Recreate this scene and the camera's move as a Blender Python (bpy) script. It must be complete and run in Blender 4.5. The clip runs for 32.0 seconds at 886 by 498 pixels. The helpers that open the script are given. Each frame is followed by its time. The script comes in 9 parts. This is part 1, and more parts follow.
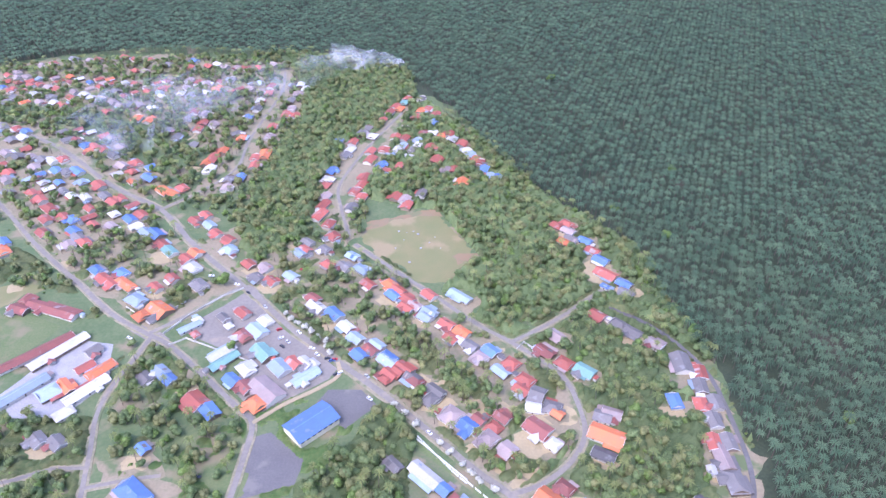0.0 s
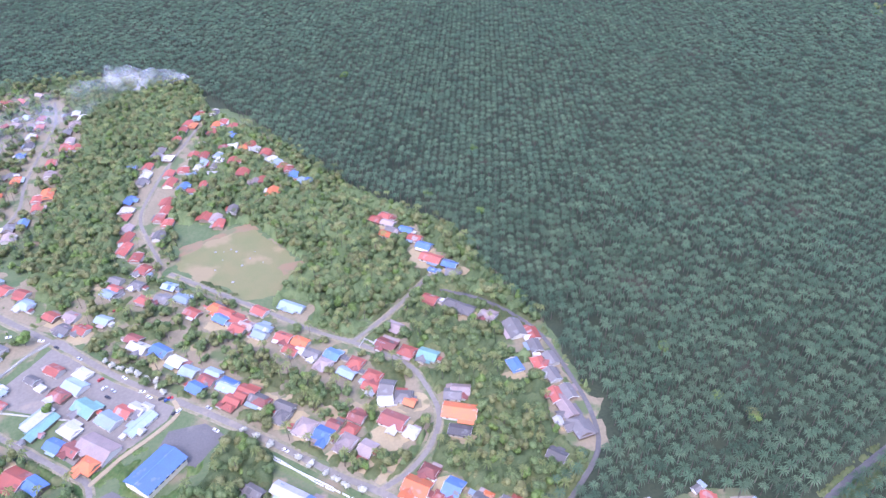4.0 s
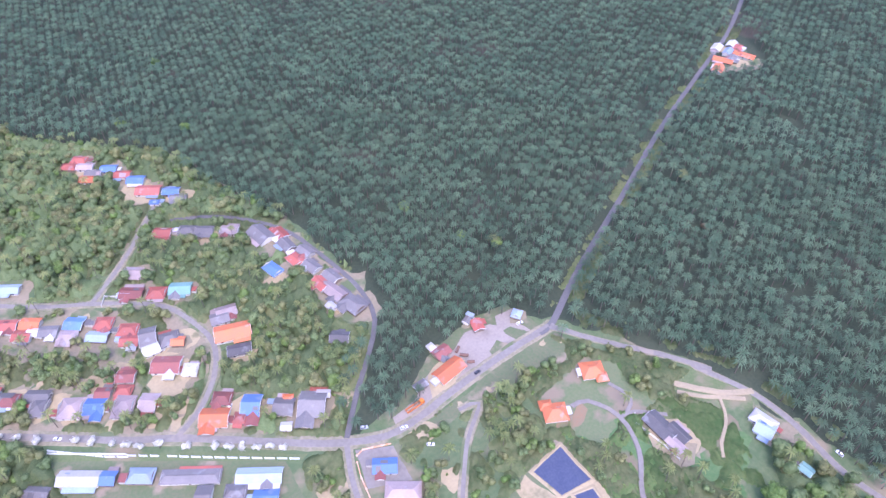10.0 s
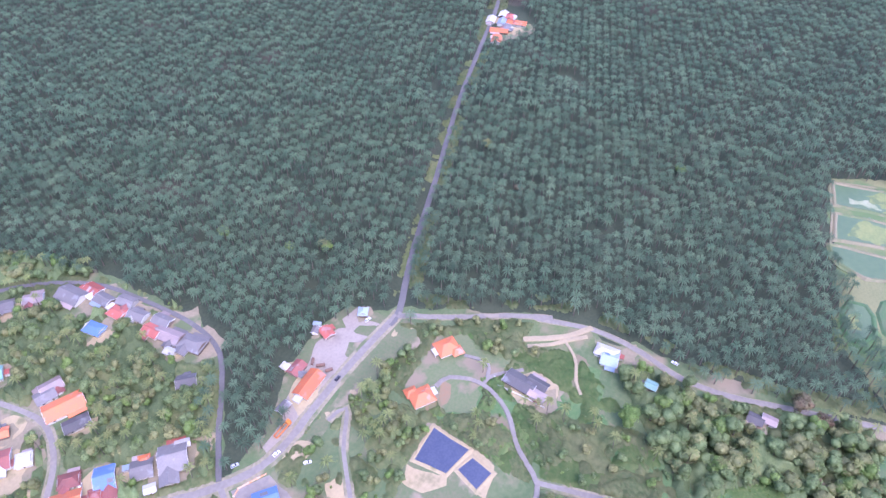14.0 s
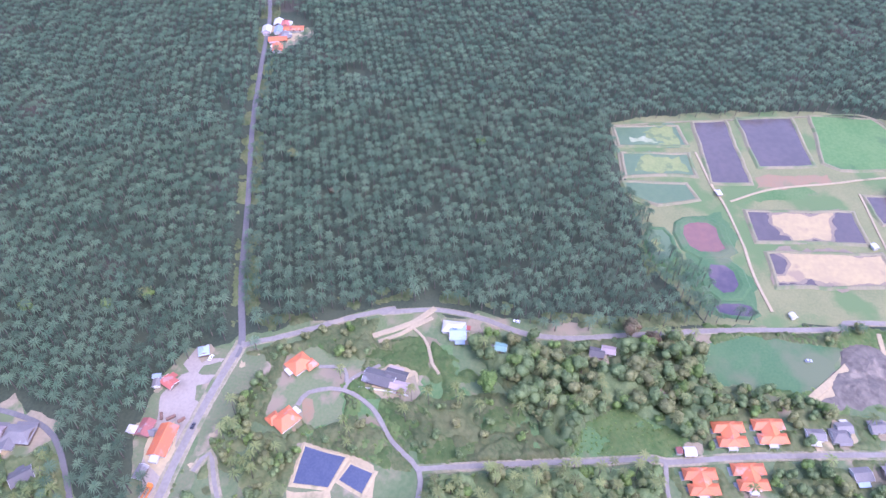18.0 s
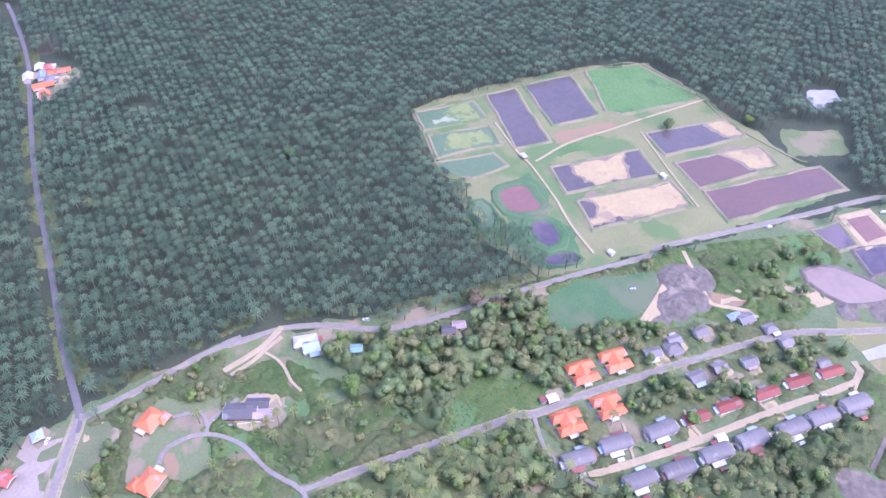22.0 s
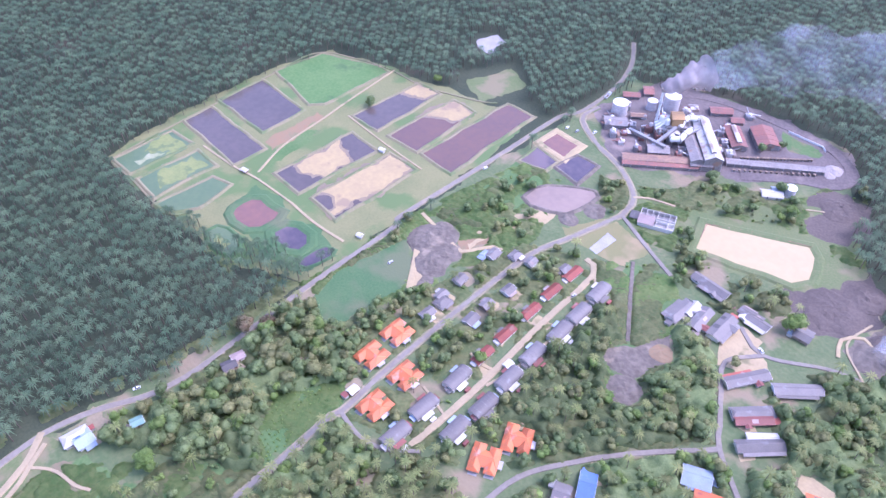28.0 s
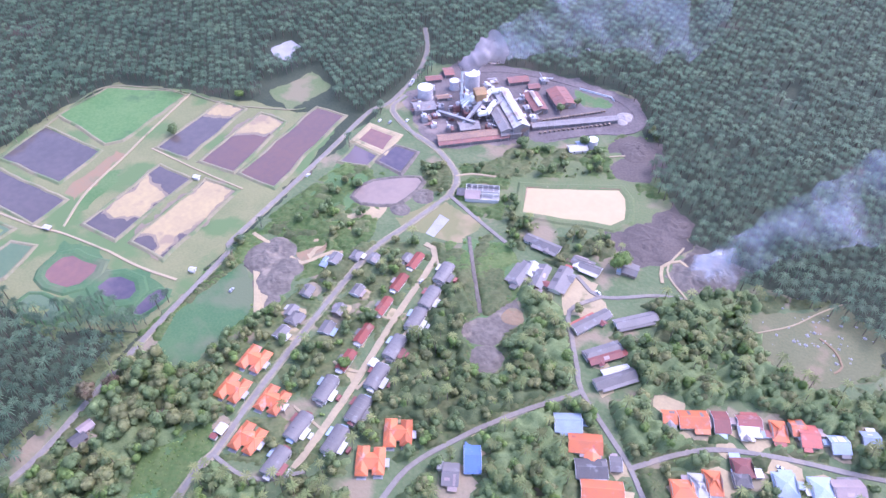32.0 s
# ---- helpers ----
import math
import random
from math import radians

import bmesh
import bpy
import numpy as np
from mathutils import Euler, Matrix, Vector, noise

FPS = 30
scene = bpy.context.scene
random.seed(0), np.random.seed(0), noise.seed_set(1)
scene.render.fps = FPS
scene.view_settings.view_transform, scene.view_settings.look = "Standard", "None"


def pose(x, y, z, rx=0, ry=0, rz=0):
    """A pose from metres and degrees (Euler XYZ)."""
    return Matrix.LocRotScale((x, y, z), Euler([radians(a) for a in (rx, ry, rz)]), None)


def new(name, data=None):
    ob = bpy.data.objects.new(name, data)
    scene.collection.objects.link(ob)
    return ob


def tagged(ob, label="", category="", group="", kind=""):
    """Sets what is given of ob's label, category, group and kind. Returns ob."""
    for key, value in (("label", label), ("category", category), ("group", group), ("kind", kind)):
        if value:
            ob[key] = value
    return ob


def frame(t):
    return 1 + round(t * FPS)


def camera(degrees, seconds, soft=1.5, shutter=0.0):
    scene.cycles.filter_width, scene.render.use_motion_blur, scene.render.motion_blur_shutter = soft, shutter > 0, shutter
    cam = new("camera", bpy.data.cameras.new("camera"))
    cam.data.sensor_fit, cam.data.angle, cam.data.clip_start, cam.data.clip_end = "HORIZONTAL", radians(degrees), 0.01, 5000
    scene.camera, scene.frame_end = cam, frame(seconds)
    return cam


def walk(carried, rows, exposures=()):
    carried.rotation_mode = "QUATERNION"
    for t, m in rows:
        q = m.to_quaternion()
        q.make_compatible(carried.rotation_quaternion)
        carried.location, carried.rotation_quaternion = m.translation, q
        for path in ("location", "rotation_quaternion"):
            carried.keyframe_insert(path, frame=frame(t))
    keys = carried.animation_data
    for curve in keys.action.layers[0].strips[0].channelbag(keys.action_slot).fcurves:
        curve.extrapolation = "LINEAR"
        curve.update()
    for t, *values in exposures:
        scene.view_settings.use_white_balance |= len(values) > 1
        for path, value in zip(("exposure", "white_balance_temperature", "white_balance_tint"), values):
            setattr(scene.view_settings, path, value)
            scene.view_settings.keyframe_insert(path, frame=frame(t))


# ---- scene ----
# A hovering eye that pans to the right: seconds, place, yaw, pitch, roll.
cam = camera(63.54, 32.0, soft=1.5)
PATH = [
    (0.0, 0.13, -0.14, 350.07, 0.000, -35.533, 0.084),
    (0.5, -0.02, -0.38, 350.11, -2.158, -35.548, 0.087),
    (1.0, -0.20, -0.57, 350.12, -4.343, -35.560, 0.090),
    (1.5, -0.41, -0.71, 350.10, -6.468, -35.569, 0.091),
    (2.0, -0.63, -0.81, 350.06, -8.722, -35.588, 0.094),
    (2.5, -0.86, -0.86, 349.97, -10.770, -35.601, 0.098),
    (3.0, -1.07, -0.87, 349.82, -13.005, -35.608, 0.103),
    (3.5, -1.24, -0.84, 349.59, -15.176, -35.588, 0.108),
    (5.5, -1.87, -0.78, 348.50, -24.096, -35.630, 0.116),
    (6.0, -2.04, -0.82, 348.24, -26.377, -35.604, 0.115),
    (6.5, -2.20, -0.95, 348.01, -28.506, -36.067, 0.111),
    (7.0, -2.33, -1.11, 347.82, -30.764, -38.559, 0.105),
    (7.5, -2.41, -1.27, 347.66, -32.869, -40.962, 0.096),
    (8.0, -2.47, -1.39, 347.52, -35.113, -43.442, 0.084),
    (8.5, -2.51, -1.48, 347.39, -37.386, -44.127, 0.074),
    (9.0, -2.56, -1.54, 347.29, -39.724, -44.140, 0.066),
    (9.5, -2.63, -1.58, 347.20, -41.965, -44.153, 0.062),
    (10.0, -2.72, -1.62, 347.12, -44.299, -44.160, 0.061),
    (10.5, -2.83, -1.67, 347.06, -46.562, -44.160, 0.063),
    (11.0, -2.92, -1.71, 347.03, -48.916, -44.163, 0.065),
    (11.5, -2.99, -1.75, 347.01, -51.244, -44.178, 0.066),
    (12.0, -3.01, -1.79, 347.02, -53.647, -44.211, 0.070),
    (12.5, -2.98, -1.82, 347.07, -55.951, -44.256, 0.075),
    (13.0, -2.92, -1.85, 347.15, -58.292, -44.306, 0.080),
    (13.5, -2.89, -1.93, 347.30, -60.562, -44.348, 0.081),
    (14.0, -2.94, -2.07, 347.52, -62.908, -44.379, 0.074),
    (14.5, -3.12, -2.28, 347.81, -65.204, -44.397, 0.057),
    (16.5, -4.02, -3.27, 348.90, -74.594, -44.479, -0.007),
    (17.0, -4.26, -3.51, 349.06, -76.969, -44.468, -0.020),
    (17.5, -4.50, -3.73, 349.08, -79.281, -44.446, -0.036),
    (18.0, -4.76, -3.91, 349.00, -81.698, -44.420, -0.055),
    (18.5, -5.04, -4.08, 348.92, -83.969, -44.401, -0.074),
    (19.0, -5.34, -4.22, 348.86, -86.309, -44.393, -0.089),
    (19.5, -5.65, -4.32, 348.83, -88.609, -44.390, -0.100),
    (20.0, -5.98, -4.37, 348.81, -91.011, -44.386, -0.107),
    (20.5, -6.32, -4.36, 348.81, -93.286, -44.381, -0.113),
    (21.0, -6.67, -4.29, 348.79, -95.652, -44.375, -0.118),
    (21.5, -7.02, -4.16, 348.75, -97.885, -44.363, -0.122),
    (22.0, -7.35, -3.96, 348.70, -100.228, -44.347, -0.121),
    (22.5, -7.63, -3.73, 348.64, -102.513, -44.332, -0.111),
    (23.0, -7.84, -3.47, 348.57, -104.883, -44.327, -0.092),
    (23.5, -7.98, -3.21, 348.53, -107.206, -44.336, -0.064),
    (24.0, -8.07, -2.95, 348.51, -109.600, -44.357, -0.029),
    (24.5, -8.15, -2.73, 348.56, -111.754, -44.380, 0.009),
    (25.0, -8.28, -2.55, 348.72, -114.002, -44.401, 0.043),
    (25.5, -8.47, -2.45, 349.02, -116.342, -44.420, 0.063),
    (27.5, -9.18, -2.22, 350.44, -125.469, -44.530, 0.090),
    (28.0, -9.25, -2.21, 350.80, -127.745, -44.583, 0.098),
    (28.5, -9.18, -2.24, 351.13, -130.103, -44.636, 0.118),
    (29.0, -9.07, -2.28, 351.42, -132.313, -44.687, 0.148),
    (29.5, -8.98, -2.30, 351.71, -134.625, -44.731, 0.186),
    (30.0, -8.97, -2.28, 351.99, -136.820, -44.762, 0.225),
    (30.5, -9.03, -2.22, 352.28, -139.074, -44.782, 0.261),
    (31.0, -9.16, -2.13, 352.58, -141.236, -44.798, 0.293),
    (31.5, -9.36, -2.00, 352.88, -143.477, -44.813, 0.320),
    (32.0, -9.61, -1.86, 353.20, -145.633, -44.827, 0.341),
]
walk(cam, [(t, pose(x, y, z, 90 + pitch, 0, yaw) @ pose(0, 0, 0, 0, 0, roll)) for t, x, y, z, yaw, pitch, roll in PATH],
     exposures=[(0.0, 1.45, 5350, 32), (6.0, 1.54, 5270, 36), (9.0, 1.50, 5280, 38), (13.0, 1.55, 5260, 41), (19.0, 1.58, 5220, 44), (23.0, 1.58, 5220, 44), (30.0, 1.54, 5270, 41), (32.0, 1.54, 5270, 41)])

# ---------------------------------------------------------------- light
SUN_EL, SUN_AZ = 58.0, 215.0
world = bpy.data.worlds.new("world")
scene.world = world
world.use_nodes = True
wn = world.node_tree
sky = wn.nodes.new("ShaderNodeTexSky")
sky.sky_type, sky.sun_disc = "NISHITA", False
sky.sun_elevation, sky.sun_rotation = radians(SUN_EL), radians(SUN_AZ)
sky.air_density, sky.dust_density, sky.ozone_density = 1.4, 3.0, 1.0
wn.links.new(sky.outputs[0], wn.nodes["Background"].inputs[0])
wn.nodes["Background"].inputs[1].default_value = 0.15
sun = new("sun", bpy.data.lights.new("sun", "SUN"))
sun.data.energy, sun.data.angle, sun.data.color = 0.78, radians(25), (1.0, 0.95, 0.88)
sun.matrix_world = pose(0, 0, 500, 90 - SUN_EL, 0, 180 - SUN_AZ)

# ---------------------------------------------------------------- materials
MATS = {}


def mat(name, a, b=None, rough=0.8, big=0.08, fine=1.5, bump=0.0, metal=0.0, vary="", amount=0.5, spec=0.4, c=None, c_big=0.02, c_at=0.55):
    """Two colours mixed by noise at two scales, an optional third in large stains; vary: 'object' or 'island' brightness."""
    if name in MATS:
        return MATS[name]
    m = bpy.data.materials.new(name)
    m.use_nodes = True
    t = m.node_tree
    n, bs = t.nodes, t.nodes["Principled BSDF"]
    b = b or tuple(v * 0.75 for v in a)
    co = n.new("ShaderNodeNewGeometry")
    tex = []
    for sc, det in ((big, 4), (fine, 3)):
        x = n.new("ShaderNodeTexNoise")
        x.inputs["Scale"].default_value, x.inputs["Detail"].default_value = sc, det
        t.links.new(co.outputs["Position"], x.inputs["Vector"])
        tex.append(x)
    add = n.new("ShaderNodeMath")
    add.operation = "ADD"
    t.links.new(tex[0].outputs[0], add.inputs[0])
    t.links.new(tex[1].outputs[0], add.inputs[1])
    ramp = n.new("ShaderNodeMapRange")
    ramp.inputs[1].default_value, ramp.inputs[2].default_value = 0.78, 1.22
    t.links.new(add.outputs[0], ramp.inputs[0])
    mix = n.new("ShaderNodeMix")
    mix.data_type = "RGBA"
    mix.inputs[6].default_value, mix.inputs[7].default_value = (*a, 1), (*b, 1)
    t.links.new(ramp.outputs[0], mix.inputs[0])
    col = mix.outputs[2]
    if c:
        x = n.new("ShaderNodeTexNoise")
        x.inputs["Scale"].default_value, x.inputs["Detail"].default_value = c_big, 5
        t.links.new(co.outputs["Position"], x.inputs["Vector"])
        r = n.new("ShaderNodeMapRange")
        r.inputs[1].default_value, r.inputs[2].default_value = c_at, c_at + 0.08
        t.links.new(x.outputs[0], r.inputs[0])
        mx = n.new("ShaderNodeMix")
        mx.data_type = "RGBA"
        mx.inputs[7].default_value = (*c, 1)
        t.links.new(r.outputs[0], mx.inputs[0])
        t.links.new(col, mx.inputs[6])
        col = mx.outputs[2]
    if vary:
        src = co.outputs["Random Per Island"] if vary == "island" else n.new("ShaderNodeObjectInfo").outputs["Random"]
        r = n.new("ShaderNodeMapRange")
        r.inputs[3].default_value, r.inputs[4].default_value = 1 - amount, 1 + amount
        t.links.new(src, r.inputs[0])
        hs = n.new("ShaderNodeHueSaturation")
        t.links.new(r.outputs[0], hs.inputs["Value"])
        t.links.new(col, hs.inputs["Color"])
        col = hs.outputs[0]
    t.links.new(col, bs.inputs["Base Color"])
    bs.inputs["Roughness"].default_value, bs.inputs["Metallic"].default_value = rough, metal
    bs.inputs["Specular IOR Level"].default_value = spec
    if bump:
        bp = n.new("ShaderNodeBump")
        bp.inputs["Strength"].default_value, bp.inputs["Distance"].default_value = 0.6, bump
        t.links.new(tex[1].outputs[0], bp.inputs["Height"])
        t.links.new(bp.outputs[0], bs.inputs["Normal"])
    MATS[name] = m
    return m


# Base colour darkened to hold the shade between palm crowns; noise and earth stains on top.
GROUND = mat("undergrowth", (0.030, 0.044, 0.022), (0.054, 0.066, 0.034), big=0.03, fine=0.5, bump=0.3, c=(0.085, 0.072, 0.048), c_big=0.012, c_at=0.62)
SCRUB = mat("scrub", (0.084, 0.128, 0.050), (0.132, 0.158, 0.070), big=0.06, fine=0.4, bump=0.5, c=(0.235, 0.190, 0.118), c_big=0.03, c_at=0.56)
GRASS = mat("grass", (0.100, 0.140, 0.050), (0.146, 0.165, 0.070), big=0.05, fine=0.7, bump=0.2, c=(0.200, 0.175, 0.098), c_big=0.03, c_at=0.55)
POND_GRASS = mat("pond_side_grass", (0.152, 0.168, 0.070), (0.205, 0.200, 0.088), big=0.04, fine=0.7, bump=0.1, c=(0.105, 0.160, 0.056), c_big=0.022, c_at=0.50)
SHOULDER = mat("dusty_verge", (0.300, 0.252, 0.168), (0.200, 0.186, 0.105), big=0.07, fine=0.6, c=(0.125, 0.150, 0.066), c_big=0.05, c_at=0.53)
LUSH = mat("lush_grass", (0.068, 0.142, 0.042), (0.110, 0.172, 0.060), big=0.05, fine=0.5, bump=0.3, c=(0.19, 0.150, 0.090), c_big=0.035, c_at=0.58)
MARSH = mat("marsh_weed", (0.052, 0.122, 0.046), (0.080, 0.145, 0.056), big=0.03, fine=0.6, bump=0.2, c=(0.115, 0.140, 0.070), c_big=0.02)
DRY = mat("dry_grass", (0.205, 0.182, 0.080), (0.168, 0.174, 0.070), big=0.06, fine=0.8, bump=0.05, c=(0.27, 0.215, 0.115), c_big=0.025)
YARD = mat("yard_earth", (0.275, 0.222, 0.142), (0.215, 0.186, 0.114), big=0.06, fine=0.5, bump=0.05, c=(0.115, 0.145, 0.062), c_big=0.05, c_at=0.53)
SAND = mat("pale_sand", (0.390, 0.308, 0.170), (0.320, 0.256, 0.146), big=0.08, fine=0.6, bump=0.05, c=(0.180, 0.168, 0.082), c_big=0.06, c_at=0.60)
WEED = mat("overgrown_basin", (0.075, 0.163, 0.048), (0.114, 0.194, 0.062), big=0.03, fine=0.4, bump=0.2, c=(0.048, 0.097, 0.044), c_big=0.02, c_at=0.58)
BARE = mat("bare_red_earth", (0.250, 0.160, 0.086), (0.225, 0.168, 0.098), big=0.08, fine=0.6, bump=0.08, c=(0.170, 0.167, 0.082), c_big=0.05, c_at=0.56)
BANK = mat("pond_bank", (0.235, 0.200, 0.120), (0.185, 0.175, 0.092), big=0.06, fine=0.7, bump=0.1, c=(0.125, 0.160, 0.066), c_big=0.04, c_at=0.52)
ASPHALT = mat("asphalt", (0.118, 0.110, 0.106), (0.146, 0.136, 0.128), big=0.06, fine=0.8, rough=0.75, c=(0.175, 0.160, 0.142), c_big=0.05, c_at=0.58)
PALE_ROAD = mat("worn_asphalt", (0.200, 0.178, 0.152), (0.246, 0.220, 0.188), big=0.05, fine=0.5, rough=0.9, spec=0.2, c=(0.28, 0.238, 0.185), c_big=0.06, c_at=0.6)
TRACK = mat("sandy_track", (0.365, 0.292, 0.172), (0.300, 0.245, 0.148), big=0.08, fine=0.6, c=(0.205, 0.185, 0.100), c_big=0.05, c_at=0.62)
CONCRETE = mat("concrete", (0.352, 0.343, 0.334), (0.264, 0.255, 0.255), big=0.1, fine=1.0)
SLUDGE = mat("dried_sludge", (0.104, 0.088, 0.070), (0.175, 0.148, 0.118), big=0.09, fine=0.3, bump=0.8, c=(0.25, 0.205, 0.150), c_big=0.07, c_at=0.62)
OILY = mat("oily_yard", (0.108, 0.088, 0.083), (0.165, 0.138, 0.126), big=0.05, fine=0.5, bump=0.1, c=(0.238, 0.19, 0.165), c_big=0.03, c_at=0.58)
PEAT = mat("fibre_heap", (0.080, 0.064, 0.055), (0.120, 0.096, 0.080), big=0.05, fine=0.6, bump=0.2, c=(0.165, 0.122, 0.092), c_big=0.03, c_at=0.62)
WALL = mat("painted_wall", (0.581, 0.554, 0.502), (0.484, 0.458, 0.414), big=0.2, fine=2.0, vary="object", amount=0.25)
TIMBER = mat("weathered_timber", (0.24, 0.18, 0.13), (0.17, 0.13, 0.10), big=0.3, fine=3.0, vary="object", amount=0.3)
DARK = mat("dark_glass", (0.03, 0.035, 0.045), (0.05, 0.05, 0.06), rough=0.2)
STEEL = mat("dull_steel", (0.42, 0.42, 0.43), (0.30, 0.28, 0.27), rough=0.5, metal=0.3, big=0.1, fine=0.8)
BARK = mat("bark", (0.16, 0.13, 0.10), (0.10, 0.08, 0.06), big=0.5, fine=3.0)
ROOFS = {
    "r": (0.385, 0.104, 0.072), "o": (0.600, 0.165, 0.056), "b": (0.108, 0.194, 0.414), "l": (0.279, 0.347, 0.423), "g": (0.178, 0.160, 0.150),
    "w": (0.530, 0.508, 0.478), "t": (0.180, 0.324, 0.284), "p": (0.333, 0.252, 0.230), "d": (0.112, 0.103, 0.100), "n": (0.255, 0.085, 0.068)}
ROOF_WORDS = {"r": "red", "o": "bright orange", "b": "blue", "l": "pale blue", "g": "weathered grey", "w": "white", "t": "turquoise green",
              "p": "faded pinkish", "d": "dark grey", "n": "dark maroon"}
for key, rgb in ROOFS.items():
    grey = sum(rgb) / 3
    mat("roof_" + key, rgb, tuple(0.72 * v + 0.1 * grey for v in rgb), big=0.18, fine=1.6, rough=0.55, vary="object", amount=0.22,
        c=tuple(0.55 * v + 0.12 for v in rgb), c_big=0.16, c_at=0.6)


def leaf(name, a, b, amount=0.45, rough=0.5, fine=0.35, bump=0.0, spec=0.3):
    """Leaves: a glossy face that also lets light through."""
    m = mat(name, a, b, rough=rough, big=0.06, fine=fine, vary="island", amount=amount, spec=spec, bump=bump)
    t = m.node_tree
    bs, out = t.nodes["Principled BSDF"], t.nodes["Material Output"]
    tl, mx = t.nodes.new("ShaderNodeBsdfTranslucent"), t.nodes.new("ShaderNodeMixShader")
    t.links.new(bs.inputs["Base Color"].links[0].from_socket, tl.inputs["Color"])
    mx.inputs[0].default_value = 0.45
    t.links.new(bs.outputs[0], mx.inputs[1])
    t.links.new(tl.outputs[0], mx.inputs[2])
    t.links.new(mx.outputs[0], out.inputs["Surface"])
    return m


OILPALM = leaf("oil_palm_leaf", (0.082, 0.148, 0.080), (0.148, 0.212, 0.114), 0.34, 0.5, spec=0.4)
COCONUT = leaf("coconut_leaf", (0.195, 0.245, 0.085), (0.290, 0.310, 0.115), 0.4)
LEAF_A = leaf("broad_leaf", (0.152, 0.218, 0.086), (0.232, 0.292, 0.118), 0.3, 0.6, 1.1, 0.4)
LEAF_B = leaf("olive_leaf", (0.215, 0.238, 0.096), (0.310, 0.310, 0.132), 0.3, 0.6, 1.1, 0.4)
LEAF_C = leaf("bright_leaf", (0.165, 0.260, 0.068), (0.250, 0.330, 0.096), 0.3, 0.6, 1.1, 0.4)
BRUSH = leaf("mixed_brush", (0.124, 0.170, 0.062), (0.212, 0.226, 0.095), 0.2, 0.6, 0.45, 0.8)
FERN = leaf("bright_brush", (0.108, 0.190, 0.052), (0.180, 0.235, 0.076), 0.2, 0.6, 0.45, 0.8)
LEAF_D = leaf("rusty_leaf", (0.22, 0.15, 0.09), (0.17, 0.15, 0.08))


# ---------------------------------------------------------------- tools
rng = random.Random(7)
FEET = []    # circles kept free of trees: x, y, radius
LINES = []   # road pieces kept free: x0, y0, x1, y1, half width


def mesh_of(name, verts, faces, *mats, smooth=False):
    me = bpy.data.meshes.new(name)
    me.from_pydata([tuple(v) for v in verts], [], [tuple(f) for f in faces])
    for m in mats:
        me.materials.append(m)
    if smooth:
        me.polygons.foreach_set("use_smooth", [True] * len(me.polygons))
    me.update()
    return me


def part(name, verts, faces, material, parent=None, label="", smooth=False):
    ob = new(name, mesh_of(name, verts, faces, material, smooth=smooth))
    ob.parent = parent
    if label:
        tagged(ob, label)
    return ob


def box(x0, y0, z0, x1, y1, z1):
    v = [(x, y, z) for z in (z0, z1) for x, y in ((x0, y0), (x1, y0), (x1, y1), (x0, y1))]
    return v, [(3, 2, 1, 0), (4, 5, 6, 7), (0, 1, 5, 4), (1, 2, 6, 5), (2, 3, 7, 6), (3, 0, 4, 7)]


def merge(*pieces):
    verts, faces = [], []
    for v, f in pieces:
        n = len(verts)
        verts += list(v)
        faces += [tuple(i + n for i in q) for q in f]
    return verts, faces


def ring(r, z, n, x=0.0, y=0.0):
    return [(x + r * math.cos(2 * math.pi * i / n), y + r * math.sin(2 * math.pi * i / n), z) for i in range(n)]


def lathe(profile, n=20, x=0.0, y=0.0):
    """A solid of rings (radius, height), closed at both ends."""
    v, f = [], []
    for r, z in profile:
        v += ring(max(r, 0.01), z, n, x, y)
    for k in range(len(profile) - 1):
        for i in range(n):
            j = (i + 1) % n
            f.append((k * n + i, k * n + j, k * n + n + j, k * n + n + i))
    f.append(tuple(reversed(range(n))))
    f.append(tuple(range((len(profile) - 1) * n, len(profile) * n)))
    return v, f


def beam(a, b, w, h=None):
    """A square bar from a to b."""
    a, b, h = Vector(a), Vector(b), h or w
    d = (b - a).normalized()
    s = d.cross((0, 0, 1))
    s = s.normalized() if s.length > 1e-3 else Vector((1, 0, 0))
    u = s.cross(d)
    v = [p + s * i * w / 2 + u * j * h / 2 for p in (a, b) for i, j in ((-1, -1), (1, -1), (1, 1), (-1, 1))]
    return v, [(0, 1, 2, 3), (7, 6, 5, 4), (0, 4, 5, 1), (1, 5, 6, 2), (2, 6, 7, 3), (3, 7, 4, 0)]


def empty_at(name, x, y, turn=0.0, z=0.0):
    ob = new(name)
    ob.matrix_basis = pose(x, y, z, 0, 0, turn)
    return ob


def curve(points, step=6.0):
    """A smooth line through a few points."""
    p = [Vector((*q, 0)) for q in points]
    p = [2 * p[0] - p[1]] + p + [2 * p[-1] - p[-2]]
    out = []
    for i in range(1, len(p) - 2):
        n = max(2, int((p[i + 1] - p[i]).length / step))
        for k in range(n):
            t = k / n
            out.append(0.5 * (2 * p[i] + (p[i + 1] - p[i - 1]) * t + (2 * p[i - 1] - 5 * p[i] + 4 * p[i + 1] - p[i + 2]) * t * t
                              + (3 * p[i] - p[i - 1] - 3 * p[i + 1] + p[i + 2]) * t ** 3))
    return out + [p[-2]]


ROADS = [0]


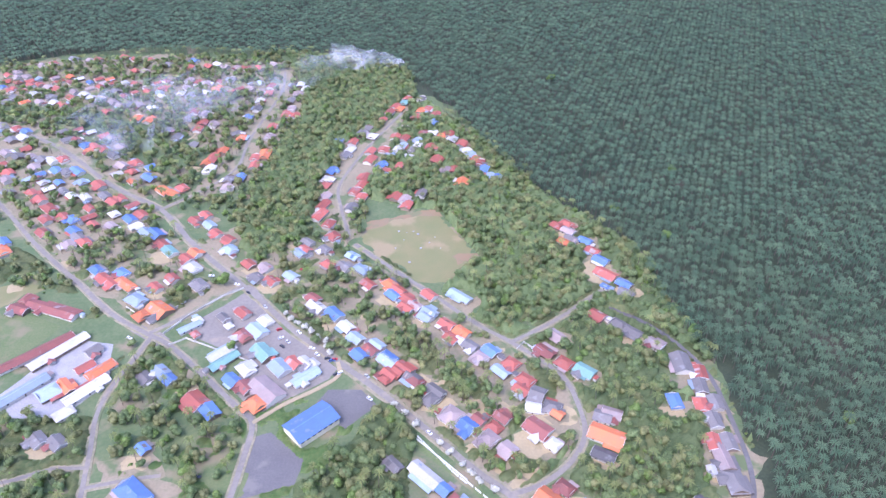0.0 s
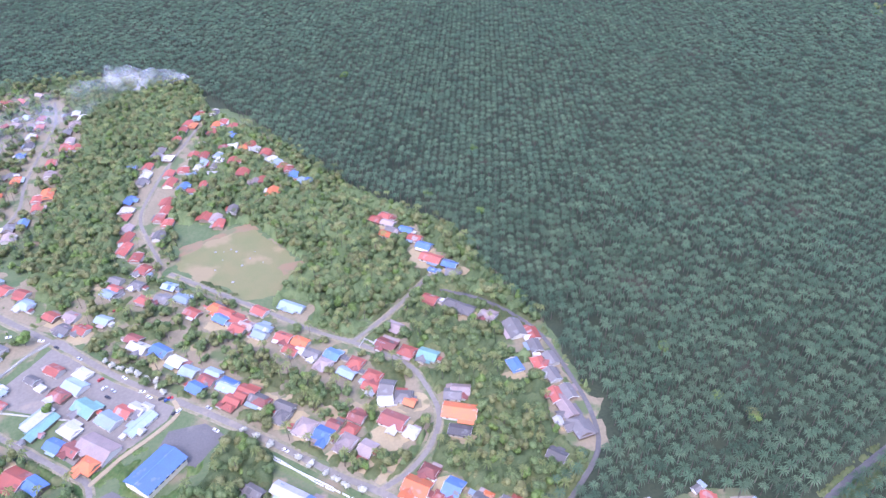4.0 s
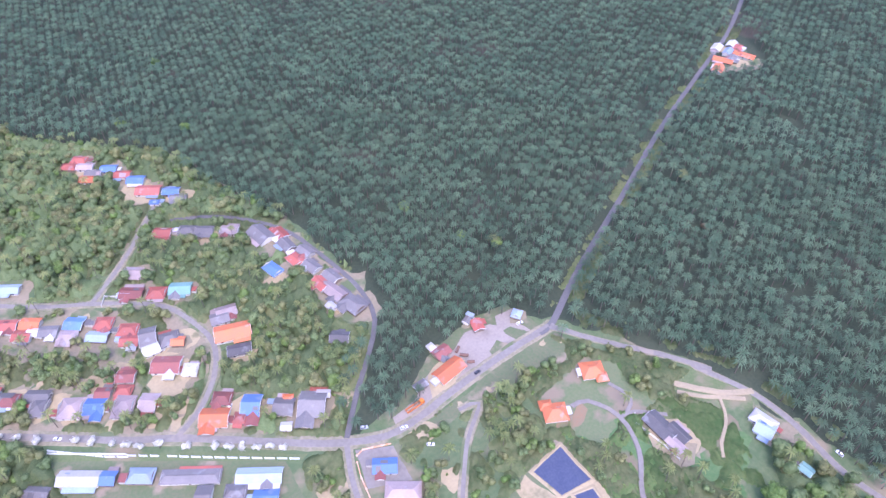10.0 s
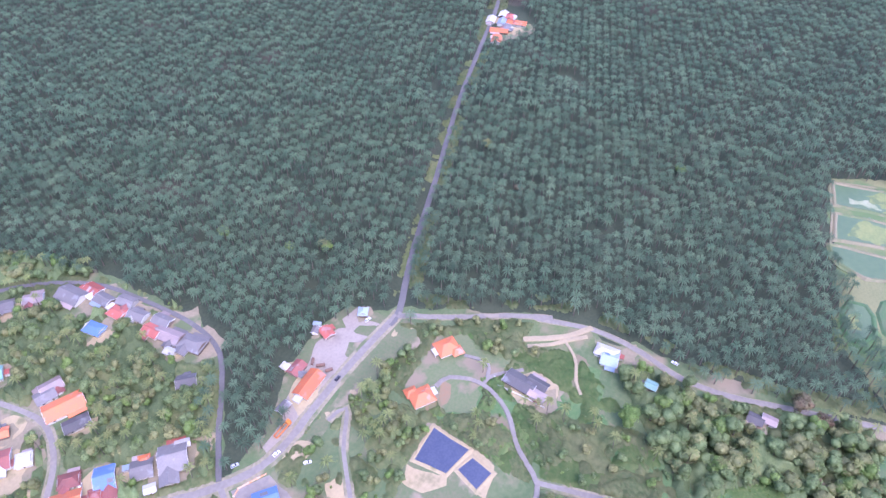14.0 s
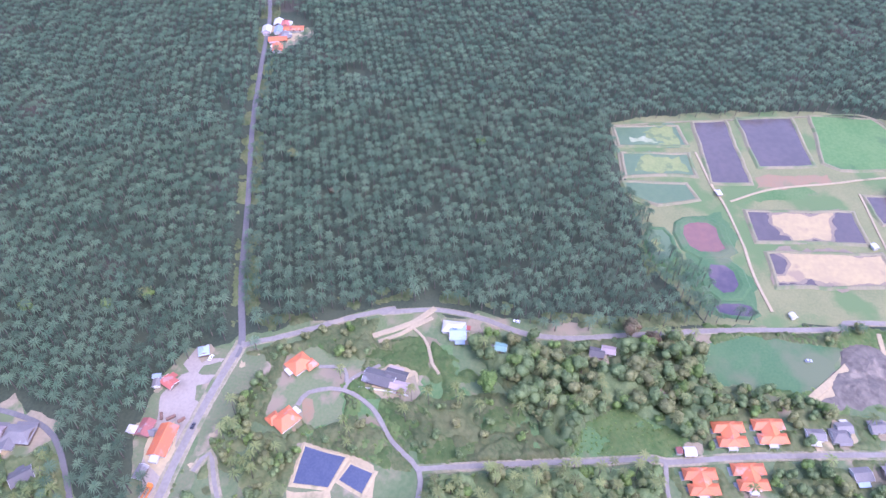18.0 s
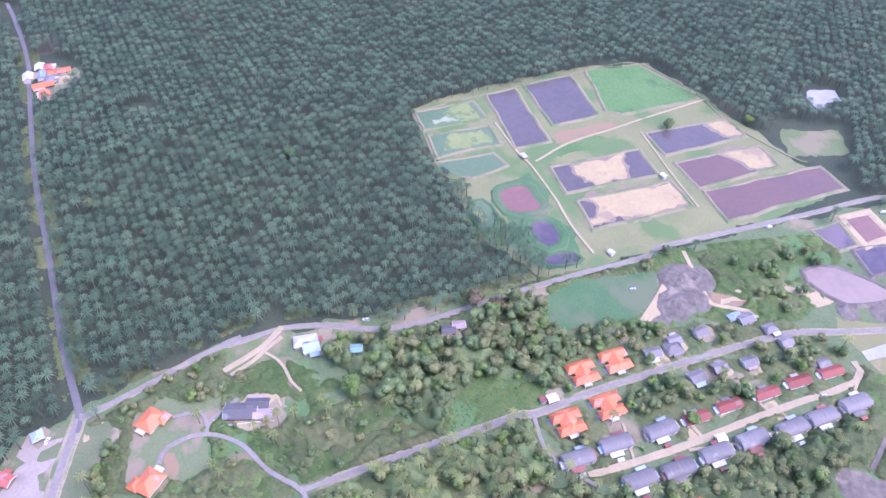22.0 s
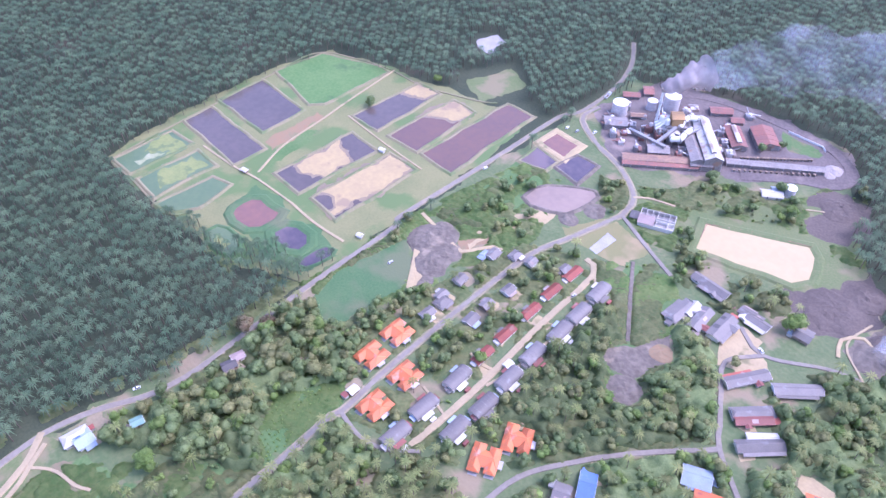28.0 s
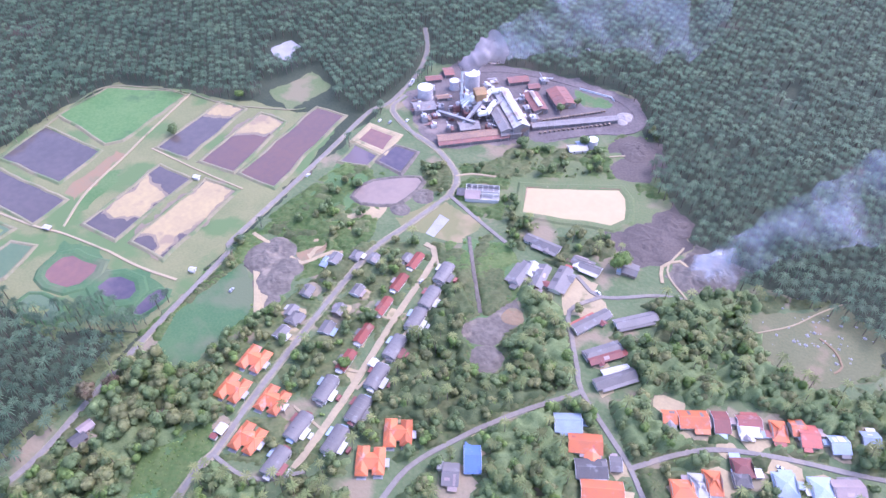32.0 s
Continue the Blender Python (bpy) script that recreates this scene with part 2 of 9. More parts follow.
def road(width, material, points, name="road", label="", z=0.46, shoulder=0.0):
    """A crowned strip with rough edges; it stands a little over the ground."""
    if shoulder:
        road((width * 0.57 + shoulder * 0.8) / 0.57, SHOULDER, points, "verge", "dusty trodden road verge", z - 0.16)
    ROADS[0] += 1
    width *= 0.57
    z += 0.003 * ROADS[0]
    line = curve(points)
    v, f = [], []
    for i, q in enumerate(line):
        d = (line[min(i + 1, len(line) - 1)] - line[max(i - 1, 0)]).normalized()
        s = Vector((-d.y, d.x, 0))
        for k, (o, h) in enumerate(((-0.56, -0.45), (-0.5, 0), (0, 0.06), (0.5, 0), (0.56, -0.45))):
            e = 0.12 * noise.noise(q * 0.15 + Vector((k * 7.0, 0, 0))) if k != 2 else 0
            w = q + s * width * (o + e * (1 if o > 0 else -1))
            v.append((w.x, w.y, z + h))
        if i:
            n = 5 * i
            f += [(n - 5 + k, n - 4 + k, n + 1 + k, n + k) for k in range(4)]
            a = line[i - 1]
            LINES.append((a.x, a.y, q.x, q.y, width / 2))
    f = [tuple(reversed(q)) for q in f]
    ob = new(name, mesh_of(name, v, f, material))
    return tagged(ob, label or "grey asphalt village road with worn edges", "road", kind="structure")


PATCH = [0]


def rough_outline(points, wob=1.5, step=4.0):
    out = []
    n = len(points)
    for i in range(n):
        a, b = Vector((*points[i], 0)), Vector((*points[(i + 1) % n], 0))
        k = max(1, int((b - a).length / step))
        for j in range(k):
            q = a.lerp(b, j / k)
            o = Vector((50, 0, 0))
            out.append((q.x + wob * (noise.noise(q * 0.045) + 0.6 * noise.noise(q * 0.17)), q.y + wob * (noise.noise(q * 0.045 + o) + 0.6 * noise.noise(q * 0.17 + o))))
    return out


def patch(name, material, points, label, category="ground", wob=6.0, kind="structure", keep=False):
    """Ground of another cover, as a thin layer with an uneven outline."""
    PATCH[0] += 1
    z = 0.02 + 0.0013 * PATCH[0]
    o = rough_outline(points, wob)
    n = len(o)
    v = [(x, y, z) for x, y in o] + [(x, y, -0.5) for x, y in o]
    ar = sum(o[i][0] * o[(i + 1) % n][1] - o[(i + 1) % n][0] * o[i][1] for i in range(n))
    f = [tuple(range(n)) if ar > 0 else tuple(reversed(range(n)))]
    ob = new(name, mesh_of(name, v[:n], f, material))
    if keep:
        NOTREES.append(points)
    return tagged(ob, label, category, kind=kind)


NOTREES = []


def inside(poly, x, y):
    """Which of the points (arrays) lie in the polygon."""
    hit = np.zeros(len(x), bool)
    n = len(poly)
    for i in range(n):
        (x0, y0), (x1, y1) = poly[i], poly[(i + 1) % n]
        cross = ((y0 > y) != (y1 > y)) & (x < (x1 - x0) * (y - y0) / ((y1 - y0) or 1e-9) + x0)
        hit ^= cross
    return hit


def free(x, y, gap):
    """Which of the points lie clear of houses and roads by the gap."""
    ok = np.ones(len(x), bool)
    for cx, cy, r in FEET:
        ok &= (x - cx) ** 2 + (y - cy) ** 2 > (r + gap) ** 2
    for x0, y0, x1, y1, h in LINES:
        near = (abs(x - (x0 + x1) / 2) < 60) & (abs(y - (y0 + y1) / 2) < 60) & ok
        if near.any():
            dx, dy = x1 - x0, y1 - y0
            t = (((x - x0) * dx + (y - y0) * dy) / (dx * dx + dy * dy + 1e-9)).clip(0, 1)
            ok &= ~(near & ((x - x0 - t * dx) ** 2 + (y - y0 - t * dy) ** 2 < (h + gap) ** 2))
    return ok


def spread(poly, gap, seed=0, jitter=0.5, clear=2.0, turn=0.0, avoid=()):
    """Points about gap apart in a polygon, clear of houses and roads."""
    r = np.random.RandomState(seed)
    p = np.array(poly)
    c, rad = (p.min(0) + p.max(0)) / 2, np.linalg.norm(p.max(0) - p.min(0)) / 2 + gap
    n = int(rad / gap) + 1
    i, j = np.meshgrid(np.arange(-n, n + 1), np.arange(-int(n * 1.16), int(n * 1.16) + 1))
    x, y = (i + 0.5 * (j % 2)).ravel() * gap, j.ravel() * gap * 0.866
    a = radians(turn)
    x, y = c[0] + x * math.cos(a) - y * math.sin(a), c[1] + x * math.sin(a) + y * math.cos(a)
    x, y = x + r.uniform(-jitter, jitter, len(x)) * gap, y + r.uniform(-jitter, jitter, len(y)) * gap
    ok = inside(poly, x, y)
    x, y = x[ok], y[ok]
    for q in avoid:
        ok = ~inside(q, x, y)
        x, y = x[ok], y[ok]
    ok = free(x, y, clear)
    return np.stack([x[ok], y[ok]], 1)


def joined(name, kinds, places, label, category, mats, seed=1, lo=0.8, hi=1.2, z=0.0):
    """One mesh of many plants. kinds: (verts, triangles, material numbers); places: x, y."""
    r = np.random.RandomState(seed)
    which = r.randint(0, len(kinds), len(places))
    vs, fs, ms, base = [], [], [], 0
    for k, (v, f, m) in enumerate(kinds):
        p = places[which == k]
        if not len(p):
            continue
        a, s = r.uniform(0, 2 * math.pi, len(p)), r.uniform(lo, hi, len(p))
        c, d = np.cos(a), np.sin(a)
        x = (v[None, :, 0] * c[:, None] - v[None, :, 1] * d[:, None]) * s[:, None] + p[:, :1]
        y = (v[None, :, 0] * d[:, None] + v[None, :, 1] * c[:, None]) * s[:, None] + p[:, 1:2]
        w = v[None, :, 2] * s[:, None] + z
        vs.append(np.stack([x, y, np.broadcast_to(w, x.shape)], -1).reshape(-1, 3))
        fs.append((f[None] + base + (np.arange(len(p)) * len(v))[:, None, None]).reshape(-1, 3))
        ms.append(np.tile(m, len(p)))
        base += len(p) * len(v)
    v, f, m = np.concatenate(vs), np.concatenate(fs), np.concatenate(ms)
    me = bpy.data.meshes.new(name)
    me.vertices.add(len(v))
    me.vertices.foreach_set("co", v.astype(np.float32).ravel())
    me.loops.add(len(f) * 3)
    me.loops.foreach_set("vertex_index", f.astype(np.int32).ravel())
    me.polygons.add(len(f))
    me.polygons.foreach_set("loop_start", np.arange(0, len(f) * 3, 3, dtype=np.int32))
    me.polygons.foreach_set("material_index", m.astype(np.int32))
    for q in mats:
        me.materials.append(q)
    me.update(calc_edges=True)
    return tagged(new(name, me), label, category, kind="stuff")


def lattice(x, y, size, seed):
    """Smooth noise from 0 to 1 over arrays."""
    g = np.random.RandomState(seed).rand(61, 61)
    u, v = x / size + 900.0, y / size + 900.0
    i, j = np.floor(u).astype(int), np.floor(v).astype(int)
    u, v = u - i, v - j
    u, v = u * u * (3 - 2 * u), v * v * (3 - 2 * v)
    i, j, k, l = i % 61, j % 61, (i + 1) % 61, (j + 1) % 61
    return (g[i, j] * (1 - u) + g[k, j] * u) * (1 - v) + (g[i, l] * (1 - u) + g[k, l] * u) * v


def thicket(poly, material, seed, height=2.4, cover=0.5, step=1.4, clear=0.6, label="dense tangled scrub of shrubs, ferns and creepers"):
    """A lumpy, broken blanket of brush over a piece of ground."""
    p = np.array(poly)
    (x0, y0), (x1, y1) = p.min(0), p.max(0)
    nx, ny = int((x1 - x0) / step) + 2, int((y1 - y0) / step) + 2
    i, j = np.meshgrid(np.arange(nx), np.arange(ny), indexing="ij")
    r = np.random.RandomState(seed)
    x = x0 + (i.ravel() + r.uniform(-0.35, 0.35, nx * ny)) * step
    y = y0 + (j.ravel() + r.uniform(-0.35, 0.35, nx * ny)) * step
    low = 0.45 * lattice(x, y, 24.0, seed) + 0.35 * lattice(x, y, 9.0, seed + 1) + 0.2 * lattice(x, y, 4.5, seed + 2)
    h = ((low - 0.5 - (0.5 - cover) * 0.45) * 9).clip(0, 1) ** 0.7 * height * (0.35 + 1.0 * lattice(x, y, 4.0, seed + 3)) + r.uniform(-0.5, 0.5, nx * ny) * height * 0.6
    up = (low > 0.5 + (0.5 - cover) * 0.45) & inside(poly, x, y)
    for q in NOTREES:
        up[up] &= ~inside(q, x[up], y[up])
    up[up] &= free(x[up], y[up], clear)
    z = np.where(up, h.clip(0.2, None), -0.15)
    n = (i * ny + j)[:-1, :-1].ravel()
    f = np.stack([n, n + ny, n + ny + 1, n + 1], 1)
    f = f[up[f].any(1)]
    if not len(f):
        return
    used, back = np.unique(f, return_inverse=True)
    f = back.reshape(-1, 4)
    v = np.stack([x, y, z], 1)[used]
    f = np.concatenate([f[:, (0, 1, 2)], f[:, (0, 2, 3)]])
    me = bpy.data.meshes.new("brush")
    me.vertices.add(len(v))
    me.vertices.foreach_set("co", v.astype(np.float32).ravel())
    me.loops.add(len(f) * 3)
    me.loops.foreach_set("vertex_index", f.astype(np.int32).ravel())
    me.polygons.add(len(f))
    me.polygons.foreach_set("loop_start", np.arange(0, len(f) * 3, 3, dtype=np.int32))
    me.materials.append(material)
    me.update(calc_edges=True)
    return tagged(new("brush", me), label, "undergrowth", kind="stuff")


# ---------------------------------------------------------------- plant shapes
def palm_shape(seed, height=9.5, reach=4.6, fronds=18, droop=1.6, lift=1.5, width=0.95, sides=4, rad=0.35, lean=0.0, simple=False):
    """Trunk (material 1) and a star of bent fronds that share one heart (material 0)."""
    r = np.random.RandomState(seed)
    top = np.array([lean, lean * 0.4, height])
    v, f, m = [tuple(top)], [], []
    for i in range(fronds):
        a = 2.39996 * i + r.uniform(-0.15, 0.15)
        up = i / (fronds - 1.0)
        l, b = reach * r.uniform(0.85, 1.1) * (1 - 0.22 * up), lift * (0.4 + 0.9 * up) * r.uniform(0.8, 1.2)
        e = droop * (1.2 - 1.1 * up) * r.uniform(0.7, 1.2)
        d, s = np.array([math.cos(a), math.sin(a), 0]), np.array([-math.sin(a), math.cos(a), 0])
        mid, tip = top + d * l * 0.52 + (0, 0, b), top + d * l + (0, 0, b - e)
        n = len(v)
        if simple:
            v += [tuple(mid + s * width / 2), tuple(tip), tuple(mid - s * width / 2)]
            f += [(0, n, n + 2), (n, n + 1, n + 2)]
            m += [0] * 2
            continue
        v += [tuple(mid + s * width / 2 - (0, 0, 0.25)), tuple(mid + (0, 0, 0.1)), tuple(mid - s * width / 2 - (0, 0, 0.25)), tuple(tip)]
        f += [(0, n, n + 1), (0, n + 1, n + 2), (n, n + 3, n + 1), (n + 1, n + 3, n + 2)]
        m += [0] * 4
    n = len(v)
    for k in range(sides):
        a = 2 * math.pi * k / sides
        v += [(rad * math.cos(a), rad * math.sin(a), -0.3), (top[0] + rad * 0.7 * math.cos(a), top[1] + rad * 0.7 * math.sin(a), height)]
    for k in range(sides):
        i, j = n + 2 * k, n + 2 * ((k + 1) % sides)
        f += [(i, j, j + 1), (i, j + 1, i + 1)]
        m += [1, 1]
    return np.array(v, float), np.array(f), np.array(m)


def tree_shape(seed, height=9.0, wide=7.0, blobs=6, leaves=150, size=1.0, trunk=True, low=0.35):
    """A crown of loose leaf clumps on several lobes, round darker cores, over a forked trunk."""
    r = np.random.RandomState(seed)
    v, f, m = [], [], []
    cz = height * (1 + low) / 2
    lobes = []
    for i in range(blobs):
        a, q = r.uniform(0, 2 * math.pi), wide * 0.30 * math.sqrt(r.uniform(0.05, 1))
        rad = wide * r.uniform(0.20, 0.33)
        lobes.append((np.array([q * math.cos(a), q * math.sin(a), cz + height * (1 - low) * r.uniform(-0.28, 0.22)]), rad))
    if trunk:
        for p, q, w in [((0, 0, -0.3), (0.1, 0, cz * 0.75), 0.5)] + [((0, 0, cz * 0.6), tuple(c), 0.25) for c, _ in lobes[:2]]:
            b, g = beam(p, q, w)
            n = len(v)
            v += [tuple(x) for x in b]
            for qd in g[2:]:
                f += [(n + qd[0], n + qd[1], n + qd[2]), (n + qd[0], n + qd[2], n + qd[3])]
                m += [1, 1]
    g = (1 + 5 ** 0.5) / 2
    ico = np.array([(-1, g, 0), (1, g, 0), (-1, -g, 0), (1, -g, 0), (0, -1, g), (0, 1, g), (0, -1, -g), (0, 1, -g), (g, 0, -1), (g, 0, 1), (-g, 0, -1), (-g, 0, 1)]) / math.sqrt(1 + g * g)
    for c, rad in lobes:
        n = len(v)
        v += [tuple(c + d * rad * r.uniform(0.78, 1.0) * np.array((1, 1, 0.85))) for d in ico]
        for q in ((0, 11, 5), (0, 5, 1), (0, 1, 7), (0, 7, 10), (0, 10, 11), (1, 5, 9), (5, 11, 4), (11, 10, 2), (10, 7, 6), (7, 1, 8),
                  (3, 9, 4), (3, 4, 2), (3, 2, 6), (3, 6, 8), (3, 8, 9), (4, 9, 5), (2, 4, 11), (6, 2, 10), (8, 6, 7), (9, 8, 1)):
            f.append(tuple(n + k for k in q))
            m.append(0)
    for k in range(leaves):
        c, rad = lobes[r.randint(len(lobes))]
        d = r.normal(size=3)
        d[2] = d[2] * 0.8 + 0.35
        d /= np.linalg.norm(d)
        p = c + d * rad * r.uniform(0.84, 1.12)
        a = np.cross(d, r.normal(size=3))
        a /= np.linalg.norm(a) + 1e-9
        b = np.cross(d, a) + d * r.uniform(-0.5, 0.5)
        s = size * r.uniform(0.6, 1.35) * wide / 7.0
        n = len(v)
        v += [tuple(p + a * s * 0.6), tuple(p - a * s * 0.6 + d * 0.1), tuple(p + b * s * 0.9)]
        f.append((n, n + 1, n + 2))
        m.append(0)
    return np.array(v, float), np.array(f), np.array(m)


# ---------------------------------------------------------------- ground and roads
def ground():
    rad = [0, 150, 300, 450, 600, 800, 1000, 1300, 1700, 2400, 3400, 4800]
    n = 72
    v, f = [(0, 0, 0)], []
    for r in rad[1:]:
        v += ring(r, 0.0, n)
    for i in range(n):
        f.append((0, 1 + i, 1 + (i + 1) % n))
        for k in range(len(rad) - 2):
            a, b = 1 + k * n, 1 + (k + 1) * n
            f.append((a + i, b + i, b + (i + 1) % n, a + (i + 1) % n))
    ob = new("ground", mesh_of("ground", v, f, GROUND))
    tagged(ob, "green undergrowth and earth with palm crown shade in its colour, flat to the horizon", "ground", kind="structure")


ground()

patch("village_ground", SCRUB, [(-826.1, 935.0), (-585.6, 911.2), (-384.7, 985.0), (-141.9, 946.2), (10.3, 774.6), (94.4, 585.5), (164.9, 491.3), (187.2, 361.4), (188.6, 267.8), (159.6, 225.5), (105.7, 182.9), (40.8, 145.2), (-160.3, 177.9), (-341.4, 240.3)], "green scrub and trodden earth under the village trees", "ground")
patch("estate_ground", SCRUB, [(105.3, 182.4), (149.3, 180.4), (216.6, 197.1), (254.0, 161.9), (281.8, 95.3), (287.3, 81.1), (291.3, 9.1), (302.7, -129.7), (321.0, -268.5), (334.3, -420.5), (341.9, -495.1), (267.5, -537.7), (163.5, -553.7), (93.7, -446.2), (27.6, -379.7), (-22.0, -391.1), (-54.7, -388.1), (-159.4, -308.1), (63.9, -118.8), (84.4, 22.4), (40.8, 145.2)], "green scrub and rough grass round the estate", "ground")

patch("far_scrub", GROUND, [(989.6, 903.6), (865.2, 658.4), (834.8, 558.7), (804.7, 442.0), (1079.1, 605.6), (1232.6, 863.6)], "rough scrub beyond the oil palms", "ground")
patch("far_clearing", BARE, [(857.6, 568.8), (894.7, 572.8), (854.2, 508.6), (818.9, 497.1), (831.9, 539.5)], "bare reddish clearing in far scrub", "ground")

# The street through the village, its junction and the three ways on from it.
road(7.5, PALE_ROAD, [(-477.0, 720.9), (-397.8, 667.8), (-316.5, 592.8), (-256.8, 550.6), (-213.7, 498.7), (-174.6, 457.6), (-140.2, 423.5), (-108.2, 388.2), (-71.5, 355.4), (-38.3, 325.2), (-8.2, 294.8), (18.8, 266.7), (38.5, 249.4), (62.0, 224.7), (88.1, 196.6), (103.0, 182.9), (122.4, 170.0), (143.8, 166.3), (173.2, 165.6), (207.7, 163.2), (238.1, 159.2), (249.5, 157.9)], label="pale grey village main street", shoulder=5.0)
road(6.8, ASPHALT, [(237.1, 158.3), (250.6, 158.8), (300.0, 176.6), (380.0, 200.0), (479.0, 230.4), (578.9, 255.4), (667.2, 276.7), (753.7, 307.3), (801.4, 327.2)], label="straight asphalt road through the oil palms")
road(6.0, PALE_ROAD, [(244.1, 160.1), (249.5, 150.9), (258.1, 131.4), (279.1, 93.3), (289.2, 69.4), (283.6, 80.5), (291.4, 45.3), (289.0, 16.2), (280.6, -12.7), (280.5, -40.9), (288.9, -80.1), (300.2, -134.6), (311.9, -208.5), (317.6, -212.8), (324.8, -278.9), (331.8, -339.5), (339.2, -398.8), (333.2, -419.0), (340.7, -467.3), (358.6, -511.3), (386.8, -546.8)], label="grey road along the ponds", shoulder=1.4)
# Village side streets.
road(6.0, PALE_ROAD, [(-452.0, 603.2), (-392.8, 544.5), (-339.7, 490.1), (-286.4, 442.0), (-245.7, 404.8), (-212.6, 383.7), (-193.4, 372.0), (-161.4, 342.8), (-131.9, 314.4), (-119.3, 301.4), (-118.9, 273.3), (-120.2, 244.3)], shoulder=3.5)
road(5.5, PALE_ROAD, [(-212.6, 383.7), (-190.7, 403.6), (-167.5, 428.9), (-152.2, 438.7), (-134.9, 418.8)], shoulder=3.5)
road(5.0, PALE_ROAD, [(-208.7, 382.0), (-213.8, 356.2), (-219.4, 329.9), (-219.2, 305.8), (-212.2, 279.4), (-206.7, 255.4), (-202.9, 240.6)], shoulder=3.5)
road(4.0, PALE_ROAD, [(-208.9, 267.1), (-230.1, 266.3), (-246.6, 259.2), (-260.9, 255.3)], shoulder=3.5)
road(4.0, PALE_ROAD, [(-205.8, 253.1), (-181.2, 259.3), (-164.0, 262.0)], shoulder=3.5)
road(5.0, TRACK, [(-119.3, 301.4), (-103.2, 316.3), (-83.4, 330.1), (-70.0, 343.0), (-72.3, 355.4)])
road(5.0, PALE_ROAD, [(-256.8, 550.6), (-223.9, 590.9), (-206.0, 629.7), (-206.9, 685.1), (-201.6, 747.9), (-195.6, 819.7), (-203.2, 881.2)], shoulder=3.5)
road(5.0, PALE_ROAD, [(-81.0, 509.2), (-92.2, 551.0), (-99.6, 591.3), (-88.4, 641.8), (-69.7, 698.8), (-46.9, 758.9)], shoulder=3.5)
road(5.5, PALE_ROAD, [(-74.9, 496.5), (-38.3, 459.4), (-6.0, 427.2), (23.4, 396.5), (48.7, 375.4), (68.8, 356.7), (82.0, 339.7), (87.8, 315.7), (88.1, 292.8), (76.0, 271.6), (57.5, 256.6), (38.5, 249.4)], shoulder=3.5)
road(5.0, PALE_ROAD, [(48.7, 375.4), (81.7, 397.9), (113.4, 425.4), (129.0, 439.3)], shoulder=3.5)
road(5.2, ASPHALT, [(125.7, 414.0), (150.5, 395.1), (169.1, 369.8), (180.1, 341.6), (182.7, 303.2), (181.6, 269.3), (175.4, 245.4), (165.6, 232.2), (148.2, 218.1), (127.8, 203.2), (105.2, 184.3)])
road(5.0, PALE_ROAD, [(103.1, 181.5), (93.8, 166.5), (85.5, 148.8), (77.8, 136.0)], shoulder=3.5)
road(4.0, PALE_ROAD, [(161.9, 154.2), (173.5, 149.4), (150.8, 136.6), (125.7, 115.4), (116.8, 107.4)], shoulder=3.5)
road(3.5, TRACK, [(-281.5, 758.1), (-287.9, 735.8), (-268.5, 700.8), (-287.0, 671.9)])
# Estate roads.
road(4.5, PALE_ROAD, [(209.5, 111.3), (219.1, 107.2), (223.7, 88.5), (214.0, 68.8), (194.3, 53.1), (179.4, 35.9), (160.2, 33.7)])
road(3.8, PALE_ROAD, [(224.2, 87.6), (232.2, 84.5), (243.9, 70.4)])
road(3.8, PALE_ROAD, [(228.9, 87.2), (238.5, 91.4), (237.6, 106.4)])
road(5.0, PALE_ROAD, [(180.3, 37.5), (184.9, 15.4), (193.2, -26.6), (198.5, -57.1), (204.5, -88.1), (203.4, -94.8), (211.8, -132.9), (218.9, -173.8), (226.6, -225.6), (230.8, -266.7), (225.8, -299.8), (219.8, -345.4)], label="straight estate road between staff bungalows", shoulder=3.0)
road(4.0, PALE_ROAD, [(202.9, -93.6), (184.5, -93.4), (169.5, -99.2), (155.6, -114.7)])
road(7.0, TRACK, [(161.7, -112.4), (164.2, -133.3), (169.1, -168.2), (180.6, -226.9), (190.9, -285.6), (204.2, -292.1)], label="sandy track between the workers' houses")
road(2.6, TRACK, [(164.7, -138.6), (176.6, -140.0), (188.2, -140.9)])
road(2.6, TRACK, [(171.2, -181.3), (180.3, -177.5), (190.5, -178.0)])
road(2.6, TRACK, [(179.4, -225.4), (189.4, -221.8), (200.4, -222.8)])
road(3.0, TRACK, [(166.4, -170.1), (165.3, -195.5), (170.6, -237.8), (178.6, -271.4), (190.3, -286.1)])
road(5.5, PALE_ROAD, [(219.8, -345.4), (228.0, -367.7), (259.1, -386.7), (288.4, -393.9), (315.1, -404.8), (327.6, -416.2), (328.6, -436.2)], label="grey road to the palm oil mill", shoulder=3.0)
road(5.0, PALE_ROAD, [(219.8, -345.4), (190.5, -335.5), (158.0, -325.6)])
road(4.5, PALE_ROAD, [(102.4, -325.7), (80.7, -317.3), (51.2, -339.0), (32.9, -346.9)])
road(5.0, PALE_ROAD, [(80.7, -317.3), (91.8, -295.4), (80.0, -275.7), (66.4, -256.6), (57.9, -244.4), (34.6, -228.8), (13.8, -214.9), (-0.1, -201.5), (-9.6, -193.5)])
road(5.0, PALE_ROAD, [(112.2, -118.1), (112.0, -146.8), (101.2, -174.0), (83.9, -205.6), (57.6, -243.7)])
road(5.0, PALE_ROAD, [(13.8, -214.9), (-4.3, -237.6), (-23.6, -254.3), (-55.9, -269.3), (-82.9, -278.7), (-108.9, -289.0)])
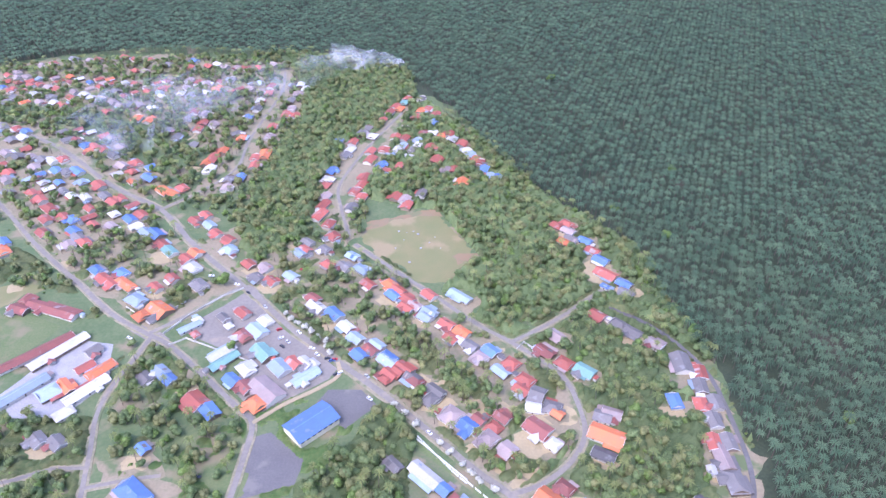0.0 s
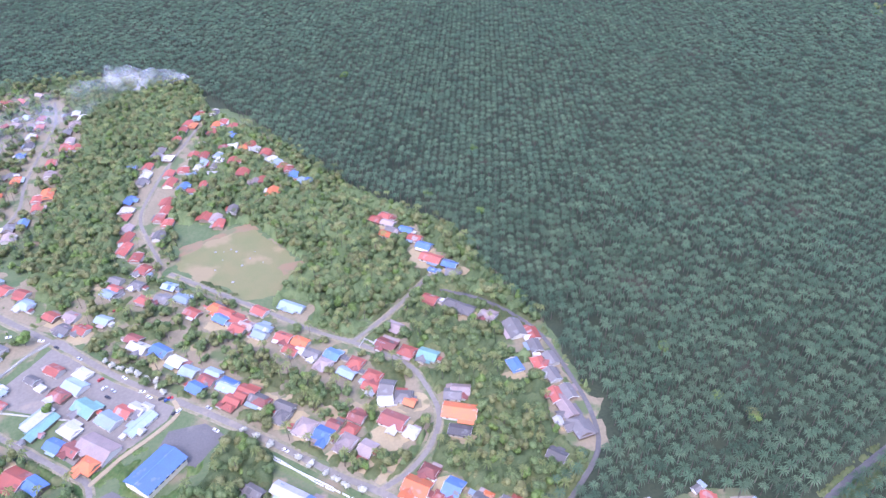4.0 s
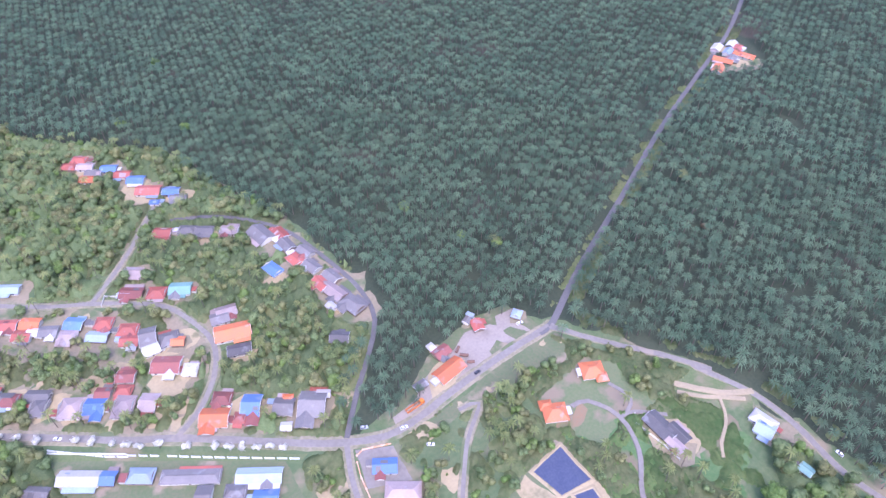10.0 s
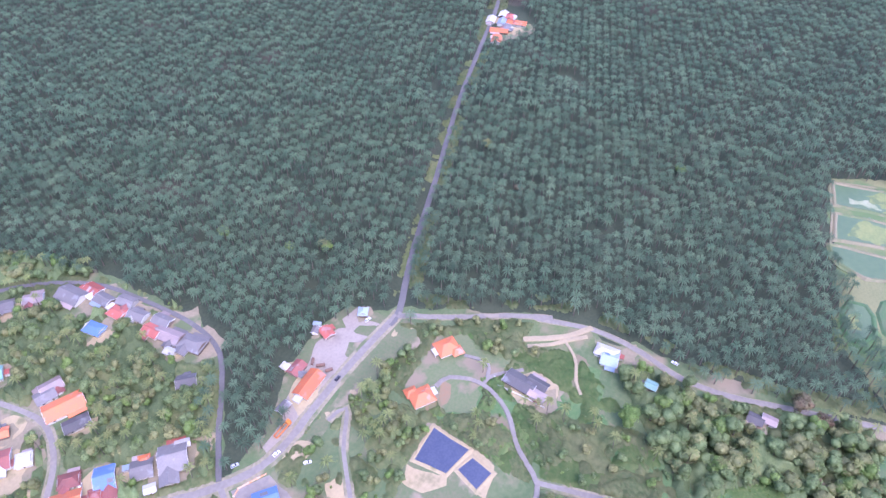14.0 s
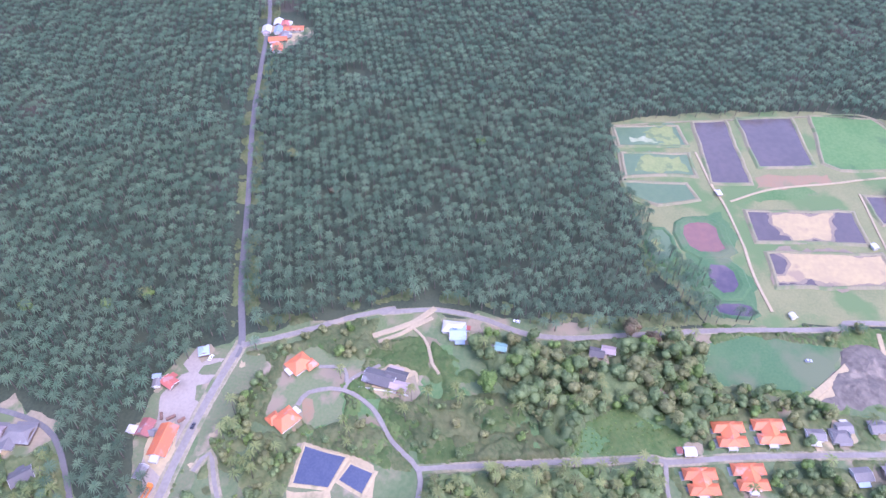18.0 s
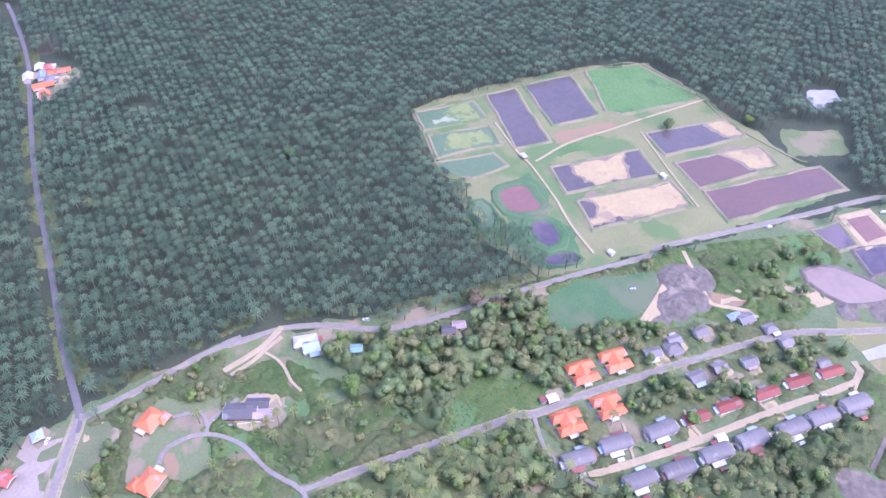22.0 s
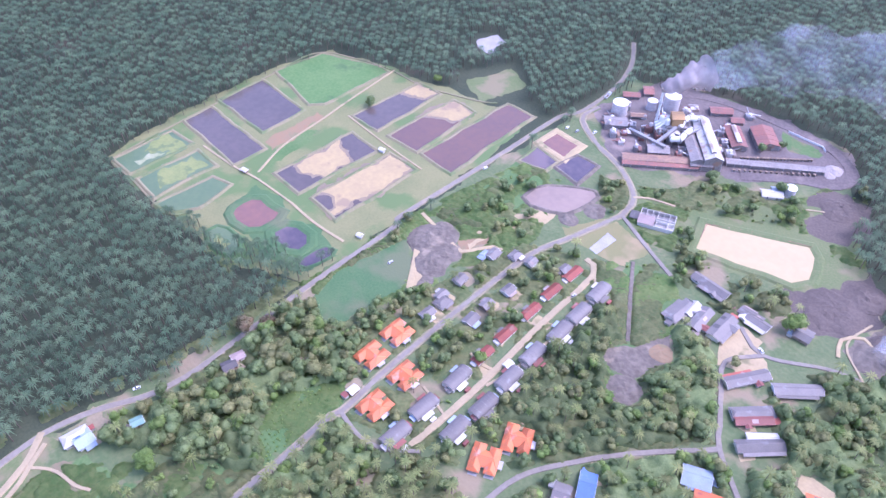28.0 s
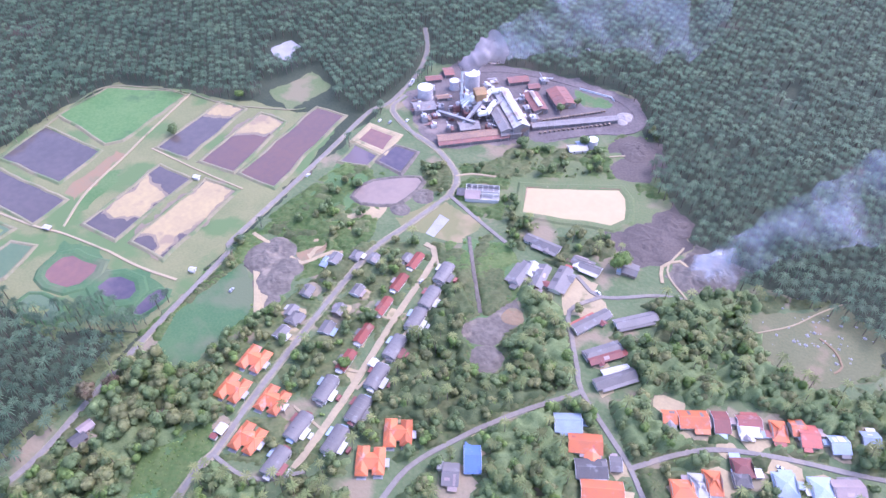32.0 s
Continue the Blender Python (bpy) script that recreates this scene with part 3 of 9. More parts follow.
road(16.0, OILY, [(301.1, -509.1), (271.9, -527.4), (237.3, -536.3), (196.8, -541.3), (164.9, -539.4), (142.1, -523.7), (142.0, -501.1), (168.0, -480.9), (194.6, -453.2)], name="mill_road", label="wide dark oily road round the mill yard")
road(6.5, TRACK, [(293.0, 44.6), (278.4, 57.6), (265.0, 79.5)], label="sandy track over bare ground")
road(4.5, TRACK, [(261.0, 75.0), (269.3, 62.3), (276.3, 55.2), (284.8, 45.0)], label="sandy track over bare ground")
road(3.0, TRACK, [(275.0, 55.9), (268.0, 48.0), (260.1, 43.4), (250.0, 40.0), (242.4, 34.3)], label="sandy footpath in the grass")
road(4.5, SLUDGE, [(137.9, -260.5), (161.8, -289.5), (182.5, -315.6)], label="brown gravelly strip in the grass")
road(3.5, TRACK, [(228.3, -367.2), (219.7, -376.3), (202.1, -384.3)], label="pale dirt path in grass", name="path")
road(2.5, TRACK, [(32.9, -346.9), (53.8, -364.7), (52.4, -392.2)])
# Forecourts by the junction.
VERGE = mat("sparse_verge", (0.150, 0.150, 0.078), (0.105, 0.140, 0.060), big=0.06, fine=0.6, bump=0.1, c=(0.27, 0.215, 0.145), c_big=0.05, c_at=0.55)
GRAVEL = mat("pale_gravel", (0.31, 0.262, 0.210), (0.26, 0.220, 0.178), big=0.09, fine=0.6, bump=0.05, c=(0.21, 0.18, 0.145), c_big=0.05, c_at=0.56)
patch("roadside_verge", VERGE, [(227.0, 163.3), (239.3, 155.2), (242.9, 143.1), (233.6, 132.0), (213.1, 144.0), (174.1, 150.9), (148.8, 152.9), (140.3, 161.9), (179.0, 158.0)], "thin dry grass beside the road", "verge", keep=True, wob=3.0)
patch("roadside_verge", VERGE, [(244.0, 162.0), (240.0, 188.0), (224.0, 192.0), (205.0, 196.0), (186.0, 196.0), (170.0, 192.0), (146.0, 184.0), (128.0, 176.0), (150.0, 166.0), (200.0, 160.0)], "thin dry grass round roadside buildings", "verge", keep=True, wob=3.0)
patch("forecourt", GRAVEL, [(205.1, 191.4), (220.1, 185.6), (224.1, 179.8), (222.5, 173.0), (223.9, 162.4), (205.0, 159.5), (196.7, 160.4), (169.2, 163.9), (151.3, 166.7), (130.0, 172.0), (132.0, 176.4), (151.2, 177.4), (163.5, 183.9), (190.7, 187.7)], "pale gravel forecourt beside the road", "yard", keep=True, wob=1.5)
patch("forecourt", GRAVEL, [(227.5, 187.0), (241.3, 183.9), (241.9, 173.3), (235.0, 172.5), (235.6, 164.2), (231.9, 166.3), (229.2, 174.8), (221.0, 176.0), (222.0, 180.5)], "pale gravel forecourt of a roadside stall", "yard", keep=True, wob=1.2)
patch("traffic_island", VERGE, [(214.3, 173.5), (218.7, 164.9), (211.8, 163.1), (202.9, 163.9), (205.3, 170.2)], "grassy island between road and forecourt", "verge", keep=True, wob=1.0)
patch("traffic_island", VERGE, [(229.2, 172.8), (233.0, 166.8), (231.2, 161.9), (224.6, 163.9), (223.9, 171.2)], "grassy island between road and forecourt", "verge", keep=True, wob=1.0)
for q, r in (((233.0, 152.6), 3.5), ((242.0, 146.0), 3.0), ((194.5, 145.2), 3.0), ((184.0, 152.0), 2.5), ((166.0, 156.0), 3.0)):
    patch("bare_sand", SAND, [(q[0] + r * k * math.cos(i * 0.7), q[1] + r * k * math.sin(i * 0.7)) for i, k in ((i, 0.7 + 0.6 * noise.noise(Vector((q[0], q[1], i * 0.8)))) for i in range(9))], "bare sand in the verge", "ground", wob=1.5)

# ---------------------------------------------------------------- open ground
patch("playing_field", DRY, [(-67.2, 529.6), (-7.2, 548.4), (7.9, 516.4), (28.6, 478.9), (2.7, 444.8), (-19.7, 448.3), (-69.3, 499.0)], "worn dry playing field with a bare border", "field", keep=True)
patch("bare_earth", BARE, [(-68.6, 518.0), (-67.4, 532.3), (-7.3, 553.2), (-2.1, 543.6), (-42.5, 536.1)], "strip of bare reddish earth", "ground", keep=True)
patch("bare_earth", BARE, [(7.5, 478.8), (31.3, 486.9), (30.8, 476.5), (12.0, 468.7)], "strip of bare reddish earth", "ground", keep=True)
patch("dry_bank", DRY, [(-368.8, 429.8), (-346.8, 438.3), (-329.6, 444.0), (-314.6, 435.5), (-324.5, 419.7), (-354.3, 403.3)], "dry yellowed grass beside a school", "ground")
patch("school_field", GRASS, [(-350.9, 396.9), (-330.5, 405.9), (-304.0, 403.4), (-279.2, 392.7), (-281.1, 384.8), (-296.7, 350.6), (-311.6, 324.7)], "short green school field", "field", keep=True, wob=1.0)
patch("car_park", ASPHALT, [(-75.9, 330.1), (-53.6, 330.2), (-42.1, 316.5), (-60.9, 296.1), (-81.8, 319.3)], "dark asphalt court beside a hall", "yard", keep=True, wob=1.0)
patch("car_park", ASPHALT, [(-117.6, 290.2), (-106.3, 294.7), (-81.9, 273.4), (-85.6, 255.6), (-115.9, 246.2)], "grey asphalt open lot", "yard", keep=True, wob=1.0)
patch("market_yard", PALE_ROAD, [(-190.2, 388.0), (-151.1, 433.8), (-130.2, 416.8), (-71.0, 351.0), (-77.2, 339.3), (-117.9, 308.3), (-139.3, 330.0), (-134.0, 356.3)], "grey paved yard between shops", "yard", keep=True, wob=1.0)
patch("school_yard", CONCRETE, [(-289.5, 324.8), (-264.3, 378.9), (-233.8, 373.1), (-223.2, 334.9), (-243.2, 303.4), (-272.7, 305.7)], "pale paved school yard", "yard", keep=True, wob=1.0)
patch("junction_apron", PALE_ROAD, [(-227.1, 387.9), (-217.1, 397.2), (-195.6, 379.0), (-200.8, 370.2)], "pale asphalt junction", "road", wob=1.0)
patch("sand_clearing", SAND, [(-141.9, 271.3), (-127.5, 288.1), (-127.8, 275.4), (-136.9, 265.2)], "pale bare sand in grass", "ground", keep=True)
patch("village_green", GRASS, [(-168.6, 292.3), (-120.8, 296.9), (-114.3, 246.2), (-150.4, 244.3)], "grassy plot with worn patches", "ground")
patch("yard", YARD, [(-205.5, 271.1), (-175.4, 281.6), (-162.8, 263.2), (-200.0, 257.3)], "bare earth yard", "yard")
patch("yard", SAND, [(29.5, 279.8), (55.0, 297.2), (64.0, 284.1), (44.7, 259.7)], "bare sandy yard beside a house", "yard")
patch("yards", YARD, [(-16.3, 330.3), (46.2, 367.9), (84.5, 330.5), (86.7, 297.2), (73.2, 275.7), (37.6, 252.0), (5.6, 279.8)], "earth and grass yards between houses", "yard")
patch("yards", YARD, [(-132.9, 430.3), (-77.2, 482.6), (38.9, 379.5), (-16.3, 330.3), (-46.9, 340.4)], "earth and grass yards between houses", "yard")
patch("yards", YARD, [(-216.1, 490.4), (-181.3, 524.8), (-78.1, 490.7), (-132.9, 430.3)], "earth and grass yards between houses", "yard")
patch("yards", YARD, [(-297.9, 458.8), (-230.3, 490.4), (-152.7, 440.8), (-210.7, 388.0)], "earth and grass yards between houses", "yard")
patch("yards", YARD, [(-469.5, 625.5), (-390.3, 637.3), (-223.3, 498.7), (-297.9, 458.8), (-399.5, 542.6)], "earth and grass yards between houses", "yard")
patch("yards", YARD, [(-547.2, 735.0), (-458.7, 735.3), (-283.9, 626.0), (-252.8, 562.3), (-335.8, 614.5), (-481.4, 637.1)], "earth and grass yards between houses", "yard")
patch("yards", YARD, [(-582.5, 905.2), (-371.6, 943.2), (-190.2, 912.8), (-162.5, 806.3), (-173.8, 701.1), (-186.5, 593.2), (-240.0, 572.3), (-222.2, 649.8), (-313.2, 735.7), (-532.0, 805.0)], "earth and grass yards between houses", "yard")
patch("yards", YARD, [(-112.9, 534.1), (-122.3, 638.1), (-57.8, 815.1), (-2.8, 766.7), (48.4, 627.0), (25.0, 599.1), (-36.7, 638.4), (-76.2, 572.7), (-78.1, 490.7)], "earth and grass yards between houses", "yard")
patch("yards", YARD, [(88.7, 534.6), (128.3, 530.1), (148.6, 438.0), (117.7, 437.9)], "earth yards beside a lane", "yard")
patch("yards", YARD, [(157.4, 368.1), (175.7, 362.5), (180.0, 271.8), (151.8, 256.0)], "earth yards beside a lane", "yard")
patch("yards", YARD, [(-40.1, 368.7), (35.5, 306.0), (77.7, 293.4), (45.8, 246.6), (-48.6, 338.5)], "sandy yards between houses and road", "yard")
patch("yards", YARD, [(44.9, 245.0), (66.1, 264.7), (122.3, 218.1), (101.5, 188.7)], "sandy yards between houses and road", "yard")
patch("clinic_lawn", VERGE, [(-19.0, 286.4), (73.4, 196.3), (66.6, 164.4), (-20.2, 221.0)], "thin worn lawn between long sheds", "lawn", keep=True, wob=1.0)
patch("roadside_verge", GRASS, [(-17.1, 291.7), (84.7, 191.4), (80.4, 190.5), (-16.9, 283.7)], "grass verge beside the main street", "verge", keep=True, wob=1.0)
patch("paved_lot", PALE_ROAD, [(103.5, 175.7), (121.1, 163.4), (114.5, 140.9), (94.4, 153.4)], "paved lot with painted kerb", "yard", keep=True, wob=1.0)
patch("meadow", GRASS, [(245.6, 142.6), (254.4, 103.3), (251.1, 54.5), (227.8, 41.6), (217.7, 82.4), (211.2, 126.3)], "open grass round staff bungalows", "meadow")
patch("rough_meadow", LUSH, [(218.3, 102.1), (231.7, 42.0), (234.5, -3.8), (211.0, -45.4), (196.9, -41.8), (185.4, 33.6), (201.2, 54.1), (181.1, 51.2), (187.9, 101.4)], "rough green meadow with scattered shrubs", "meadow")
patch("rough_meadow", LUSH, [(268.6, 49.8), (265.6, 28.5), (233.1, 19.1), (227.8, 41.6), (250.9, 57.9)], "bright green rough meadow", "meadow")
patch("bare_clearing", GRASS, [(282.9, 76.8), (290.9, 45.3), (278.4, 36.8), (263.4, 63.1), (263.2, 80.6)], "worn grassy clearing beside the road", "ground", keep=True)
patch("bungalow_lawn", mat("staff_lawn", (0.150, 0.168, 0.078), (0.110, 0.152, 0.062), big=0.05, fine=0.6, bump=0.1, c=(0.225, 0.180, 0.115), c_big=0.05, c_at=0.50), [(208.0, 128.8), (221.6, 127.5), (244.1, 128.9), (253.9, 111.9), (244.2, 94.4), (248.3, 79.4), (232.0, 80.2), (226.7, 90.5), (216.3, 83.2), (202.4, 83.6), (195.4, 97.1), (200.4, 106.2), (196.0, 125.9)], "mown worn lawn round staff bungalows", "lawn", keep=True)
patch("worn_slope", BARE, [(210.4, 109.3), (215.8, 99.9), (202.0, 98.4), (191.3, 102.2), (192.8, 105.7)], "bare brown slope beside a bungalow", "ground")
patch("worn_slope", YARD, [(251.1, 54.5), (243.6, 43.4), (231.7, 42.0), (231.3, 48.5)], "bare stony earth beside a house", "ground")
patch("worn_slope", YARD, [(213.2, 4.9), (217.9, -10.8), (198.9, -20.5), (194.0, 3.9)], "bare stony earth in the meadow", "ground")
patch("vegetable_ground", LUSH, [(222.0, -46.0), (237.4, -70.3), (230.3, -94.4), (221.4, -110.8), (203.8, -95.8), (196.5, -60.2), (190.1, -38.3)], "green plot between wood and estate road", "ground")
patch("bare_clearing", YARD, [(289.5, 45.1), (289.2, 12.6), (271.2, 8.0), (265.6, 28.5)], "bare sandy clearing round a house", "ground", keep=True)
patch("liner_pad", VERGE, [(188.0, 101.5), (184.5, 74.0), (180.6, 58.0), (156.0, 55.0), (140.0, 74.0), (136.0, 98.0), (160.0, 103.0)], "bare sandy ground round lined pits", "ground", keep=True)
patch("rubble", SAND, [(183.8, 76.9), (180.6, 61.0), (172.4, 57.6), (160.0, 57.0), (160.5, 63.0), (166.5, 77.6), (166.1, 79.9)], "pale sand and rubble between lined pits", "ground", keep=True, wob=2.0)
patch("rubble", SAND, [(161.0, 100.9), (160.6, 80.0), (155.4, 78.6), (148.0, 86.0), (150.0, 99.0)], "pale sand and rubble beside lined pits", "ground", wob=3.0)
patch("wet_meadow", MARSH, [(283.5, -117.9), (299.2, -148.6), (298.0, -204.6), (275.3, -198.3), (259.3, -177.4), (257.9, -120.8)], "flat green water weed over an old pond", "marsh", keep=True)
patch("sludge_field", SLUDGE, [(255.6, -183.0), (284.6, -207.7), (298.0, -204.6), (299.5, -229.4), (264.5, -228.3), (250.3, -194.5)], "heap of dried grey sludge", "ground", keep=True)
patch("sandy_bank", SAND, [(255.1, -174.7), (273.1, -197.7), (291.5, -209.7), (284.9, -211.9), (264.7, -197.0), (254.2, -179.3)], "pale sandy bank", "ground", keep=True)
patch("bare_earth", BARE, [(273.1, -233.6), (261.1, -254.3), (256.6, -247.6), (259.7, -220.5)], "bare orange earth beside the sludge", "ground", keep=True)
patch("grass_slope", LUSH, [(306.1, -233.4), (311.9, -326.9), (274.3, -329.7), (243.9, -279.5), (262.6, -248.8), (294.7, -253.6)], "bright green rough grass", "meadow")
patch("sandy_bank", SAND, [(273.6, -238.7), (274.2, -255.0), (260.6, -254.4), (257.7, -235.7)], "pale sandy bank", "ground")
patch("sandy_bank", SAND, [(247.8, -244.7), (257.7, -262.4), (267.1, -285.5), (266.4, -303.4), (252.0, -306.9), (245.6, -283.2), (242.8, -262.1)], "pale sandy ground beside a silt pond", "ground")
patch("bare_earth", BARE, [(271.3, -234.4), (273.5, -244.7), (266.6, -249.2), (263.7, -237.9)], "bare orange earth beside the sludge", "ground", wob=3.0)
road(7.0, SAND, [(295.0, -213.9), (281.0, -204.0), (266.2, -189.3), (256.1, -179.2)], name="track", label="pale sandy edge of the sludge heap")
road(5.0, SAND, [(311.2, -230.8), (292.1, -229.6), (275.5, -228.5), (262.4, -228.6), (257.2, -238.6), (251.8, -249.5)], name="track", label="pale sandy strip beside the sludge heap")
patch("dry_common", DRY, [(237.0, -304.5), (220.9, -340.4), (184.1, -335.0), (184.9, -306.9), (222.0, -295.2)], "dry grass common", "field", keep=True)
patch("concrete_slab", CONCRETE, [(210.2, -301.2), (213.4, -323.5), (204.5, -322.6), (203.2, -301.1)], "pale broken concrete slab", "slab", keep=True, wob=0.5)
patch("grass_block", LUSH, [(144.1, -241.7), (186.2, -314.1), (164.9, -324.1), (120.2, -287.0), (131.4, -258.1)], "bright green grass", "meadow")
patch("sludge_patch", SLUDGE, [(142.0, -244.4), (132.9, -259.8), (125.3, -287.7), (109.1, -273.3), (120.1, -245.4), (136.1, -238.2)], "grey dried sludge in grass", "ground", keep=True)
patch("sludge_patch", SLUDGE, [(128.0, -231.9), (120.1, -245.4), (104.8, -233.0), (108.2, -222.4)], "grey dried sludge in grass", "ground", keep=True)
patch("fibre_dump", PEAT, [(109.0, -373.9), (97.3, -427.5), (78.5, -436.7), (49.6, -401.1), (55.8, -369.7), (75.0, -356.4)], "dark brown dump of palm fibre", "ground", keep=True)
patch("fibre_dump", PEAT, [(146.1, -466.5), (141.0, -493.8), (113.1, -498.9), (98.2, -468.5), (129.4, -446.7)], "dark brown dump of palm fibre", "ground", keep=True)
patch("ash_dump", SLUDGE, [(51.8, -359.7), (47.9, -402.3), (9.5, -395.5), (12.9, -371.1), (38.8, -347.1)], "smouldering grey ash dump", "ground", keep=True)
road(4.0, SAND, [(52.0, -352.0), (58.0, -366.0), (50.0, -378.0), (38.0, -372.0), (30.0, -360.0)], name="track", label="pale sandy loop round an ash dump")
patch("quarters_lane", SAND, [(107.5, -327.3), (87.1, -328.8), (69.7, -305.1), (92.0, -289.5), (106.5, -309.1)], "pale earth round workers' quarters", "ground")
patch("burnt_clearing", mat("dull_grass", (0.112, 0.122, 0.054), (0.150, 0.146, 0.068), big=0.05, fine=0.6, bump=0.3, c=(0.200, 0.160, 0.090), c_big=0.05, c_at=0.56), [(-6.3, -357.9), (-48.7, -399.0), (-78.8, -386.0), (-84.2, -358.6), (-55.0, -319.0), (-23.2, -326.3)], "dry grass clearing with pale stones", "ground", keep=True)
patch("mill_yard", OILY, [(331.6, -432.3), (319.7, -516.0), (270.6, -533.7), (213.5, -550.5), (160.1, -548.0), (133.2, -518.1), (165.2, -476.6), (256.9, -386.2), (285.6, -397.5)], "dark oily mill yard", "yard", keep=True)
patch("mill_lawn", LUSH, [(209.7, -528.4), (176.3, -533.3), (172.7, -519.4), (190.9, -508.1)], "small green lawn in the mill yard", "lawn", keep=True)
patch("grass_slope", GRASS, [(240.0, -373.9), (129.4, -495.6), (72.8, -426.6), (90.1, -387.6), (149.6, -352.8), (199.1, -334.3)], "rough green grass below the mill", "meadow")
patch("fibre_dump", PEAT, [(148.2, -469.1), (146.2, -484.7), (132.3, -500.5), (115.1, -488.0), (129.4, -472.5), (141.8, -462.6)], "dark purple-brown dump of palm fibre", "ground", keep=True)
patch("fibre_dump", PEAT, [(136.5, -447.0), (133.1, -463.6), (104.2, -478.9), (93.6, -463.7), (102.0, -441.6), (123.7, -434.1)], "dark purple-brown dump of palm fibre", "ground", keep=True)
road(2.5, TRACK, [(140.9, -457.6), (127.3, -469.0), (106.8, -483.5)], label="pale dirt path between fibre dumps", name="path")
patch("grass_clearing", GRASS, [(434.2, -366.0), (424.1, -420.1), (392.2, -409.7), (397.4, -360.1)], "grassy clearing in the palms", "meadow", keep=True)
patch("white_clearing", CONCRETE, [(473.0, -414.6), (484.0, -430.2), (479.2, -447.8), (464.3, -446.8), (453.9, -419.8)], "pale white sandy clearing in the palms", "ground", keep=True)
patch("pond_field", POND_GRASS, [(519.7, -68.6), (540.4, -121.4), (561.2, -238.3), (555.9, -300.7), (487.2, -333.6), (392.7, -362.4), (352.3, -382.6), (333.3, -321.2), (318.2, -221.8), (304.7, -152.7), (304.1, -124.2), (362.4, -91.9)], "grass between the ponds", "field", keep=True)

road(1.6, TRACK, [(-13.6, -346.1), (-29.6, -363.9), (-41.5, -385.2), (-51.8, -401.1)], label="worn footpath over grass", name="path")
road(2.2, BARE, [(-46.9, -363.8), (-56.3, -359.7), (-63.7, -349.4), (-60.7, -341.3)], label="bare brown strip in grass", name="path")
# Bare sand and drives round the houses.
for q, r in (((2.0, 334.9), 8), ((24.0, 312.4), 9), ((41.4, 271.4), 12), ((45.9, 256.3), 9), ((48.3, 311.4), 7), ((-7.4, 327.9), 7), ((7.6, 295.1), 8), ((19.2, 281.3), 8), ((15.5, 344.5), 6),
             ((50.9, 266.9), 9), ((36.5, 266.4), 8), ((84.9, 226.3), 8), ((95.6, 207.7), 7), ((118.0, 206.3), 9), ((19.9, 319.0), 7), ((-2.5, 332.1), 7), ((-82.3, 394.4), 8), ((-77.3, 403.9), 7),
             ((-66.9, 385.3), 7), ((36.9, 315.6), 8), ((52.1, 304.0), 8), ((-15.1, 356.6), 7), ((-56.3, 403.9), 7), ((-169.1, 330.0), 8), ((-182.1, 271.2), 9),
             ((-334.4, 435.5), 9), ((-310.3, 466.4), 8), ((-125.7, 490.6), 8), ((-247.3, 626.1), 9), ((104.6, 503.7), 7),
             ((119.1, -177.7), 10), ((127.3, -180.9), 8), ((86.9, -180.6), 9), ((58.5, -269.6), 9), ((46.9, -253.1), 7), ((-3.6, -247.6), 8), ((-10.1, -256.3), 8), ((-26.5, -255.0), 7),
             ((204.6, -183.8), 7), ((187.4, -201.1), 7), ((181.1, -227.6), 8), ((175.5, -175.9), 8), ((45.1, -333.7), 9), ((138.5, -166.4), 8),
             ((198.5, -14.4), 8), ((204.7, -1.8), 8), ((196.2, 78.3), 8), ((136.4, 157.5), 12), ((82.7, 167.3), 12), ((130.4, 127.7), 10)):
    patch("bare_sand", SAND, [(q[0] + r * 0.95 * k * math.cos(a), q[1] + r * 0.8 * k * math.sin(a)) for a, k in ((i * 0.45, 0.85 + 0.5 * noise.noise(Vector((q[0], q[1], i * 0.6)))) for i in range(14))], "bare trodden sand beside houses", "ground", wob=2.5)
# Sandy tracks between the ponds.
road(3.5, TRACK, [(380.1, -160.2), (349.7, -162.8), (320.4, -169.0)], label="pale sandy track beside a pond", name="track")
road(3.0, TRACK, [(486.8, -138.2), (445.4, -146.1), (421.7, -153.1), (380.1, -160.2)], label="pale sandy track beside the ponds", name="track")
road(3.0, BANK, [(514.1, -69.9), (528.7, -128.7), (538.1, -173.5), (550.9, -232.6), (560.0, -287.7), (526.0, -313.3), (488.1, -329.1)], label="sandy bank top track", name="track")
road(2.5, BANK, [(509.2, -71.5), (473.8, -76.7), (441.5, -79.4), (418.5, -88.0), (419.4, -120.0)], label="sandy bank top track", name="track")
road(3.0, TRACK, [(488.1, -329.1), (470.1, -266.2), (460.4, -236.0), (447.2, -190.6), (428.1, -157.5)], label="sandy track between ponds", name="track")
road(2.5, BANK, [(486.4, -328.2), (447.0, -335.2), (397.4, -360.1), (388.2, -370.1)], label="sandy bank top track", name="track")
road(2.5, TRACK, [(450.9, -255.2), (409.2, -256.9), (385.8, -258.3), (352.9, -261.2)], label="grassy sandy track between ponds", name="track")
patch("bare_earth", BARE, [(460.2, -182.6), (473.7, -236.1), (464.4, -237.6), (448.5, -201.0), (445.9, -180.3)], "bare reddish earth between ponds", "ground", keep=True)
patch("grass_strip", LUSH, [(436.0, -172.1), (452.2, -212.4), (446.2, -225.2), (433.4, -190.6), (426.4, -164.1)], "bright green grass strip", "ground", keep=True)
patch("reed_bed", LUSH, [(388.3, -91.9), (389.7, -111.9), (350.3, -113.8), (346.8, -104.4), (362.4, -91.9)], "bright green reeds beside a pond", "marsh", keep=True)
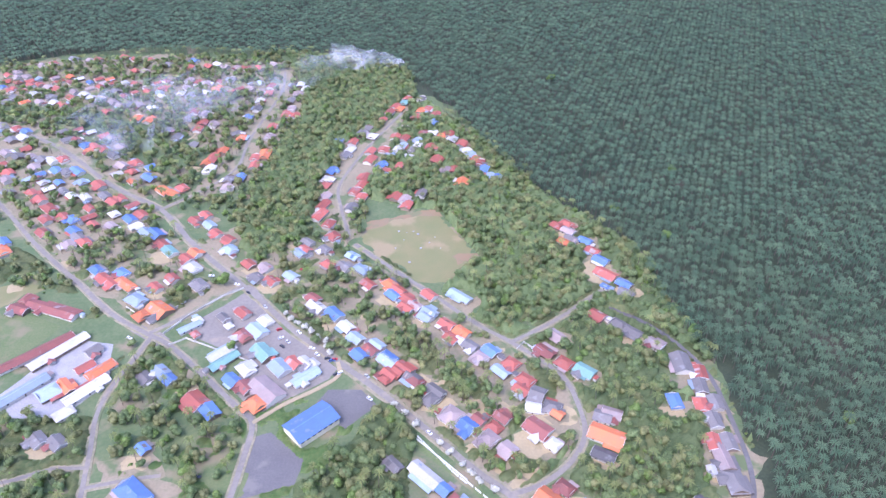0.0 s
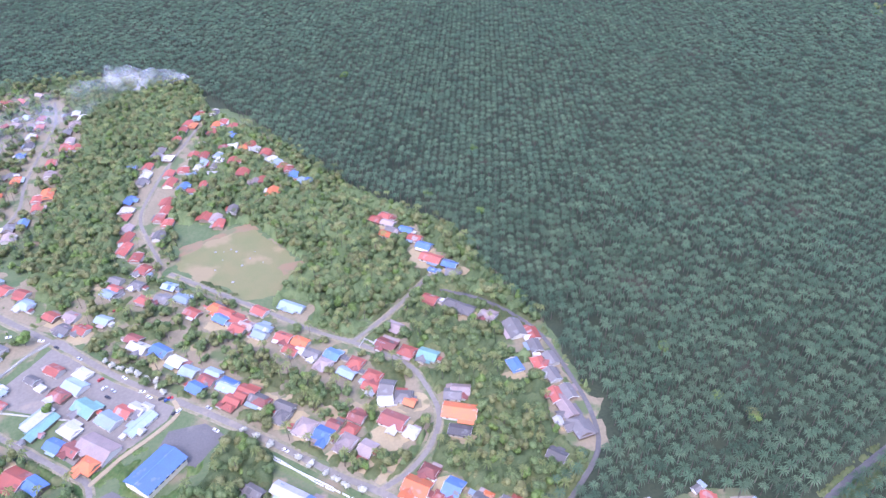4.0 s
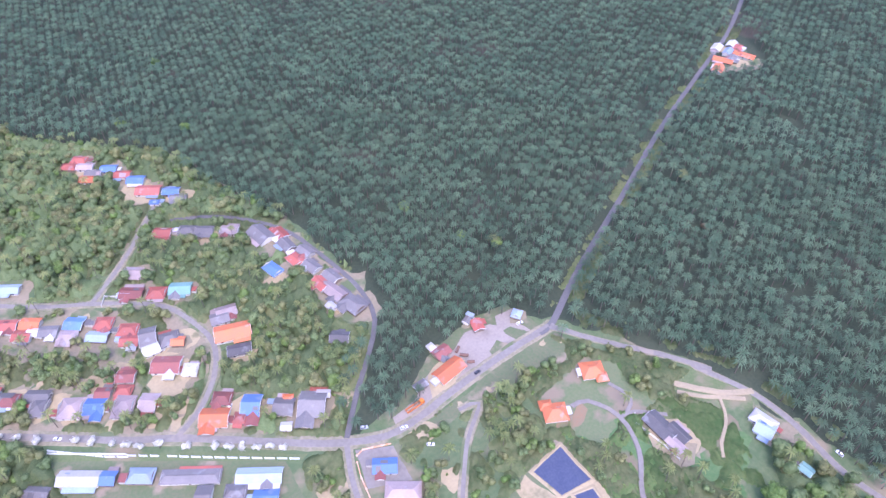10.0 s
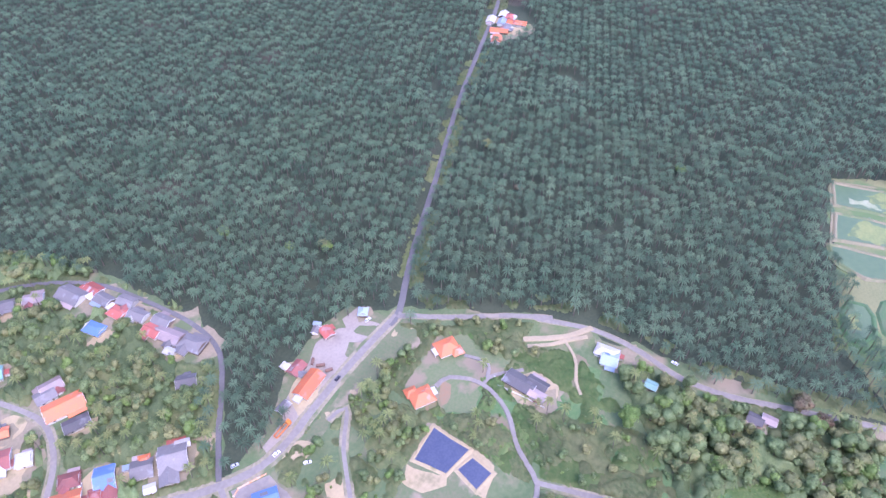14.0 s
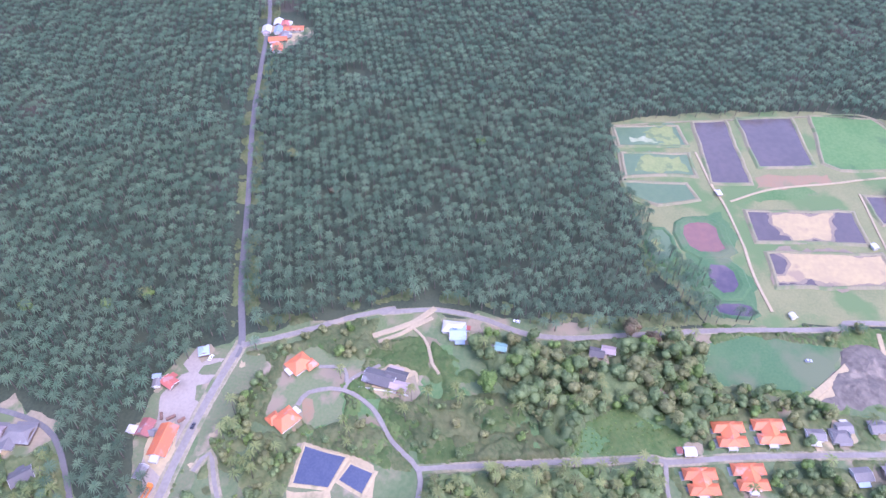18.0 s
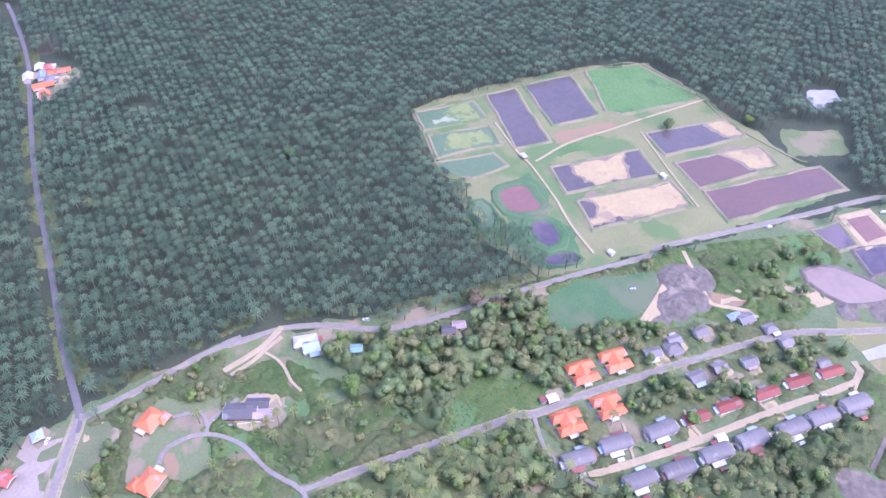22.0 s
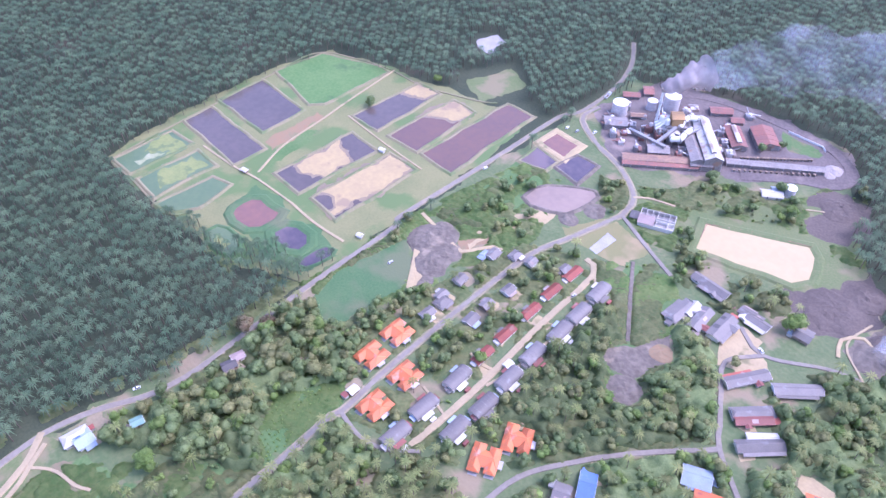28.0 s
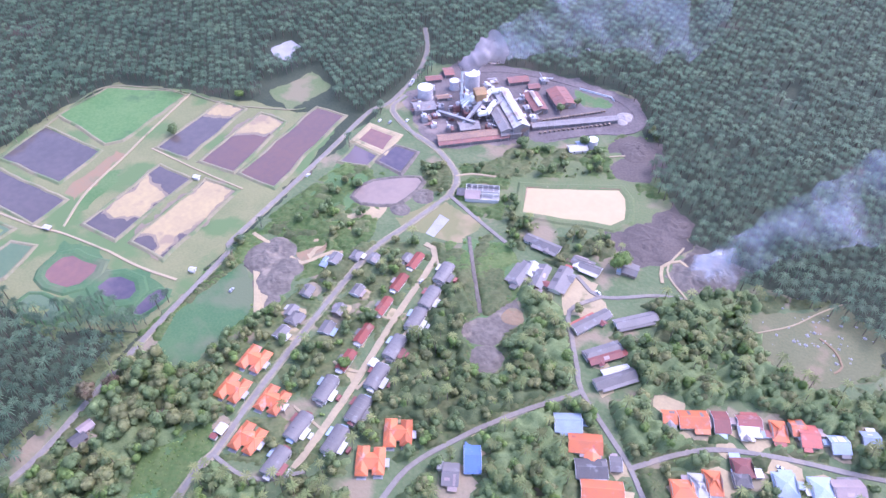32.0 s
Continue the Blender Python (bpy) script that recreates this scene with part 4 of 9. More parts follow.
patch("reed_bed", MARSH, [(402.0, -117.5), (415.9, -146.7), (391.9, -155.1), (368.3, -154.0), (331.1, -162.5), (311.4, -159.3), (311.7, -126.7), (337.1, -118.2), (364.9, -118.0)], "green weedy marsh round small ponds", "marsh", keep=True)

# ---------------------------------------------------------------- ponds
def water(name, a, b, c=None, c_at=0.5, scale=0.02, rough=0.06):
    m = mat(name, a, b, rough=rough, big=0.03, fine=0.2, c=c, c_big=scale, c_at=c_at, spec=0.6)
    return m


SCUM = mat("tan_scum", (0.385, 0.295, 0.140), (0.320, 0.245, 0.128), big=0.04, fine=0.3, rough=0.6, c=(0.255, 0.190, 0.115), c_big=0.05, c_at=0.55)
FOAM = mat("algae_foam", (0.225, 0.245, 0.085), (0.170, 0.205, 0.072), big=0.08, fine=0.5, rough=0.6, c=(0.130, 0.170, 0.068), c_big=0.09, c_at=0.56)
PALE_FOAM = mat("pale_foam", (0.32, 0.33, 0.20), (0.24, 0.27, 0.14), big=0.08, fine=0.5, rough=0.6)
FILM = mat("thin_scum", (0.225, 0.172, 0.105), (0.180, 0.138, 0.092), big=0.06, fine=0.3, rough=0.35)
W_DARK = water("dark_pond_water", (0.092, 0.074, 0.066), (0.115, 0.090, 0.080), rough=0.1)
W_RED = water("reddish_pond_water", (0.150, 0.084, 0.060), (0.128, 0.076, 0.060))
W_GREEN = water("green_weedy_water", (0.088, 0.138, 0.058), (0.110, 0.158, 0.066), rough=0.35)
W_MUD = water("muddy_pond_water", (0.21, 0.105, 0.075), (0.17, 0.09, 0.07), rough=0.25)
W_OIL = water("oily_pit_water", (0.07, 0.055, 0.07), (0.11, 0.08, 0.09), c=(0.15, 0.11, 0.11), rough=0.2)
W_GREY = water("grey_silt_water", (0.25, 0.185, 0.145), (0.21, 0.155, 0.125), c=(0.14, 0.10, 0.09), c_at=0.58, rough=0.6)
W_CREAM = water("cream_effluent", (0.41, 0.315, 0.155), (0.38, 0.29, 0.14), rough=0.5)
W_LINER = mat("pit_liner", (0.055, 0.065, 0.11), (0.075, 0.085, 0.13), rough=0.45, big=0.1, fine=0.8, bump=0.2)


def offset(points, d):
    """The polygon moved outwards by d."""
    n = len(points)
    ar = sum(points[i][0] * points[(i + 1) % n][1] - points[(i + 1) % n][0] * points[i][1] for i in range(n))
    out = []
    for i in range(n):
        p, q, r = (Vector(points[(i + k) % n]) for k in (-1, 0, 1))
        a, b = (q - p).normalized(), (r - q).normalized()
        s = -1 if ar < 0 else 1
        na, nb = Vector((a.y, -a.x)) * s, Vector((b.y, -b.x)) * s
        m = (na + nb)
        m = m / max(0.35, m.length_squared / 2) if m.length > 1e-6 else na
        out.append((q.x + m.x * d, q.y + m.y * d))
    return out


def rounded(points):
    """Corners cut twice."""
    for _ in range(1):
        n = len(points)
        points = [tuple(a * k + b * (1 - k) for a, b in zip(points[i], points[(i + 1) % n])) for i in range(n) for k in (0.75, 0.25)]
    return points


def pond(points, surface, words, bank=BANK, rim=1.1, level=0.55, width=1.6, soft=False, scum=()):
    """A basin within low earth banks: two parts, bank and water."""
    points = rounded(points) if soft else points
    base = rough_outline(points, 1.6, 9.0)
    n = len(base)
    c = (sum(p[0] for p in base) / n, sum(p[1] for p in base) / n)
    top = empty_at("pond", *c)
    loops = []
    for d, z in ((width + 2.0, -0.1), (width, rim), (width * 0.45, rim), (-0.8, level - 0.3)):
        loops.append([(x - c[0], y - c[1], z + (0.2 * noise.noise(Vector((x, y, 3)) * 0.1) if z > 0.7 else 0)) for x, y in offset(base, d)])
    v = [q for l in loops for q in l]
    f = [(k * n + i, k * n + (i + 1) % n, (k + 1) * n + (i + 1) % n, (k + 1) * n + i) for k in range(3) for i in range(n)]
    part("bank", v, f, bank, top, "grassy earth bank")
    w = [(x - c[0], y - c[1], level) for x, y in offset(base, 0.3)]
    ar = sum(w[i][0] * w[(i + 1) % n][1] - w[(i + 1) % n][0] * w[i][1] for i in range(n))
    part("water", w, [tuple(range(n)) if ar > 0 else tuple(reversed(range(n)))], surface, top, words)
    for k, (material, what, outline) in enumerate(scum):
        o = rough_outline(outline, 5.5, 2.0)
        m = len(o)
        ar = sum(o[i][0] * o[(i + 1) % m][1] - o[(i + 1) % m][0] * o[i][1] for i in range(m))
        e = rough_outline(offset(outline, 3.2), 6.5, 2.0)
        h = len(e)
        part("scum_film", [(x - c[0], y - c[1], level + 0.003 + 0.005 * k) for x, y in e], [tuple(range(h)) if ar > 0 else tuple(reversed(range(h)))], FILM if material == SCUM else W_GREEN, top, "thin film at the edge of the scum")
        part("scum", [(x - c[0], y - c[1], level + 0.006 + 0.005 * k) for x, y in o], [tuple(range(m)) if ar > 0 else tuple(reversed(range(m)))], material, top, what)
    NOTREES.append(offset(base, width + 1))
    return tagged(top, "rectangular treatment pond of " + words, "pond", "treatment ponds", "structure")


pond([(513.1, -73.7), (520.1, -125.5), (495.9, -130.6), (488.2, -78.6)], W_GREEN, "grey-green water with floating algae",
     scum=[(FOAM, "floating algae", [(503.0, -92.0), (516.0, -105.0), (517.0, -123.0), (498.0, -127.0), (493.0, -100.0)]), (PALE_FOAM, "pale foam", [(500.0, -86.0), (504.0, -98.0), (499.0, -112.0), (495.0, -100.0), (496.0, -88.0)])])
pond([(476.9, -80.2), (482.4, -132.1), (456.7, -133.9), (450.0, -82.2)], W_GREEN, "yellow-green algae water",
     scum=[(FOAM, "yellow-green algae", [(475.0, -92.0), (479.0, -128.0), (460.0, -131.0), (453.0, -110.0), (455.0, -90.0)])])
pond([(439.9, -80.0), (442.8, -126.3), (427.3, -132.3), (417.3, -103.5), (427.1, -83.2)], W_GREEN, "flat green water weed")
pond([(529.1, -141.3), (534.8, -167.2), (453.8, -175.0), (449.1, -147.2)], W_DARK, "dark purple-brown water")
pond([(540.7, -178.6), (547.2, -222.9), (483.1, -228.2), (474.8, -186.0)], W_DARK, "dark purple water that mirrors the sky")
pond([(552.7, -241.8), (554.6, -291.3), (503.6, -319.8), (490.1, -321.7), (479.4, -248.9), (486.8, -238.6)], WEED, "bright green grass grown over the basin", level=0.8)
pond([(448.1, -259.2), (454.6, -333.9), (430.3, -338.0), (418.7, -262.8)], W_DARK, "dark purple water with a pale silt end",
     scum=[(SCUM, "pale silt", [(452.0, -314.0), (455.0, -333.0), (431.0, -337.0), (428.0, -322.0), (440.0, -317.0)])])
pond([(405.0, -266.4), (414.1, -341.1), (388.7, -344.5), (374.7, -272.2)], W_RED, "purple-red water with a pale silt end",
     scum=[(SCUM, "pale silt", [(410.5, -308.0), (414.5, -340.0), (389.0, -343.5), (386.0, -324.0), (398.0, -318.0)])])
pond([(368.5, -273.8), (380.3, -375.5), (353.3, -379.2), (335.6, -277.8)], W_RED, "reddish purple water")
pond([(417.6, -168.3), (427.2, -243.5), (395.1, -246.1), (387.7, -170.6)], W_DARK, "purple water with a broad band of tan scum",
     scum=[(SCUM, "tan floating scum", [(418.5, -188.0), (425.0, -231.0), (411.0, -224.3), (393.0, -222.8), (388.5, -193.7), (397.8, -190.9), (405.3, -184.4)])])
pond([(375.0, -176.5), (383.7, -252.4), (355.9, -255.2), (344.2, -178.2)], W_DARK, "tan scum over dark purple water",
     scum=[(SCUM, "tan floating scum", [(375.5, -184.1), (382.0, -231.0), (381.0, -251.0), (358.2, -252.1), (351.2, -220.0), (354.7, -211.8), (352.9, -195.9), (345.8, -189.8), (345.7, -180.0), (352.7, -179.0), (358.1, -186.0), (367.1, -190.1)])])
pond([(394.1, -119.0), (400.6, -126.9), (400.7, -141.8), (382.5, -144.0), (372.4, -147.9), (368.8, -124.2)], W_MUD, "red-brown mud within a green weedy rim", bank=MARSH, width=6.0, soft=True)
pond([(357.3, -131.0), (359.5, -148.2), (336.2, -150.0), (332.6, -135.9)], W_OIL, "dark water within a green weedy rim", bank=MARSH, width=6.5, soft=True)
pond([(321.7, -132.0), (325.6, -156.2), (315.3, -159.9), (313.4, -137.4)], W_OIL, "small dark pool among weeds", rim=0.7, bank=MARSH, soft=True)
pond([(388.2, -92.7), (389.9, -110.2), (361.1, -110.4), (355.7, -97.5)], W_GREEN, "bright green weed", bank=MARSH, soft=True,
     scum=[(FOAM, "bright yellow-green algae", [(380.5, -95.9), (383.0, -104.7), (374.5, -101.4), (365.7, -105.6), (363.7, -98.7), (372.0, -97.5)])])
pond([(320.0, -360.7), (321.3, -378.6), (300.6, -380.8), (296.3, -361.0)], W_MUD, "red-brown mud", bank=SAND, width=5.0)
pond([(314.1, -330.6), (318.2, -352.3), (295.8, -351.2), (294.2, -338.5)], W_OIL, "dark brown water")
pond([(290.5, -347.6), (289.9, -370.6), (271.4, -373.2), (266.7, -346.9)], W_OIL, "dark slate water", bank=SLUDGE)
pond([(277.5, -296.2), (281.3, -320.9), (262.9, -339.7), (247.1, -350.5), (243.4, -330.2), (248.7, -310.2)], W_GREY, "pale grey silt", bank=SLUDGE, soft=True)
pond([(164.3, -360.7), (174.7, -385.4), (116.5, -422.8), (108.0, -417.5), (99.9, -396.5), (105.0, -384.7)], W_CREAM, "bright cream effluent", bank=GRASS, width=5.5)
pond([(184.6, 98.6), (181.8, 76.4), (163.1, 81.3), (163.9, 99.7)], W_LINER, "dark blue sheet liner", bank=SAND, rim=0.5, level=0.25, width=0.6)
pond([(167.8, 76.8), (178.4, 73.0), (175.5, 60.0), (162.6, 62.4)], W_LINER, "dark blue sheet liner", bank=SAND, rim=0.5, level=0.25, width=0.6)



# ---------------------------------------------------------------- houses
WHITE_TRIM = mat("white_trim", (0.75, 0.74, 0.72), (0.66, 0.65, 0.63), big=0.3, fine=1.5)


def gable_roof(l, w, eave, rise, over=0.7, thick=0.14, hip=0.0):
    """Two slopes (and hipped ends) with thickness, ridge along x."""
    x0, y0 = l / 2 + over, w / 2 + over
    e = eave - rise * over / (w / 2)
    x1 = x0 - hip
    v = [(-x0, -y0, e), (x0, -y0, e), (x0, y0, e), (-x0, y0, e), (-x1, 0, eave + rise), (x1, 0, eave + rise)]
    v += [(x, y, z - thick) for x, y, z in v]
    f = [(0, 1, 5, 4), (2, 3, 4, 5), (7, 6, 10, 11), (9, 8, 11, 10), (0, 6, 7, 1), (2, 8, 9, 3)]
    if hip:
        f += [(3, 0, 4), (1, 2, 5), (6, 9, 10), (8, 7, 11), (1, 7, 8, 2), (3, 9, 6, 0)]
    else:
        f += [(1, 7, 11, 5), (5, 11, 8, 2), (3, 9, 10, 4), (4, 10, 6, 0)]
    return v, f


def walls(l, w, h, rise, gable=True):
    a, b = l / 2, w / 2
    v = [(-a, -b, -0.2), (a, -b, -0.2), (a, b, -0.2), (-a, b, -0.2), (-a, -b, h), (a, -b, h), (a, b, h), (-a, b, h), (-a, 0, h + rise), (a, 0, h + rise)]
    f = [(0, 1, 5, 4), (2, 3, 7, 6)]
    f += [(1, 2, 6, 9, 5), (3, 0, 4, 8, 7)] if gable else [(1, 2, 6, 5), (3, 0, 4, 7)]
    return v, f


def shifted(p, dx, dy, dz=0.0, turn=0):
    v, f = p
    if turn:
        v = [(-y, x, z) for x, y, z in v]
    return [(x + dx, y + dy, z + dz) for x, y, z in v], f


def shed_roof(x0, y0, x1, y1, za, zb, thick=0.12):
    """One slope from za at y0 to zb at y1."""
    v = [(x0, y0, za), (x1, y0, za), (x1, y1, zb), (x0, y1, zb)]
    v += [(x, y, z - thick) for x, y, z in v]
    return v, [(0, 1, 2, 3), (7, 6, 5, 4), (0, 4, 5, 1), (1, 5, 6, 2), (2, 6, 7, 3), (3, 7, 4, 0)]


def chevron(x, y, low, high, d=0.4, t=0.06):
    """A board along both slopes of a gable, in one piece."""
    v = [(x + s * t, q, z - o) for s in (-1, 1) for q, z in ((-y, low), (0, high), (y, low)) for o in (0, d)]
    f = [(0, 1, 3, 2), (2, 3, 5, 4), (7, 6, 8, 9), (9, 8, 10, 11), (0, 2, 8, 6), (2, 4, 10, 8), (1, 7, 9, 3), (3, 9, 11, 5), (0, 6, 7, 1), (4, 5, 11, 10)]
    return v, f


def openings(top, l, w, h, r):
    """Door, windows and their frames on the two long sides."""
    for s in (-1, 1):
        n = max(1, min(3, int(l / 5.0)))
        for i in range(n):
            x = -l / 2 + l * (i + 0.5) / n
            y = s * (w / 2 + 0.02)
            if s < 0 and i == n // 2:
                part("door", *box(x - 0.5, y - 0.04, 0, x + 0.5, y + 0.04, 2.05), TIMBER, top)
            else:
                part("window", *box(x - 0.65, y - 0.03, 1.0, x + 0.65, y + 0.03, 2.1), DARK, top)


PLACED = set()


def fresh(rows):
    """The rows whose place is not built on yet."""
    left = [q for q in rows if q[:2] not in PLACED]
    PLACED.update(q[:2] for q in rows)
    return left


def house(x, y, turn, l, w, colour, detail=True, kind="house", what="single-storey village house", group="village houses"):
    r = random.Random(int(x * 13 + y * 7))
    top = empty_at(kind, x, y, turn + r.uniform(-4, 4))
    h, rise = r.uniform(2.7, 3.2), w * r.uniform(0.17, 0.24)
    rm = MATS["roof_" + colour]
    part("wall", *walls(l, w, h, rise), WALL if r.random() < 0.75 else TIMBER, top)
    hip = w * 0.45 if r.random() < 0.25 else 0.0
    main = part("roof", *gable_roof(l, w, h, rise, hip=hip), rm, top, ROOF_WORDS[colour] + " sheet roof")
    if detail:
        part("ridge_cap", *beam((-l / 2 - 0.6 + hip, 0, h + rise + 0.03), (l / 2 + 0.6 - hip, 0, h + rise + 0.03), 0.5, 0.08), rm, main)
    if detail and not hip and r.random() < 0.45:
        for sx in (-1, 1):
            part("barge_board", *chevron(sx * (l / 2 + 0.74), w / 2 + 0.7, h - rise * 1.4 / w - 0.02, h + rise - 0.02), WHITE_TRIM, main, "white barge board")
    if not hip and r.random() < (0.5 if detail else 0.0):
        c2 = r.choice({"w": "gwl", "l": "gwb", "b": "blg", "g": "gdp", "d": "gd"}.get(colour, "rpng"))
        for k in range(r.randint(1, 2)):
            sy, x_, dx = r.choice((-1, 1)), r.uniform(-l / 2, l / 2 - 2), r.uniform(1.2, 4.0)
            a, b = sorted((r.uniform(0.05, 0.5), r.uniform(0.6, 1.1)))
            y0, y1 = sy * a * w / 2, sy * b * w / 2
            z0, z1 = h + rise * (1 - a) + 0.05 + 0.02 * k, h + rise * (1 - b) + 0.05 + 0.02 * k
            q = shed_roof(x_, y0, x_ + dx, y1, z0, z1, 0.03)
            part("patched_sheet", *(q if sy > 0 else (q[0], [tuple(reversed(t_)) for t_ in q[1]])), MATS["roof_" + c2], main, ROOF_WORDS[c2] + " replaced roof sheet")
    if r.random() < (0.4 if detail else 0.12):
        c3, s3 = r.choice("gwnplr"), r.choice((-1, 1))
        u, t3 = s3 * (l / 2 + r.uniform(1.6, 3.0)), r.uniform(-w * 0.4, w * 0.4)
        k3, d3 = r.uniform(1.2, 2.0), r.uniform(1.4, 2.6)
        part("outhouse", *box(u - k3, t3 - d3, -0.1, u + k3, t3 + d3, 2.2), WALL, top)
        part("outhouse_roof", *shed_roof(u - k3 - 0.3, t3 - d3 - 0.4, u + k3 + 0.3, t3 + d3 + 0.4, 2.75, 2.35), MATS["roof_" + c3], top, ROOF_WORDS[c3] + " outhouse roof")
    if w > 5.5 and r.random() < 0.75:
        s, d, k = r.choice((-1, 1)), r.uniform(2.2, 4.0), r.uniform(0.5, 0.95)
        o = (1 - k) * l / 2 * r.choice((-1, 1))
        ext = r.choice([colour, colour, "g", "r", "p", "w", "l"])
        y0, y1 = s * (w / 2 + 0.1), s * (w / 2 + d)
        e = part("lean_to", *shed_roof(o - k * l / 2, y0, o + k * l / 2, y1, h - 0.35, h - 0.85), MATS["roof_" + ext], top, ROOF_WORDS[ext] + " lean-to roof")
        for i in (-1, 1) if detail else ():
            part("post", *beam((o + i * (k * l / 2 - 0.3), y1 - s * 0.3, -0.2), (o + i * (k * l / 2 - 0.3), y1 - s * 0.3, h - 0.9), 0.18), TIMBER, e)
    if l > 9 and r.random() < (0.45 if detail else 0.2):
        k = w * r.uniform(0.45, 0.7)
        s = r.choice((-1, 1))
        ext = r.choice([colour, colour, "g", "n", "w"])
        b = shifted(gable_roof(w * 0.8, k, h - 0.3, k * 0.2), s * l * 0.2, -w * 0.5, 0, 1)
        part("porch_roof", *b, MATS["roof_" + ext], top, ROOF_WORDS[ext] + " porch roof")
        part("porch_wall", *shifted(walls(w * 0.7, k * 0.9, h - 0.35, k * 0.17), s * l * 0.2, -w * 0.5, 0, 1), WALL, top)
    if detail:
        openings(top, l, w, h, r)
    FEET.append((x, y, max(l, w) * 0.52))
    style = "hipped" if hip else "gabled"
    return tagged(top, f"{what} with {ROOF_WORDS[colour]} {style} sheet roof", kind.replace("_", " "), group)


def homes(turn, rows, detail=True):
    for x, y, l, w, da, colour in fresh(rows):
        house(x, y, turn + da, l * 0.87, w * 0.87, colour, detail)
        yard(x, y, max(l, w))


def yard(x, y, size):
    """Trodden earth or sand beside many of the houses."""
    r = random.Random(int(x * 17 - y * 5))
    if r.random() < 0.62:
        q = size * r.uniform(0.55, 0.95)
        cx, cy = x + r.uniform(-0.4, 0.4) * size, y + r.uniform(-0.6, 0.2) * size
        o = [(cx + q * k * math.cos(a), cy + q * 0.8 * k * math.sin(a)) for a, k in ((i * 0.524, r.uniform(0.7, 1.2)) for i in range(12))]
        patch("yard", r.choice((SAND, YARD, YARD)), o, "trodden sandy yard beside a house", "yard", wob=2.5)
        FEET.append((cx, cy, q * 0.85))


def far_homes(turn, rows):
    for x, y, l, w, da, colour in fresh(rows):
        house(x, y, turn + da, l * 1.05, w * 1.05, colour, False, "cottage", "small far cottage", "far cottages")


def shops(turn, rows):
    for x, y, l, w, da, colour in fresh(rows):
        house(x, y, turn + da, l * 0.9, w * 0.9, colour, True, "shop", "low shop beside the market yard", "market shops")


def school(turn, rows):
    for x, y, l, w, da, colour in fresh(rows):
        house(x, y, turn + da, l, w, colour, True, "school_block", "long low school block", "school blocks")


def sheds(turn, rows):
    for x, y, l, w, da, colour in fresh(rows):
        house(x, y, turn + da, l * 0.8, w * 0.8, colour, True, "shed", "long low shed on a lawn", "long sheds")


def quarters(turn, rows):
    for x, y, l, w, da, colour in fresh(rows):
        house(x, y, turn + da, l * 0.8, w * 0.85, colour, True, "workers_quarters", "terrace of workers' quarters", "workers' quarters")


A_MAIN = -44.7
A_FAR = -42.5
A_B = 85.2
A_C = 70.5
A_E = -44.0
A_G = -88.8
A_LOW = -43.6
A_L = -38.2
A_ROW = -80.9
A_END = -148.5

# Far quarter of the village, beyond the smoke.
far_homes(A_FAR, [
    (-549.6, 863.6, 11, 8, 0, "r"), (-543.4, 873.0, 11, 8, 0, "p"), (-521.7, 896.4, 11, 8, 0, "p"),
    (-510.5, 904.4, 11, 8, 0, "r"), (-491.5, 920.7, 11, 8, 0, "g"), (-466.5, 914.7, 11, 8, 0, "p"),
    (-456.9, 918.8, 11, 8, 0, "r"), (-424.7, 927.2, 11, 8, 0, "r"), (-408.3, 919.0, 11, 8, 0, "r"),
    (-388.8, 919.1, 11, 8, 0, "r"), (-395.0, 881.2, 11, 8, 0, "r"), (-382.8, 879.4, 11, 8, 0, "p"),
    (-357.7, 901.0, 11, 8, 0, "g"), (-328.5, 915.2, 11, 8, 0, "b"), (-304.4, 895.2, 11, 8, 0, "r"),
])
far_homes(A_FAR, [
    (-304.4, 895.2, 11, 8, 0, "r"), (-294.2, 901.2, 11, 8, 0, "w"), (-283.9, 895.3, 11, 8, 0, "p"),
    (-325.9, 893.2, 11, 8, 0, "r"), (-255.4, 889.5, 11, 8, 0, "r"), (-237.2, 889.6, 11, 8, 0, "r"),
    (-221.2, 901.5, 11, 8, 0, "p"), (-264.9, 889.5, 11, 8, 0, "p"), (-506.6, 832.9, 11, 8, 0, "r"),
    (-497.0, 834.7, 11, 8, 0, "r"), (-481.9, 826.0, 11, 8, 0, "p"), (-468.6, 820.8, 11, 8, 0, "r"),
    (-444.5, 812.3, 11, 8, 0, "p"), (-441.4, 794.0, 11, 8, 0, "r"), (-428.8, 804.0, 11, 8, 0, "w"),
])
far_homes(A_FAR, [
    (-428.8, 804.0, 11, 8, 0, "w"), (-416.7, 795.7, 11, 8, 0, "w"), (-405.4, 792.5, 11, 8, 0, "p"),
    (-387.0, 782.8, 11, 8, 0, "p"), (-364.9, 776.5, 11, 8, 0, "g"), (-375.6, 773.3, 11, 8, 0, "p"),
    (-352.6, 773.4, 11, 8, 0, "p"), (-509.1, 795.4, 11, 8, 0, "g"), (-512.1, 784.0, 11, 8, 0, "g"),
    (-473.0, 782.5, 11, 8, 0, "p"), (-443.1, 774.7, 11, 8, 0, "r"), (-383.5, 756.3, 11, 8, 0, "r"),
    (-523.4, 858.1, 11, 8, 0, "p"), (-395.4, 814.2, 11, 8, 0, "g"), (-490.3, 805.4, 11, 8, 0, "w"),
])
far_homes(A_FAR, [
    (-490.3, 805.4, 11, 8, 0, "w"), (-335.0, 765.7, 11, 8, 0, "w"), (-466.3, 797.2, 11, 8, 0, "g"),
])
